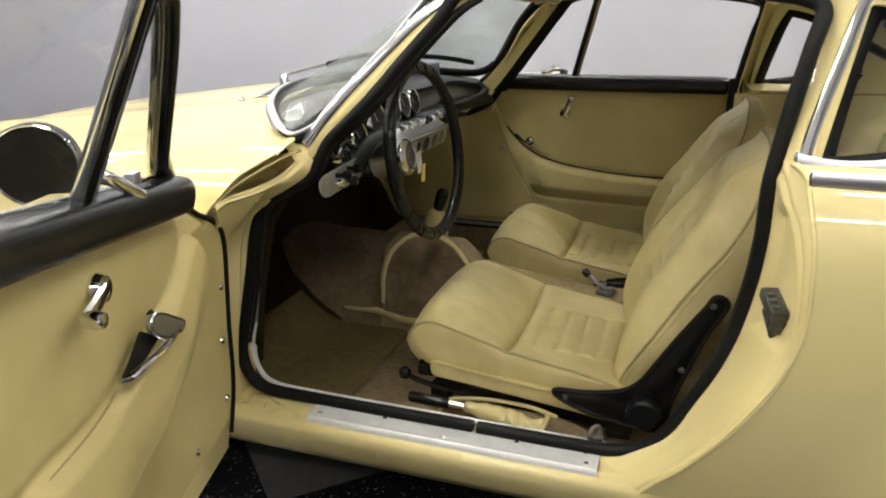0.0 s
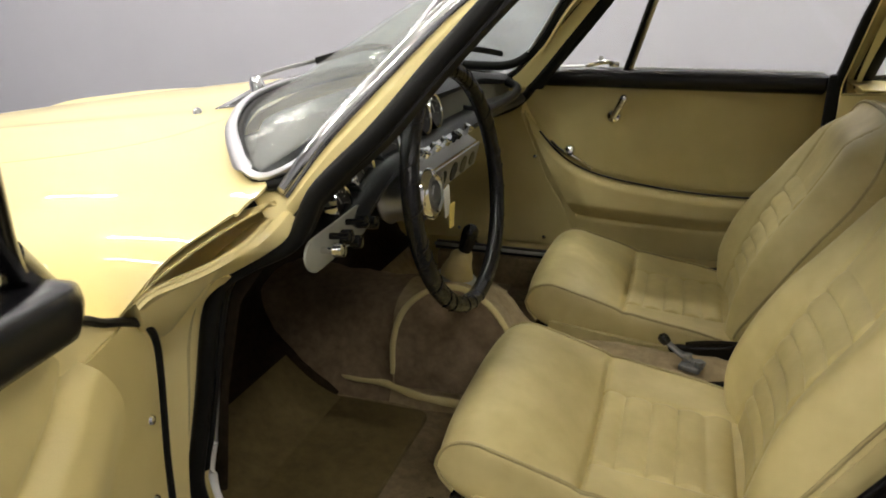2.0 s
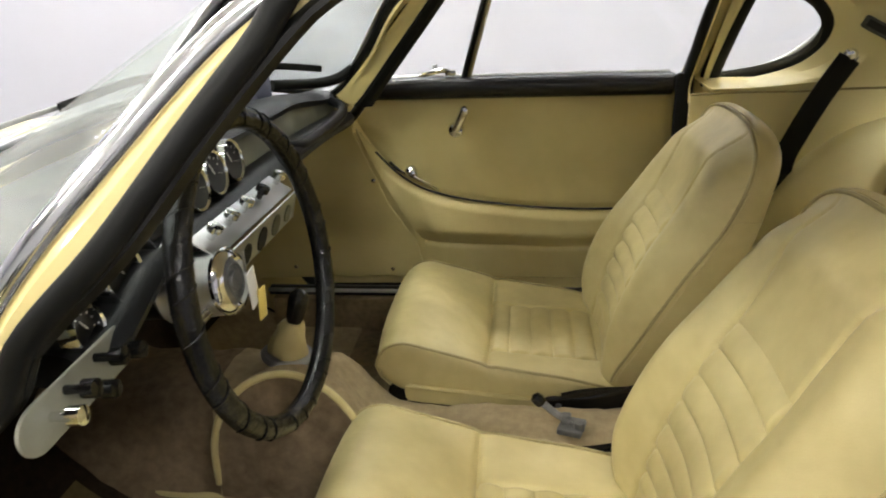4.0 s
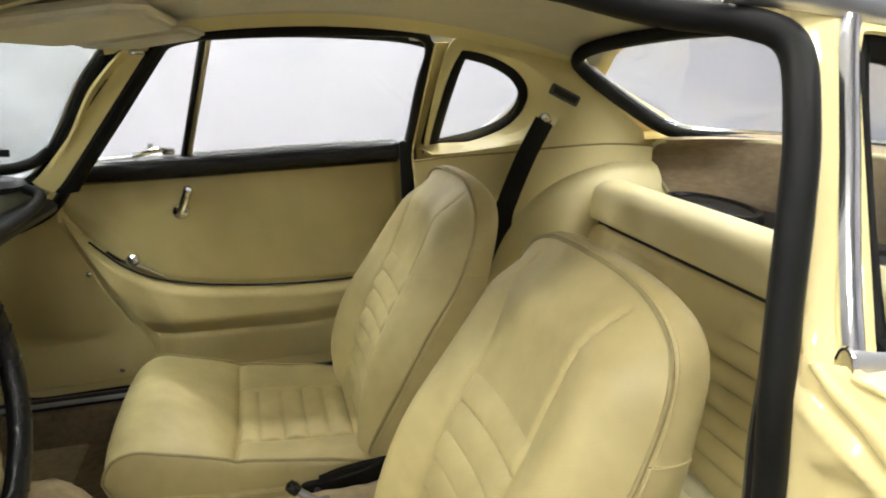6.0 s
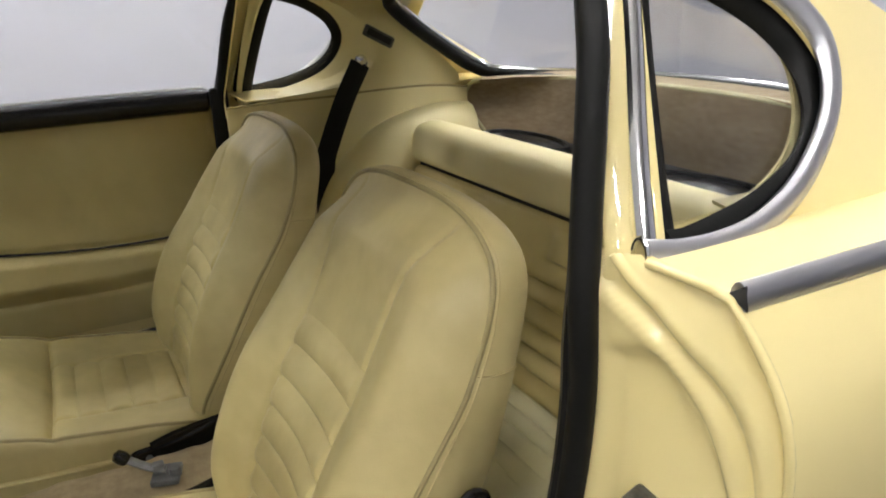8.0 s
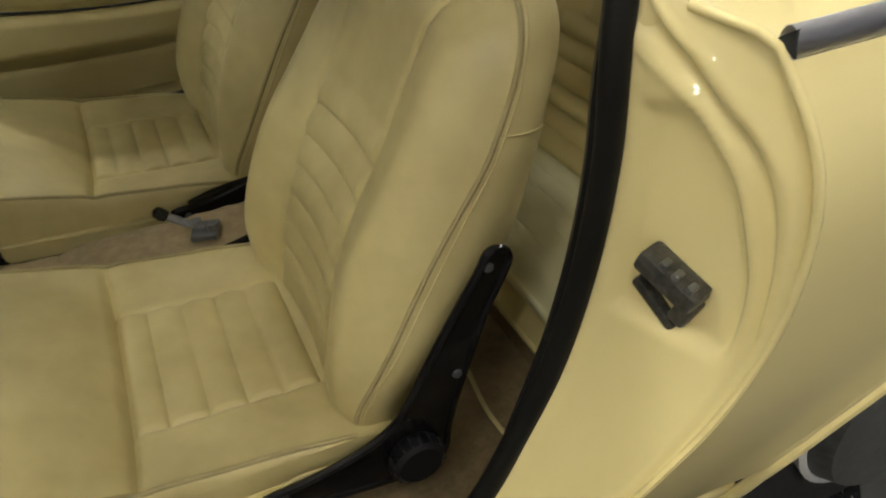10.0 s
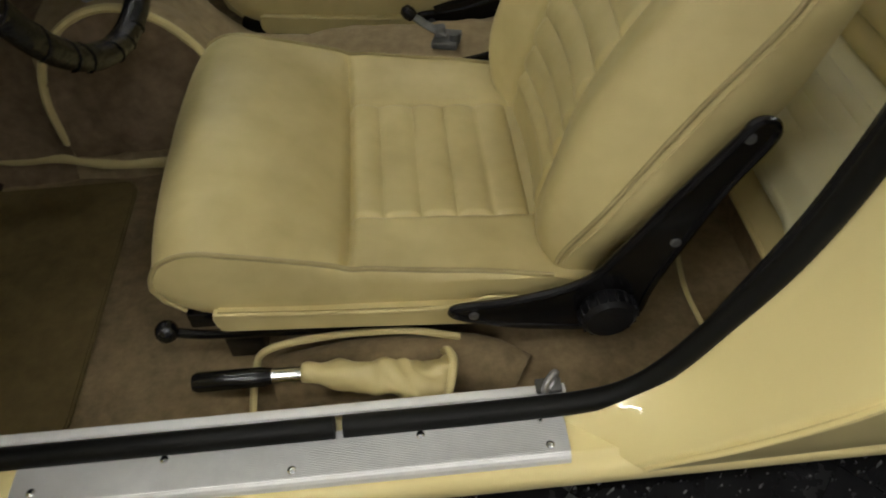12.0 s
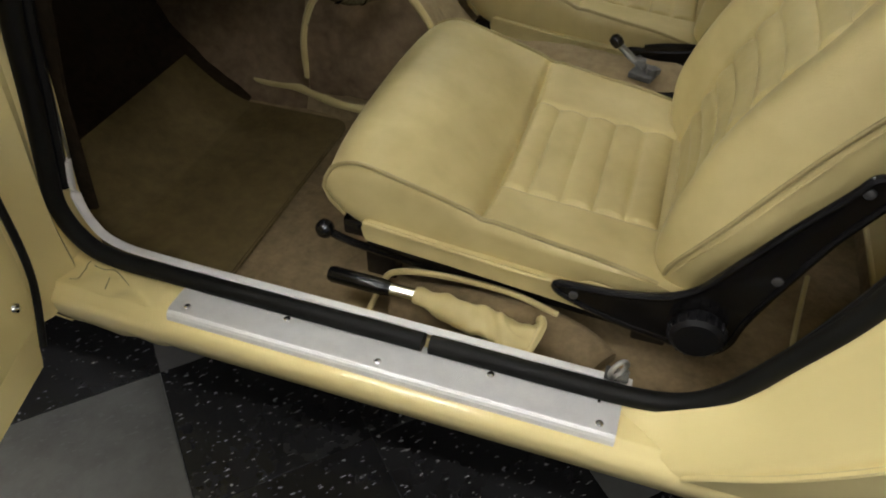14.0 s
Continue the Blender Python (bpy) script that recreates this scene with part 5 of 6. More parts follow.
def back_rear(y, s, v):
    w, z = back_place(s, v)
    return V((BACKX(z) + 0.008 * (1 - v * v) * step(1.0, 0.8, s), y + w * 0.975, z - 0.004 * step(0.7, 1.0, s)))


def backrest_mesh(y):
    ns, nv = 190, 130
    bm = bmesh.new()
    svals = [i / ns for i in range(ns + 1)]
    vvals = [math.sin(math.pi / 2 * (-1 + 2 * j / nv)) * 0.7 + (-1 + 2 * j / nv) * 0.3 for j in range(nv + 1)]
    front = [[bm.verts.new(back_face(y, s, v)) for v in vvals] for s in svals]
    rear = [[bm.verts.new(back_rear(y, s, v)) for v in vvals[::5]] for s in svals[::10]]
    for g, flip in ((front, False), (rear, True)):
        for r0, r1 in zip(g, g[1:]):
            for i in range(len(r0) - 1):
                f = (r0[i], r0[i + 1], r1[i + 1], r1[i])
                bm.faces.new(f[::-1] if flip else f)

    def rim(sv, vv):
        return [(s, -1.0) for s in sv] + [(1.0, v) for v in vv[1:]] + [(s, 1.0) for s in sv[-2::-1]]

    fv = [r[0] for r in front] + front[-1][1:] + [r[-1] for r in front[-2::-1]]
    places = rim(svals, vvals)
    last = fv
    # the side wall: a slight swell between the piped edge and the rear edge, with slack puckers low down
    for q in (0.10, 0.25, 0.5, 0.75, 0.92):
        ring_ = []
        for s, v in places:
            a, b = back_face(y, s, v), back_rear(y, s, v)
            swell = 0.008 * math.sin(math.pi * q) ** 0.7
            p = a.lerp(b, q)
            side = V((0, 1 if v > 0 else -1, 0)) if abs(v) == 1.0 else V((0, 0.8 * v, 1)).normalized()
            slack = 0.0045 * noise.noise(V((p.z * 30 - p.x * 34, p.x * 12, v))) * step(0.72, 0.52, p.z) * math.sin(math.pi * q)
            ring_.append(bm.verts.new(p + side * (swell + slack)))
        for i in range(len(ring_) - 1):
            bm.faces.new((last[i], last[i + 1], ring_[i + 1], ring_[i]))
        last = ring_
    rv = [bm.verts.new(back_rear(y, s, v)) for s, v in places]
    for i in range(len(rv) - 1):
        bm.faces.new((last[i], last[i + 1], rv[i + 1], rv[i]))
    bm.faces.new([front[0][j] for j in range(0, nv + 1)][::-1] + [rear[0][j] for j in range(len(rear[0]))])
    bmesh.ops.remove_doubles(bm, verts=bm.verts, dist=1e-5)
    bmesh.ops.recalc_face_normals(bm, faces=bm.faces)
    return bm


def front_seat(y, label, lever):
    e = thing("front_seat", (-0.25, y, FLOORZ), label, "car seat", "front seats")
    cu = part("cushion", cushion_mesh(y), VINYL, e, "tan vinyl cushion with pleated middle panel", sharp=50)
    for s in (-1, 1):
        nose = [(-0.560, 0.428), (-0.580, 0.449), (-0.5875, 0.470)]
        edge = [(-0.588 + 0.478 * (i / 60) ** 1.2) for i in range(61)]
        pipe = [V((x, y + s * (HALF + 0.0015), z)) for x, z in nose[:-1]] + [V((x - 0.001 * (x < -0.58), y + s * (HALF + 0.0005), EDGEZ(x) + 0.0012)) for x in edge]
        part("piping", tube(pipe, 0.0032, 8, up=(0, 1, 0)), PIPING, cu)
    bk = part("backrest", backrest_mesh(y), VINYL, e, "tan vinyl backrest with pleats and a rounded top", sharp=50)
    track = [(0.06 + 0.94 * i / 70, -1.0) for i in range(71)] + [(1.0, -math.cos(math.pi * i / 80)) for i in range(1, 80)] + [(1.0 - 0.94 * i / 70, 1.0) for i in range(71)]
    for r, q in ((0.0032, 0.0), (0.0013, 0.13)):
        line = []
        for s, v in track:
            a, b = back_face(y, s, v), back_rear(y, s, v)
            line.append(a.lerp(b, q) + (V((0, (1 if v > 0 else -1), 0)) if abs(v) == 1.0 else V((0, v * 0.8, 1)).normalized()) * (0.0008 + 0.008 * math.sin(math.pi * q) ** 0.7 * (q > 0)))
        part("piping" if q == 0 else "stitching", tube(line, r, 8, up=(0.9, 0.3, 0.3)), PIPING if q == 0 else VINYL, bk)
    for v in (-1.0, 1.0):
        side = []
        for i in range(14):
            q = i / 13
            a, b = back_face(y, 0.870, v), back_rear(y, 0.860, v)
            side.append(a.lerp(b, q) + V((0, v * (0.0006 + 0.008 * math.sin(math.pi * q) ** 0.7), 0)))
        part("stitching", tube(side, 0.0014, 6, up=(0, 0, 1)), VINYL, bk)
    # side skirt and runner
    for s in (-1, 1):
        o = [(-0.524, 0.434), (-0.530, 0.424), (-0.527, 0.400), (-0.518, 0.396), (-0.39, 0.384), (-0.224, 0.366), (-0.105, 0.350), (-0.09, 0.362), (-0.10, 0.400), (-0.24, 0.406), (-0.40, 0.420)]
        sk = part("base_skirt", slab([(x, y + s * 0.246, z) for x, z in o], (0, -s * 0.03, 0), 0.004), VINYL, e)
        part("skirt_hem", tube(cr([(-0.524, y + s * 0.247, 0.434), (-0.40, y + s * 0.247, 0.420), (-0.27, y + s * 0.247, 0.408), (-0.215, y + s * 0.2475, 0.414), (-0.19, y + s * 0.2475, 0.422), (-0.14, y + s * 0.247, 0.412)], 30), 0.0028, 8), VINYL, sk)
        part("runner", box((0.46, 0.035, 0.03), Matrix.Translation((-0.30, y + s * 0.20, 0.345)) @ Matrix.Rotation(radians(4), 4, "Y"), 0.004), ENAMEL, e)
        part("runner_foot", box((0.05, 0.03, 0.062), Matrix.Translation((-0.515, y + s * 0.20, 0.329)), 0.004), ENAMEL, e)
        part("runner_foot", box((0.05, 0.03, 0.04), Matrix.Translation((-0.10, y + s * 0.20, 0.316)), 0.004), ENAMEL, e)
        part("seat_frame", box((0.04, 0.05, 0.03), Matrix.Translation((-0.548, y + s * 0.20, 0.398)), 0.004), ENAMEL, e)
    # recliner arm with its knob
    for s in (-1, 1):
        yo = y + s * 0.261
        if s == lever:
            o = [(-0.234, 0, 0.420), (-0.231, 0, 0.404), (-0.172, 0, 0.381), (-0.11, 0, 0.367), (-0.06, 0, 0.360), (-0.022, 0, 0.362), (-0.006, 0, 0.385), (0.0, 0, 0.422), (0.012, 0, 0.465), (0.030, 0, 0.518), (0.054, 0, 0.584), (0.082, 0, 0.640), (0.087, 0, 0.658), (0.078, 0, 0.670), (0.062, 0, 0.669), (0.048, 0, 0.645), (0.002, 0, 0.573), (-0.038, 0, 0.505), (-0.066, 0, 0.462), (-0.105, 0, 0.438), (-0.17, 0, 0.424)]
        else:
            o = [(-0.234, 0, 0.420), (-0.231, 0, 0.404), (-0.172, 0, 0.381), (-0.11, 0, 0.367), (-0.06, 0, 0.360), (-0.022, 0, 0.362), (-0.006, 0, 0.385), (0.0, 0, 0.422), (-0.010, 0, 0.455), (-0.040, 0, 0.460), (-0.066, 0, 0.452), (-0.105, 0, 0.438), (-0.17, 0, 0.424)]
        o = cr(o, 84, True)
        arm = part("recliner_arm", slab([(p.x, yo, p.z) for p in o], (0, -s * 0.010, 0), 0.002), ENAMEL, e, "black enamelled recliner arm")
        part("flange", tube([V((p.x, yo - s * 0.002, p.z)) for p in o], 0.0055, 8, True, up=(0, 1, 0)), ENAMEL, arm)
        if s == lever:
            part("knob", lathe([(0.004, 0.026), (0.028, 0.026), (0.034, 0.021), (0.0355, 0.006), (0.032, 0.0), (0.004, 0.0)], (-0.050, yo, 0.402), (0, s, 0), 28), BLACK, arm)
            for k in range(18):
                a = 2 * math.pi * k / 18
                part("grip_rib", box((0.004, 0.016, 0.003), Matrix.Translation((-0.050 + 0.0352 * math.cos(a), yo + s * 0.013, 0.402 + 0.0352 * math.sin(a))) @ Matrix.Rotation(-a, 4, "Y"), 0.001, 1), BLACK, arm)
        for x, z in ((-0.213, 0.406), (0.016, 0.508), (0.061, 0.652))[:3 if s == lever else 1]:
            part("bolt", lathe([(0.001, 0.0), (0.0065, 0.0), (0.0055, 0.003), (0.001, 0.004)], (x, yo, z), (0, s, 0), 12), GREY, arm)
    return e


front_seat(DY, "tan vinyl driver's bucket seat with pleated panels and piping", -1)
mate = front_seat(2 * C - DY, "tan vinyl passenger bucket seat with pleated panels and piping", 1)

# seat slide lever with a ball knob
lev = thing("seat_lever", (-0.40, 1.69, 0.33), "black seat slide lever with a ball knob", "lever")
part("rod", tube(cr([(-0.595, 1.680, 0.378), (-0.55, 1.683, 0.362), (-0.45, 1.69, 0.345), (-0.33, 1.70, 0.330)], 14), 0.0065, 8), ENAMEL, lev)
part("ball", lathe([(0.001, -0.015), (0.008, -0.0135), (0.0135, -0.007), (0.015, 0), (0.0135, 0.007), (0.008, 0.0135), (0.001, 0.015)], (-0.600, 1.679, 0.382), (0, 0, 1), 18), ENAMEL, lev)
# lever on the passenger seat's side
pl = thing("seat_lever", (-0.21, 2.22, 0.45), "short grey seat lever with a black tip beside the tunnel", "lever")
part("arm", sweep(cr([(-0.252, 2.222, 0.482), (-0.238, 2.218, 0.472), (-0.218, 2.211, 0.460), (-0.195, 2.203, 0.452)], 12), ring(8, 0.008, 0.006)), GREY, pl)
part("tip", lathe([(0.002, -0.014), (0.010, -0.010), (0.012, 0), (0.010, 0.010), (0.002, 0.014)], (-0.256, 2.223, 0.485), (-0.6, 0.1, 0.6), 12), ENAMEL, pl)
part("pivot", joined(box((0.045, 0.050, 0.012), Matrix.Translation((-0.195, 2.203, 0.442)) @ Matrix.Rotation(-0.3, 4, "Z"), 0.003), box((0.018, 0.016, 0.026), Matrix.Translation((-0.205, 2.208, 0.453)), 0.003), lathe([(0.003, 0), (0.010, 0), (0.010, 0.016), (0.003, 0.018)], (-0.182, 2.192, 0.444), (0, 0, 1), 12)), GREY, pl)
part("side_bar", sweep(cr([(-0.205, 2.330, 0.418), (-0.17, 2.332, 0.426), (-0.12, 2.333, 0.432), (-0.06, 2.335, 0.436), (0.0, 2.337, 0.45)], 14), ring(8, 0.008, 0.016)), ENAMEL, mate)

# ---- hand brake with its gaiter beside the driver's seat ----
hb = thing("hand_brake", (-0.40, 1.61, FLOORZ), "black hand brake lever in a tan leather gaiter", "hand brake")
part("grip", lathe([(0.004, 0.0), (0.010, 0.002), (0.0125, 0.008), (0.0125, 0.085), (0.010, 0.098), (0.004, 0.10)], (-0.565, 1.612, 0.362), (0.98, 0.01, -0.03), 16), ENAMEL, hb)
part("collar", lathe([(0.004, 0.0), (0.0095, 0.0), (0.009, 0.042), (0.004, 0.043)], (-0.468, 1.613, 0.359), (0.98, 0.01, -0.03), 16), CHROME, hb)
gp = cr([(-0.430, 1.613, 0.360), (-0.39, 1.608, 0.359), (-0.34, 1.602, 0.352), (-0.29, 1.598, 0.342), (-0.255, 1.596, 0.332)], 52)
bm = tube(gp, 0.026, 36, size=[0.46 + 0.62 * step(0, 0.8, i / 51) + 0.05 * math.sin(i * 0.6) + 0.34 * step(0.86, 1, i / 51) for i in range(52)])
for v in bm.verts:
    k = 0.3 + 0.7 * step(-0.42, -0.30, v.co.x)
    fold = abs(noise.noise(V((v.co.x * 46 + v.co.y * 30, v.co.y * 22, v.co.z * 20)))) ** 0.7
    v.co += V((0, 0, 0.016)) * k * (fold - 0.35) + V((0.004, 0.012, 0)) * k * noise.noise(v.co * 26 + V((5, 0, 0)))
part("gaiter", bm, VINYL, hb, "creased tan leather gaiter", 70)
part("gaiter_hem", tube(cr([(-0.272, 1.552, 0.310), (-0.257, 1.562, 0.345), (-0.246, 1.585, 0.368), (-0.243, 1.606, 0.372), (-0.250, 1.630, 0.356), (-0.258, 1.648, 0.312)], 24), 0.0055, 8), VINYL, hb)
part("carpet_hump", joined(tube(cr([(-0.47, 1.640, 0.295), (-0.35, 1.648, 0.305), (-0.22, 1.640, 0.305), (-0.16, 1.61, 0.295)], 20), 0.040, 14)), CARPET, hb)
part("carpet_binding", tube(cr([(-0.50, 1.575, 0.306), (-0.50, 1.65, 0.318), (-0.48, 1.668, 0.338), (-0.40, 1.672, 0.350), (-0.30, 1.668, 0.352), (-0.23, 1.655, 0.345)], 30), 0.005, 8), VINYL, hb)

# ---- steering wheel and column ----
sw = thing("steering_wheel", (-0.70, 1.915, 0.87), "black leather-laced steering wheel with a chrome boss", "steering wheel")
RIM = V((-0.623, 1.915, 0.870))
AX = V((0.987, -0.047, 0.154)).normalized()
SIDEWAYS = V((0.047, 0.999, 0)).normalized()
UP = AX.cross(SIDEWAYS)
HUB = RIM - AX * 0.055 + V((0, 0, -0.008))
bm = tube([RIM + (UP * math.cos(a) + SIDEWAYS * math.sin(a)) * 0.203 for a in [2 * math.pi * i / 72 for i in range(72)]], 0.0150, 12, True, up=AX)
part("rim", bm, LEATHER, sw, "black rim with laced leather cover")
for i in range(30):
    a = 2 * math.pi * (i + 0.5 + 0.25 * math.sin(i * 2.3)) / 30
    c = RIM + (UP * math.cos(a) + SIDEWAYS * math.sin(a)) * 0.203
    rad = (UP * math.cos(a) + SIDEWAYS * math.sin(a))
    tan = rad.cross(AX)
    part("lacing", tube([c + (rad * math.cos(b) + AX * math.sin(b)) * 0.0157 + tan * 0.007 * b for b in [-0.4 + 5.2 * k / 10 for k in range(11)]], 0.0010, 5, up=tan), LEATHER, sw)
part("boss", lathe([(0.004, -0.088), (0.046, -0.088), (0.050, -0.082), (0.048, -0.076), (0.046, -0.070), (0.045, -0.012), (0.044, -0.004), (0.004, -0.004)], HUB, AX, 40), STEEL, sw, "brushed metal boss")
part("boss_ring", lathe([(0.030, -0.006), (0.045, -0.006), (0.047, 0.0), (0.043, 0.006), (0.034, 0.010), (0.030, 0.006)], HUB, AX, 40), CHROME, sw)
part("horn_button", lathe([(0.004, 0.0), (0.031, 0.0), (0.030, 0.006), (0.024, 0.010), (0.022, 0.007), (0.015, 0.007), (0.013, 0.011), (0.004, 0.012)], HUB, AX, 36), GREY, sw)
for sgn in (-1,):
    d = SIDEWAYS * sgn
    path = [HUB + d * (0.03 + 0.165 * u) + AX * (-0.015 + 0.065 * u * u) + UP * (-0.020) for u in (0, 0.25, 0.5, 0.75, 1)]
    part("spoke", sweep(path, ring(8, 0.009, 0.003), up=AX), CHROME, sw)
part("column", lathe([(0.01, -0.30), (0.035, -0.30), (0.040, -0.11), (0.043, -0.088), (0.01, -0.087)], HUB, AX, 24), RUBBER, sw)

# ---- dashboard ----
dash = thing("dashboard", (-0.85, C, 0.85), "black padded dashboard with round chrome-ringed gauges", "dashboard")
rows = []
for i in range(61):
    y = 1.640 + 1.240 * i / 60
    b = 0.010 * math.exp(-((y - 1.93) / 0.20) ** 2)
    dz = -0.035 * step(2.5, 2.88, y) - 0.055 * step(1.80, 1.64, y)
    f = max(-1.0, BASE(min(y, 2 * C - y)) + 0.035)
    pr = [(f, 0.990), (f * 0.6 - 0.32, 1.000 + b), (-0.815, 1.004 + b), (-0.778, 0.999 + b), (-0.763, 0.987 + b), (-0.768, 0.976 + b), (-0.785, 0.972), (-0.80, 0.965)]
    rows.append([V((x, y, z + dz)) for x, z in pr])
part("top_pad", thick(grid(rows), 0.006), BLACK, dash)
rows = []
for i in range(41):
    y = 1.640 + 1.250 * i / 40
    dz = -0.055 * step(1.80, 1.64, y)
    rows.append([V((-0.79, y, 0.985 + dz - 0.03 * step(2.5, 2.88, y))), V((-0.775, y, 0.955 + dz)), V((-0.768, y, 0.915 + dz * 0.6))])
part("fascia", thick(grid(rows), 0.006), OLIVE, dash)
rows = []
for i in range(41):
    y = 1.680 + 1.215 * i / 40
    dz = -0.055 * step(1.88, 1.68, y) - 0.012 * step(2.5, 2.9, y)
    g = step(1.675, 1.74, y) * 0.3 + 0.7
    rows.append([V((-0.80 + (x + 0.80) * g, y, z + dz)) for x, z in ((-0.80, 0.926), (-0.752, 0.925), (-0.731, 0.919), (-0.719, 0.906), (-0.723, 0.893), (-0.75, 0.886), (-0.80, 0.886), (-0.83, 0.90))])
part("lower_pad", grid(rows, loop=True, ends=True), BLACK, dash)


def gauge(y, z, r):
    g = part("gauge", lathe([(0.003, -0.02), (r * 0.92, -0.02), (r * 0.92, 0.002), (0.003, 0.002)], (-0.757, y, z), (1, 0, 0.18), 32), FACE, dash, "black gauge face")
    part("bezel", lathe([(r * 0.88, 0.0), (r * 0.90, 0.010), (r * 1.0, 0.012), (r * 1.06, 0.006), (r * 1.06, -0.01), (r * 0.90, -0.01)], (-0.757, y, z), (1, 0, 0.18), 36), CHROME, g)
    part("needle", box((0.001, 0.0018, r * 0.70), Matrix.Translation((-0.7535, y, z + r * 0.2)) @ Matrix.Rotation(0.7, 4, "X"), 0), WHITE, g)
    for k in range(9):
        a = math.pi * (1.25 - 1.5 * k / 8)
        part("dial_mark", box((0.001, 0.0012, r * 0.10), Matrix.Translation((-0.7540, y + r * 0.72 * math.cos(a), z + r * 0.72 * math.sin(a))) @ Matrix.Rotation(a - math.pi / 2, 4, "X"), 0), WHITE, g)


for y, z, r in ((1.712, 0.885, 0.026), (1.796, 0.914, 0.037), (1.900, 0.943, 0.045), (2.012, 0.955, 0.034), (2.082, 0.959, 0.034), (2.152, 0.961, 0.034)):
    gauge(y, z, r)
part("grab_rail", tube(cr([(-0.77, 2.42, 0.925), (-0.735, 2.46, 0.918), (-0.725, 2.60, 0.915), (-0.72, 2.74, 0.922), (-0.725, 2.80, 0.935), (-0.76, 2.83, 0.945)], 28), 0.012, 10), BLACK, dash, "black grab rail")
# bright switch plate under the pad, towards the door
pm = Matrix.Translation((-0.735, 1.660, 0.850)) @ Matrix.Rotation(radians(3), 4, "X") @ Matrix.Rotation(radians(-8), 4, "Y")
o = [pm @ V((0, a * 0.072 + 0.030 * math.cos(b) * (1 if a > 0 else 1), 0.024 * math.sin(b))) for a, b in [(1, radians(t)) for t in range(-90, 91, 15)] + [(-1, radians(t)) for t in range(90, 271, 15)]]
sp_ = part("switch_plate", slab(o, (0.004, 0, 0), 0.001), PLATE, dash, "dull grey-green switch plate")
for k, (v, w) in enumerate(((-0.055, 0.0), (-0.025, 0.010), (0.0, -0.008), (0.03, 0.012), (0.062, 0.0))):
    part("switch", lathe([(0.002, 0), (0.005, 0.0), (0.005, 0.016), (0.010, 0.020), (0.010, 0.034), (0.002, 0.036)], pm @ V((0.004, v, w)), (1, 0, 0.1), 14), CHROME if k == 0 else ENAMEL, sp_)
# radio plate in the middle: a pierced face and a ledge of knobs above it
tilt = Matrix.Translation((-0.684, 2.072, 0.864)) @ Matrix.Rotation(radians(14), 4, "Y")
rp = part("radio_plate", box((0.005, 0.325, 0.050), tilt, 0.002), STEEL, dash)
for y, r in ((-0.135, 0.014), (-0.075, 0.016), (-0.01, 0.019), (0.055, 0.018), (0.115, 0.015)):
    part("dial_hole", lathe([(0.002, 0.0), (r, 0.0), (r, 0.003), (0.002, 0.003)], tilt @ V((0.002, y, -0.002)), (0.97, 0, -0.24), 20), NIGHT if y < 0.05 else OLIVE, rp)
lt_ = Matrix.Translation((-0.704, 2.072, 0.9015)) @ Matrix.Rotation(radians(-58), 4, "Y")
rl = part("radio_ledge", box((0.004, 0.325, 0.046), lt_, 0.002), SATIN, dash)
for y in (-0.13, -0.07, -0.01, 0.06, 0.145):
    part("knob", lathe([(0.002, 0), (0.005, 0.0), (0.006, 0.010), (0.011, 0.013), (0.011, 0.022), (0.002, 0.024)], lt_ @ V((0.002, y, 0.004)), (0.53, 0, 0.85), 14), ENAMEL if y == 0.06 else CHROME, rl)
# key tags hanging at the column
tag = thing("key_tag", (-0.665, 1.935, 0.83), "white and yellow card tags hanging from the key", "tag")
part("card", box((0.002, 0.028, 0.055), Matrix.Translation((-0.652, 1.932, 0.838)) @ Matrix.Rotation(0.15, 4, "X"), 0.0005), WHITE, tag)
part("card", box((0.002, 0.026, 0.045), Matrix.Translation((-0.648, 1.948, 0.808)) @ Matrix.Rotation(-0.1, 4, "X"), 0.0005), YELLOWCARD, tag)
part("key", box((0.003, 0.006, 0.03), Matrix.Translation((-0.662, 1.938, 0.873)), 0.001), STEEL, tag)
bx = thing("small_box", (-0.872, 2.55, 1.0), "small dark blue plastic box on the dashboard", "box")
part("case", box((0.10, 0.06, 0.046), Matrix.Translation((-0.872, 2.55, 1.018)) @ Matrix.Rotation(radians(-12), 4, "Z"), 0.004), BLUEBOX, bx)

# ---- gear lever with its gaiter ----
gl = thing("gear_lever", (-0.742, 2.268, 0.545), "gear lever with black knob in a tan leather boot", "gear lever")
GB = V((-0.732, 2.240, 0.563))
part("ring", lathe([(0.034, 0.0), (0.038, 0.005), (0.046, 0.005), (0.050, 0.0), (0.048, -0.006), (0.034, -0.006)], GB, (0.15, 0, 1), 30), SATIN, gl)
bm = lathe([(0.036, 0.0), (0.037, 0.014), (0.033, 0.030), (0.029, 0.042), (0.024, 0.056), (0.020, 0.066), (0.010, 0.070)], GB, (0.25, 0.02, 1), 32)
for v in bm.verts:
    a = math.atan2(v.co.y - GB.y, v.co.x - GB.x)
    v.co += V((math.cos(a), math.sin(a), 0)) * (0.0030 * math.sin(a * 5 + v.co.z * 60)) + V((0.005, 0.004, 0.002)) * noise.noise(v.co * 40)
part("boot", bm, VINYL, gl, "creased tan leather boot", 70)
part("shaft", lathe([(0.002, 0.05), (0.007, 0.05), (0.007, 0.08), (0.002, 0.08)], GB, (0.30, 0.0, 1), 12), CHROME, gl)
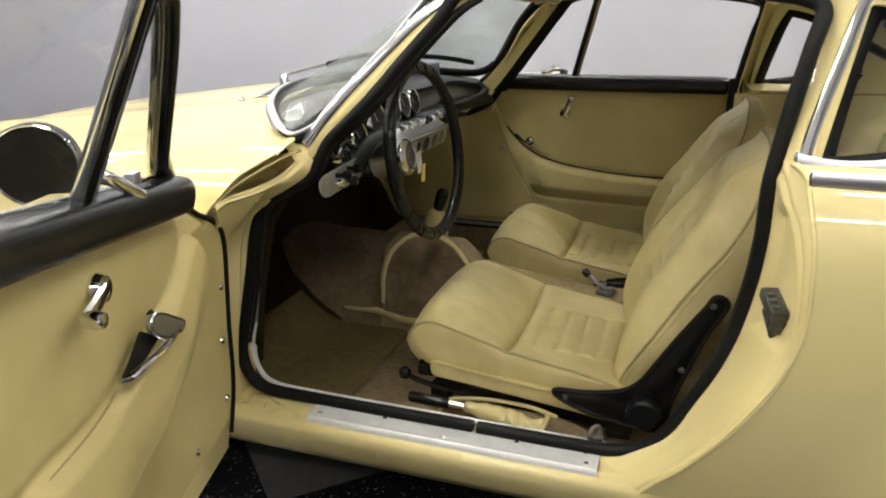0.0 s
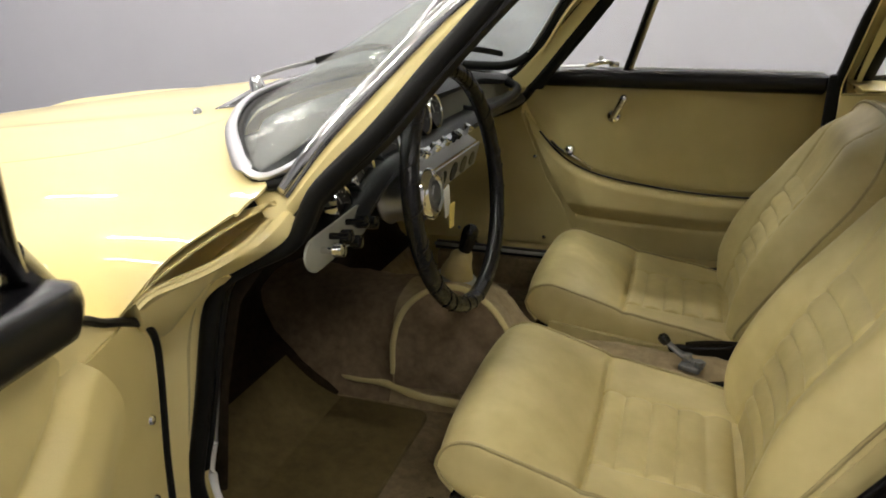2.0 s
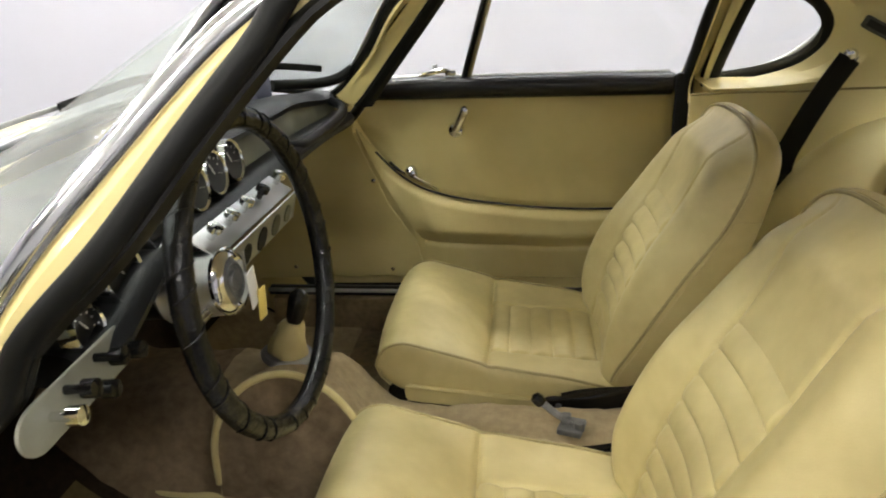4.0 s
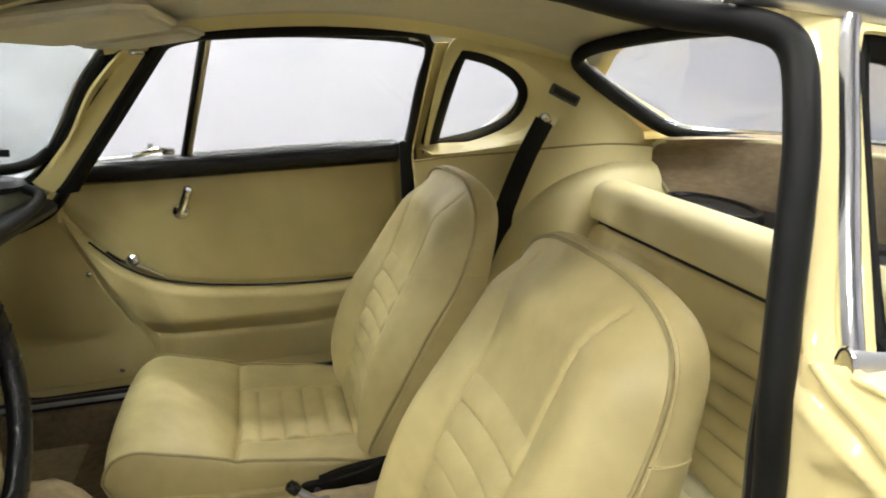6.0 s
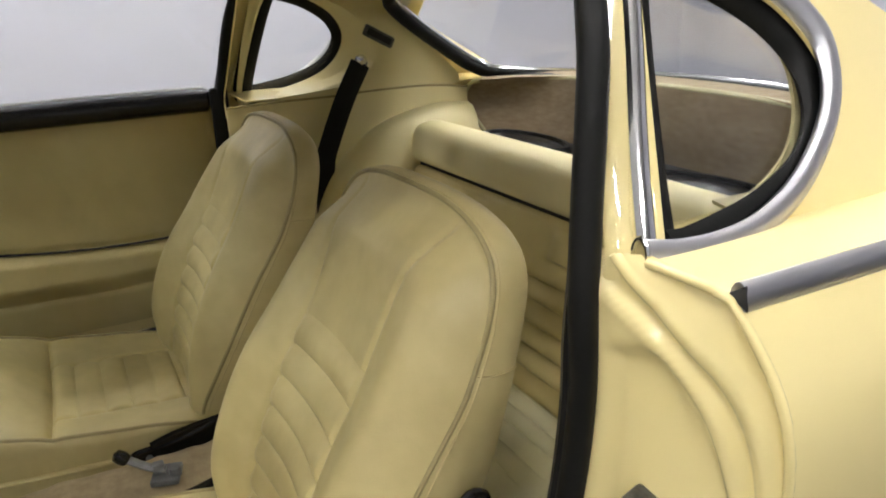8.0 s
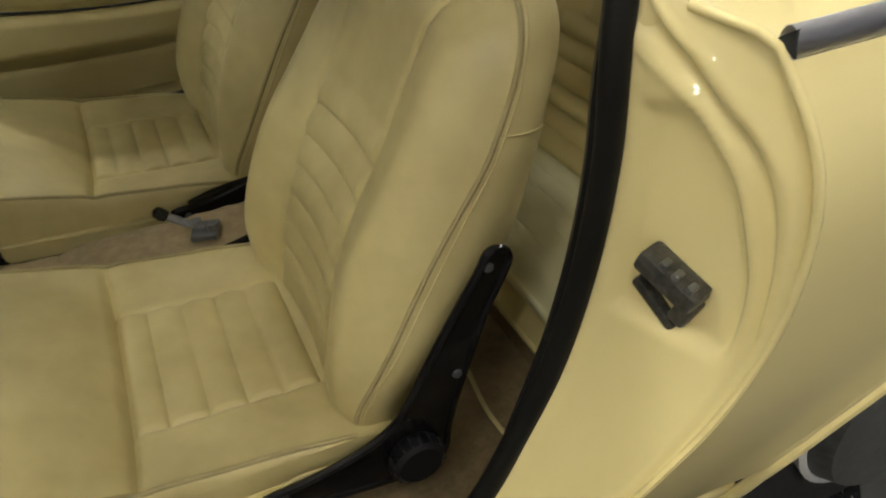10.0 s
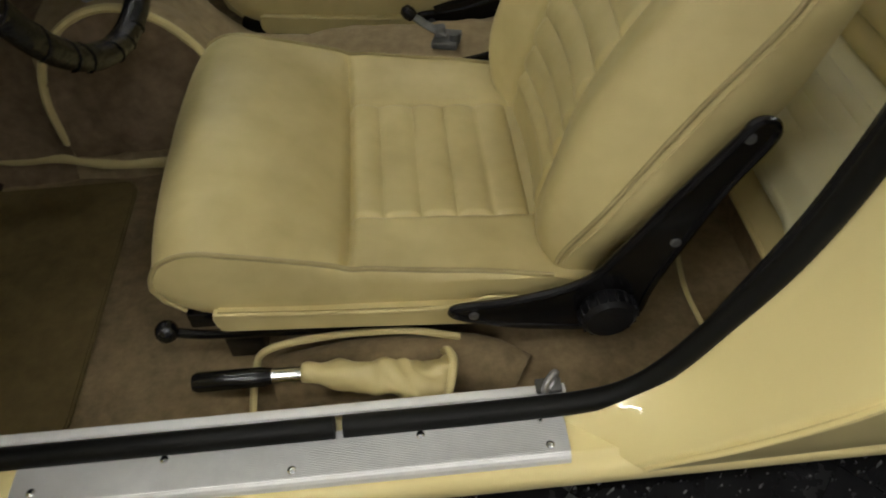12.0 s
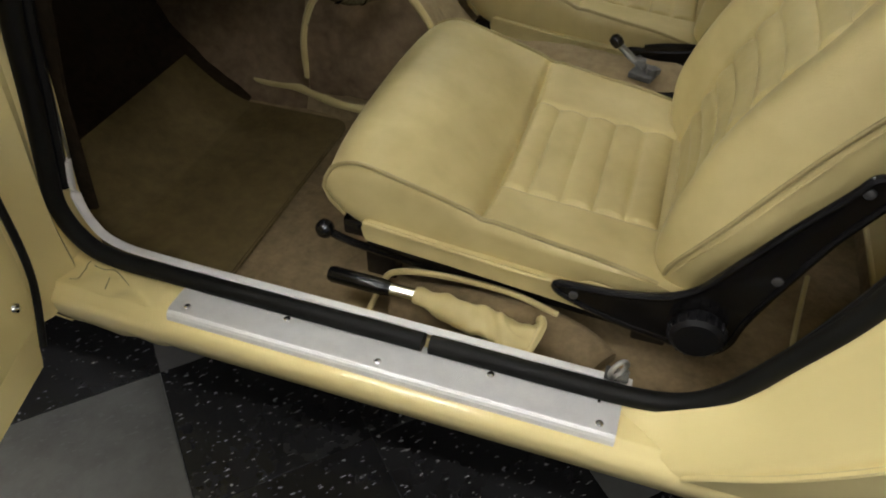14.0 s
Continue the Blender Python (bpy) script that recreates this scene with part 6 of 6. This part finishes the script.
part("knob", lathe([(0.004, 0.070), (0.014, 0.072), (0.017, 0.085), (0.019, 0.115), (0.018, 0.128), (0.010, 0.138), (0.003, 0.140)], GB, (0.30, 0.0, 1), 20), ENAMEL, gl)
# tan bindings of the tunnel carpet
part("carpet_binding", tube(cr([(-0.838, 2.098, 0.370), (-0.832, 2.092, 0.46), (-0.805, 2.100, 0.535), (-0.750, 2.113, 0.580), (-0.685, 2.116, 0.592), (-0.62, 2.110, 0.565), (-0.575, 2.105, 0.510), (-0.555, 2.10, 0.44)], 30), 0.007, 8, up=(0, 1, 0)), VINYL, car)
part("carpet_binding", sweep(cr([(-1.14, 2.128, 0.318), (-1.02, 2.120, 0.326), (-0.93, 2.105, 0.332), (-0.86, 2.096, 0.340), (-0.82, 2.084, 0.338), (-0.76, 2.080, 0.330), (-0.70, 2.080, 0.328), (-0.56, 2.085, 0.322)], 40), ring(8, 0.004, 0.010), size=[0.45 + 0.55 * step(6, 20, i) + 0.12 * math.sin(i * 0.8) for i in range(40)]), VINYL, car)
rows = []
for i in range(25):
    u = i / 24
    x = -0.832 + 0.270 * u
    ztop = table([(-0.832, 0.46), (-0.805, 0.53), (-0.75, 0.574), (-0.685, 0.586), (-0.62, 0.56), (-0.575, 0.505), (-0.56, 0.46)])(x)
    row = []
    for k in range(21):
        z = 0.345 + (ztop - 0.345) * k / 20
        p = V((x, 2.096 + 0.020 * (max(0.0, z - 0.42) / 0.16) ** 2, z))
        row.append(p + V((0, 0.012, 0)) * noise.noise(p * 22) + V((0, 0.007, 0)) * noise.noise(p * 45))
    rows.append(row)
# this side piece uses the half-shaded carpet tone
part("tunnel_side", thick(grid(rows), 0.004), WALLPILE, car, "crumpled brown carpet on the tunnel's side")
arch = cr([(-0.838, 2.100, 0.350), (-0.832, 2.094, 0.46), (-0.805, 2.102, 0.533), (-0.750, 2.115, 0.576), (-0.685, 2.118, 0.588), (-0.62, 2.112, 0.561), (-0.575, 2.107, 0.506), (-0.555, 2.102, 0.44)], 40)
part("tunnel_shoulder", thick(grid([[a, a + V((0.0, 0.03, 0.004)), a + V((0.0, 0.10, -0.036))] for a in arch]), 0.003), LITCARPET, car)

# ---- mats and far sill ----
for yc, nm in ((1.775, "driver's"), (2 * C - 1.775, "passenger")):
    o = []
    hi, lo_ = (0.265, -0.165) if yc < C else (0.165, -0.265)
    for cx, cy, a0 in ((-0.768, yc + hi, 0), (-1.02, yc + hi, 90), (-1.02, yc + lo_, 180), (-0.768, yc + lo_, 270)):
        for k in range(7):
            a = radians(a0 + 15 * k)
            o.append((cx + 0.03 * math.cos(a), cy + 0.03 * math.sin(a), FLOORZ - 0.006))
    mat_ = MAT if yc < C else LITCARPET
    fm = part("floor_mat", slab(o, (0, 0, 0.010), 0.003), mat_)
    up_ = [[V((x, yc + lo_ - 0.025 + 0.48 * k / 8, z)) for x, z in ((-0.955, 0.2975), (-0.985, 0.3045), (-1.02, 0.321), (-1.05, 0.341), (-1.08, 0.367), (-1.10, 0.386))] for k in range(9)]
    part("toe_flap", thick(grid(up_), 0.006), mat_, fm)
    tagged(fm, f"worn {'olive-brown' if yc < C else 'faded tan'} {nm} floor mat on the carpet", "floor mat", "floor mats")
part("sill_trim", sweep([(-1.0, 2 * C - 1.60, 0.405), (-0.5, 2 * C - 1.60, 0.405), (0.1, 2 * C - 1.60, 0.400)], ring(10, 0.022, 0.014)), BLACK, car)
part("sill_beading", tube([(-1.0, 2 * C - 1.625, 0.415), (0.1, 2 * C - 1.625, 0.410)], 0.006, 8), STEEL, car)
part("inner_sill", box((1.1, 0.10, 0.10), Matrix.Translation((-0.44, 2 * C - 1.585, 0.345)), 0.01), CARPET, car)

# ---- the rear of the cabin ----
rs = thing("rear_seat", (0.40, C, 0.45), "tan vinyl rear bench seat with a padded roll on top", "car seat")
bm = sweep([(0.585, C - 0.475 + 0.95 * i / 20, 0.828) for i in range(21)], [(q.x, q.y) for q in cr([(-0.052, -0.044, 0), (-0.054, 0.0, 0), (-0.040, 0.036, 0), (0.0, 0.048, 0), (0.04, 0.040, 0), (0.055, 0.01, 0), (0.05, -0.045, 0), (0.0, -0.050, 0)], 32, True)])
part("top_roll", bm, CREAM, rs, "smooth cream vinyl top roll", 50)
# dark bar drawn in for the shade of the groove below the roll
part("roll_gap_shade", box((0.030, 0.95, 0.022), Matrix.Translation((0.565, C, 0.777)), 0.002), NIGHT, rs)
rows = []
for i in range(60):
    y = 1.76 + 0.95 * i / 59
    row = []
    for k in range(121):
        u = k / 120
        z = 0.770 - 0.34 * u
        x = 0.556 - 0.133 * u
        x -= 0.014 * math.sin(math.pi * min(u / 0.06, 0.5))
        side = abs(y - C)
        pl_ = step(0.06, 0.075, side) * step(0.42, 0.405, side) * step(0.22, 0.25, u) * step(0.95, 0.92, u)
        x -= 0.020 * pl_ * (abs(math.sin(math.pi * u * 9)) ** 0.45 - 0.4)
        x -= 0.012 * step(0.115, 0.095, abs(side - 0.235)) * step(0.05, 0.08, u) * step(0.22, 0.19, u)
        x -= 0.010 * step(0.42, 0.45, side)
        row.append(V((x, y, z)))
    rows.append(row)
part("seat_back", thick(grid(rows), 0.02), PANEL, rs, "pleated tan vinyl rear backrest")
rows = []
for i in range(110):
    y = 1.70 + 1.09 * i / 109
    side = abs(y - C)
    row = []
    for k in range(121):
        u = k / 120
        x = 0.50 - 0.295 * u
        z = 0.466 + 0.010 * math.sin(math.pi * u) - 0.030 * step(0.88, 1.0, u) ** 2
        quilt = step(0.404, 0.396, side) * step(0.90, 0.86, u)
        z += quilt * 0.007 * (abs(math.sin(math.pi * x / 0.038)) ** 0.45 - 0.75)
        z -= 0.005 * hump(side - 0.402, 0.004) * step(1.0, 0.9, u)
        z -= 0.022 * step(0.49, 0.545, side) ** 2
        row.append(V((x, y, z)))
    rows.append(row + [V((0.203, y, row[-1].z - 0.012)), V((0.212, y, row[-1].z - 0.026)), V((0.232, y, 0.398))])
part("seat_cushion", grid(rows), PALE, rs, "pale pleated rear cushion", 60)
part("seat_base", slab([(0.240, C - 0.545, 0.412), (0.190, C - 0.545, 0.366), (0.45, C - 0.545, 0.366), (0.45, C - 0.545, 0.412)], (0, 1.09, 0), 0.003), VINYL, rs)
part("seat_riser", box((0.25, 1.05, 0.09), Matrix.Translation((0.332, C, 0.328)), 0.01), CARPET, rs)
part("piping", tube([(0.193, 1.70 + 1.09 * k / 12, 0.366) for k in range(13)], 0.005, 8), VINYL, rs)
part("carpet_binding", tube(cr([(0.108, 1.60, 0.303), (0.102, 1.674, 0.303), (0.099, 1.73, 0.303), (0.108, 1.80, 0.303), (0.125, 1.90, 0.303)], 20), 0.004, 8), VINYL, car)
for s in (0, 1):
    # rounded wheel-arch covers: from the edge on the side board over a crest to the inner face
    rows = []
    for q in cr([(0.275, 0, 0.47), (0.288, 0, 0.58), (0.306, 0, 0.648), (0.335, 0, 0.707), (0.377, 0, 0.762), (0.461, 0, 0.830), (0.545, 0, 0.867), (0.648, 0, 0.886), (0.70, 0, 0.887), (0.748, 0, 0.884)], 48):
        n = V((q.x - 0.70, 0, q.z - 0.52)).normalized()
        rows.append([V((q.x, 0, q.z)) + n * d + V((0, y, 0)) for d, y in ((0.0, 2.90), (-0.004, 2.868), (0.006, 2.856), (0.013, 2.835), (0.014, 2.815), (0.006, 2.785), (-0.018, 2.758), (-0.055, 2.742), (-0.13, 2.735), (-0.26, 2.735))])
    bm = grid(rows)
    part("wheel_arch_cover", thick(bm if s else mirror(bm), 0.006), CREAM, car, "pale tan vinyl wheel-arch cover", 60)
    # lower side lining
    if s:
        rows = [[V((x, lining_y(x, 0.93) + 0.002 - (0.003 if z > 0.3 else 0.0), SEAMZ(x) * z + 0.42 * (1 - z))) for z in (0.0, 0.3, 0.6, 0.9, 0.985, 1.0)] for x in [0.115 + 0.64 * i / 30 for i in range(31)]]
        part("side_board", thick(grid(rows), 0.005), CREAM, car)
        part("lining_seam", tube([V((x, lining_y(x, 0.93) - 0.006, SEAMZ(x) + 0.001)) for x in [0.115 + 0.64 * i / 30 for i in range(31)]], 0.003, 6), PIPING, car)
    else:
        bm = bmesh.new()
        bm.faces.new([bm.verts.new(far(p)) for p in ((0.235, 2.91, 0.42), (0.235, 2.91, 0.935), (0.42, 2.885, 0.925), (0.80, 2.825, 0.94), (0.82, 2.825, 0.42))])
        part("side_board", thick(bm, 0.005), PANEL, car)
        part("lining_roll", tube([far(p) for p in cr([(0.30, 2.865, 0.925), (0.42, 2.855, 0.925), (0.60, 2.835, 0.938), (0.78, 2.79, 0.948)], 24)], 0.007, 8), PANEL, car)
# carpeted board under the rear window, its lower corners cut away, with a bound edge
rows = []
ends = cr([(0, 0.520, 0.958), (0, 0.570, 0.944), (0, 0.592, 0.912), (0, 0.568, 0.874), (0, 0.490, 0.828), (0, 0.46, 0.80)], 24)
for i in range(41):
    v = -1 + 2 * i / 40
    x = 0.905 - 0.135 * v ** 4
    rows.append([V((x + 0.05, C + v * 0.52, 0.975 - 0.012 * v * v))] + [V((x - 0.015 * k / 23, C + v * e.y, e.z + 0.012 * (1 - v * v) * (1 - k / 23))) for k, e in enumerate(ends)])
part("rear_board", thick(grid(rows), 0.008), PILE, car, "light tan carpeted board below the rear window")
bind_ = [r[1] + V((-0.004, 0, 0.002)) for r in rows]
full_ = rlow + [V(far(p)) for p in rlow[-2::-1]]
part("rear_rubber_lip", thick(grid([[along(full_, i / 40) + V((-0.004, 0, 0.002)), along(full_, i / 40).lerp(r[1], 0.55) + V((0, 0, 0.006)), r[1] + V((0.004, 0, 0.004))] for i, r in enumerate(rows)]), 0.004), RUBBER, car)
part("board_binding", tube([p + V((-0.006, 0, 0)) for p in rows[0][-4:1:-1]] + bind_ + [p + V((-0.006, 0, 0)) for p in rows[-1][2:-3]], 0.006, 8), PALE, car)
part("parcel_shelf", box((0.36, 1.08, 0.015), Matrix.Translation((0.73, C, 0.805)), 0.004), BLACK, car)
for s in (-1, 1):
    sp_ = thing("speaker", (0.745, C + s * 0.29, 0.813), "black oval loudspeaker on the parcel shelf", "loudspeaker", "rear speakers")
    o = [(0.745 + 0.068 * math.cos(a), C + s * 0.29 + 0.165 * math.sin(a)) for a in [2 * math.pi * i / 40 for i in range(40)]]
    part("housing", grid([[V((0.745 + (x - 0.745) * k, C + s * 0.29 + (y - C - s * 0.29) * k, z)) for x, y in o] for k, z in ((1.0, 0.813), (1.0, 0.828), (0.96, 0.838), (0.88, 0.838), (0.82, 0.830), (0.3, 0.838), (0.02, 0.840))], loop=True, ends=True), BLACK, sp_)

# seat belt on the far side, with its bolt and guide
sb = thing("seat_belt", (0.40, 2.84, 0.90), "black seat belt hanging from a chrome bolt", "seat belt")
path = cr([(0.452, 2.832, 1.020), (0.435, 2.834, 0.99), (0.40, 2.832, 0.93), (0.355, 2.825, 0.84), (0.33, 2.82, 0.77), (0.32, 2.81, 0.62)], 24)
part("webbing", sweep(path, [(-0.026, -0.0015), (0.026, -0.0015), (0.026, 0.0015), (-0.026, 0.0015)], up=(0, 1, 0)), RUBBER, sb)
part("bolt", lathe([(0.002, 0.0), (0.015, 0.0), (0.015, 0.006), (0.010, 0.012), (0.002, 0.013)], (0.457, 2.842, 1.026), (-0.3, -1, 0), 18), CHROME, sb)
part("bracket", box((0.035, 0.006, 0.05), Matrix.Translation((0.448, 2.838, 1.005)) @ Matrix.Rotation(radians(25), 4, "Y"), 0.002), GREY, sb)
v = part("vent_grille", box((0.085, 0.012, 0.028), Matrix.Translation((0.495, 2.805, 1.083)) @ Matrix.Rotation(radians(28), 4, "Y"), 0.005), WORN, car, "dark metal air vent")
part("grille", box((0.068, 0.016, 0.016), Matrix.Translation((0.495, 2.805, 1.083)) @ Matrix.Rotation(radians(28), 4, "Y"), 0.002), NIGHT, v)

# sun visors
for s in (-1, 1):
    o = [(-0.50, 0.06), (-0.50, 0.42), (-0.46, 0.46), (-0.36, 0.45), (-0.34, 0.40), (-0.345, 0.08), (-0.36, 0.05)]
    sv = thing("sun_visor", (-0.42, C + s * 0.25, 1.235), "beige folded sun visor under the windscreen header", "sun visor", "sun visors")
    part("pad", slab([(x, C + s * v, 1.225 + (x + 0.5) * 0.12) for x, v in o], (0, 0, 0.016), 0.006), LINING, sv)
    part("piping", tube([(x, C + s * v, 1.233 + (x + 0.5) * 0.12) for x, v in o], 0.0045, 6, True), LINING, sv)
    part("pivot_bracket", joined(box((0.030, 0.045, 0.008), Matrix.Translation((-0.475, C + s * 0.485, 1.222)), 0.003), tube(cr([(-0.475, C + s * 0.485, 1.222), (-0.485, C + s * 0.465, 1.228), (-0.490, C + s * 0.42, 1.234)], 10), 0.005, 8)), CHROME, sv)

# ---- outside details ----
strike = thing("door_striker", (0.150, 1.462, 0.722), "worn grey metal door striker on the jamb", "door striker")
sm = Matrix.Translation((0.156, 1.466, 0.725)) @ Matrix.Rotation(radians(16), 4, "Z") @ Matrix.Rotation(radians(22), 4, "X")
part("plate", box((0.012, 0.066, 0.050), sm @ Matrix.Translation((0, 0, -0.006)), 0.004), WORN, strike)
part("claw", joined(box((0.030, 0.064, 0.022), sm @ Matrix.Translation((-0.016, 0, 0.016)), 0.005), box((0.020, 0.056, 0.012), sm @ Matrix.Translation((-0.010, -0.002, -0.024)) @ Matrix.Rotation(0.25, 4, "X"), 0.004),
                    box((0.022, 0.018, 0.030), sm @ Matrix.Translation((-0.011, -0.026, -0.006)), 0.004)), WORN, strike)
for v in (-0.020, -0.004, 0.010):
    part("tooth", box((0.012, 0.007, 0.008), sm @ Matrix.Translation((-0.022, v, 0.028)), 0.002), GREY, strike)
part("screw", lathe([(0.001, 0), (0.007, 0), (0.006, 0.004), (0.001, 0.005)], sm @ V((-0.006, 0.014, -0.008)), (-1, 0, 0), 12), GREY, strike)

wp = thing("wiper", (-1.00, 1.93, 1.02), "chrome windscreen wiper resting on the glass", "wiper")
part("pivot", lathe([(0.002, -0.02), (0.016, -0.02), (0.014, 0.01), (0.009, 0.022), (0.002, 0.024)], (-1.02, 1.93, 1.025), (-0.2, 0, 1), 16), CHROME, wp, "chrome wiper pivot")
part("arm", sweep(cr([(-1.02, 1.93, 1.045), (-1.00, 2.02, 1.056), (-0.965, 2.16, 1.068), (-0.95, 2.25, 1.075)], 16), ring(8, 0.0022, 0.004)), STEEL, wp)
part("blade", sweep(cr([(-0.975, 2.08, 1.063), (-0.945, 2.25, 1.078), (-0.955, 2.42, 1.066)], 16), ring(6, 0.004, 0.008)), RUBBER, wp)
wp2 = thing("wiper", (-0.99, 2.5, 1.02), "black windscreen wiper resting on the glass", "wiper")
part("pivot", lathe([(0.002, -0.02), (0.014, -0.02), (0.012, 0.01), (0.002, 0.02)], (-1.0, 2.42, 1.03), (-0.2, 0, 1), 16), CHROME, wp2)
part("arm", tube(cr([(-1.0, 2.42, 1.045), (-0.96, 2.55, 1.062), (-0.915, 2.62, 1.070)], 12), 0.005, 8), CHROME, wp2)
part("blade", sweep(cr([(-0.955, 2.46, 1.062), (-0.915, 2.56, 1.062), (-0.865, 2.66, 1.053), (-0.820, 2.735, 1.042), (-0.775, 2.815, 1.026)], 24), ring(6, 0.004, 0.009)), RUBBER, wp2)
outline = [(-1.092, 1.900), (-1.118, 2.05), (-1.132, C), (-1.118, 2 * C - 2.05), (-1.092, 2 * C - 1.900), (-1.040, 2 * C - 1.935), (-1.062, 2 * C - 2.08), (-1.070, C), (-1.062, 2.08), (-1.040, 1.935)]
vt = part("scuttle_vent", tube([V((x, y, top_z(x, y) + 0.003)) for x, y in outline], 0.0045, 8, True), CHROME, car, "chrome-framed scuttle vent")
part("vent_mesh", slab([(x, y, top_z(x, y) + 0.001) for x, y in outline], (0, 0, 0.002)), NIGHT, vt)
part("washer_jet", lathe([(0.002, 0), (0.009, 0), (0.008, 0.008), (0.004, 0.012), (0.002, 0.012)], (-1.13, 1.891, 0.978), (0, 0, 1), 14), CHROME, car)

# door mirror outside the open door
dm = thing("door_mirror", near_place(0.42, -0.16, 0.95), "round black door mirror with chrome base", "mirror")
MP = near_place(0.355, -0.15, 0.993)
part("shell", lathe([(0.060, 0.0), (0.063, 0.004), (0.062, 0.03), (0.054, 0.06), (0.035, 0.078), (0.004, 0.084)], MP, (-0.55, 0.83, 0.02), 40), BLACK, dm)
ma = V((-0.55, 0.83, 0.02)).normalized()
mu = ma.orthogonal().normalized()
mw = ma.cross(mu)
part("glass", slab([MP + ma * 0.001 + (mu * math.cos(a) + mw * math.sin(a)) * 0.0595 for a in [2 * math.pi * k / 48 for k in range(48)]], ma * 0.002), MIRROR, dm, "mirror glass", 10)
part("rim", tube([MP + (mu * math.cos(a) + mw * math.sin(a)) * 0.0605 for a in [2 * math.pi * k / 48 for k in range(48)]], 0.0028, 8, True, up=ma), CHROME, dm)
part("stalk", tube(cr([near_place(0.37, -0.10, 0.92), near_place(0.365, -0.13, 0.925), MP + V((-0.02, 0.03, -0.058))], 12), 0.012, 10), ENAMEL, dm)

eb = thing("eye_bracket", (-0.136, 1.545, 0.39), "small chrome eye bracket on the rear sill", "bracket")
part("eye", tube([V((-0.136, 1.548, 0.392)) + V((0.55 * math.cos(a), 0.6 * math.cos(a), math.sin(a))).normalized() * 0.013 for a in [2 * math.pi * k / 20 for k in range(20)]], 0.0035, 8, True, up=(0.7, -0.7, 0)), STEEL, eb)
part("foot", box((0.03, 0.018, 0.008), Matrix.Translation((-0.136, 1.552, 0.377)), 0.002), GREY, eb)
# ---- floor tiles, laid on the diagonal ----
TILE = 0.308


def tile_material(name, a, b, fleck, rough, lo=0.60, hi=0.66):
    m = vary(material(name, a, rough), (a, b), 18, 4, 2.0, 0.05, 150, (rough - 0.05, rough + 0.12))
    t = m.node_tree
    p = t.nodes["Principled BSDF"]
    was = p.inputs["Base Color"].links[0].from_socket
    at = add(m, "ShaderNodeTexCoord")
    mp = add(m, "ShaderNodeMapping")
    mp.inputs["Scale"].default_value = (60, 140, 60)
    fl = add(m, "ShaderNodeTexNoise", Scale=1.0, Detail=2.0)
    ramp = add(m, "ShaderNodeValToRGB")
    ramp.color_ramp.elements[0].position, ramp.color_ramp.elements[1].position = lo, hi
    mix = add(m, "ShaderNodeMixRGB")
    mix.inputs[2].default_value = (*fleck, 1)
    t.links.new(at.outputs["Object"], mp.inputs[0])
    t.links.new(mp.outputs[0], fl.inputs["Vector"])
    t.links.new(fl.outputs[0], ramp.inputs[0])
    t.links.new(ramp.outputs[0], mix.inputs[0])
    t.links.new(was, mix.inputs[1])
    t.links.new(mix.outputs[0], p.inputs["Base Color"])
    return m


DARK = tile_material("black_vinyl_tile", (0.010, 0.010, 0.011), (0.018, 0.018, 0.019), (0.22, 0.22, 0.22), 0.22, 0.655, 0.70)
LIGHT = tile_material("grey_vinyl_tile", (0.055, 0.055, 0.053), (0.125, 0.125, 0.120), (0.10, 0.10, 0.10), 0.28)
meshes = []
for mat in (DARK, LIGHT):
    ob = part("floor_tile", box((TILE - 0.0012, TILE - 0.0012, 0.004), Matrix(), 0.0006, 1), mat)
    meshes.append(ob.data)
    bpy.data.objects.remove(ob)
turn = Matrix.Rotation(radians(45), 4, "Z")
base = V((-0.942, 1.580, -0.002))
far_tiles = [bmesh.new(), bmesh.new()]
for i in range(-24, 25):
    for k in range(-24, 25):
        at = base + turn @ V(((i + 0.5) * TILE, (k + 0.5) * TILE, 0))
        if not (x0 + 0.25 < at.x < x1 - 0.25 and y0 + 0.25 < at.y < y1 - 0.25):
            continue
        kind_ = (i // 2 + k // 2) % 2
        if -2.6 < at.x < 1.6 and 0.0 < at.y < 2.4:
            o = new("floor_tile", meshes[1 - kind_])
            o.parent = floor
            o.matrix_basis = Matrix.Translation(at) @ turn
        else:
            b = far_tiles[1 - kind_]
            n = len(b.verts)
            m = Matrix.Translation(at) @ turn
            b.from_mesh(meshes[1 - kind_])
            b.verts.ensure_lookup_table()
            for v in b.verts[n:]:
                v.co = m @ v.co
for b, mat in zip(far_tiles, (DARK, LIGHT)):
    o = part("floor_tiles_beyond", b, mat, floor)
    o["kind"] = "stuff"
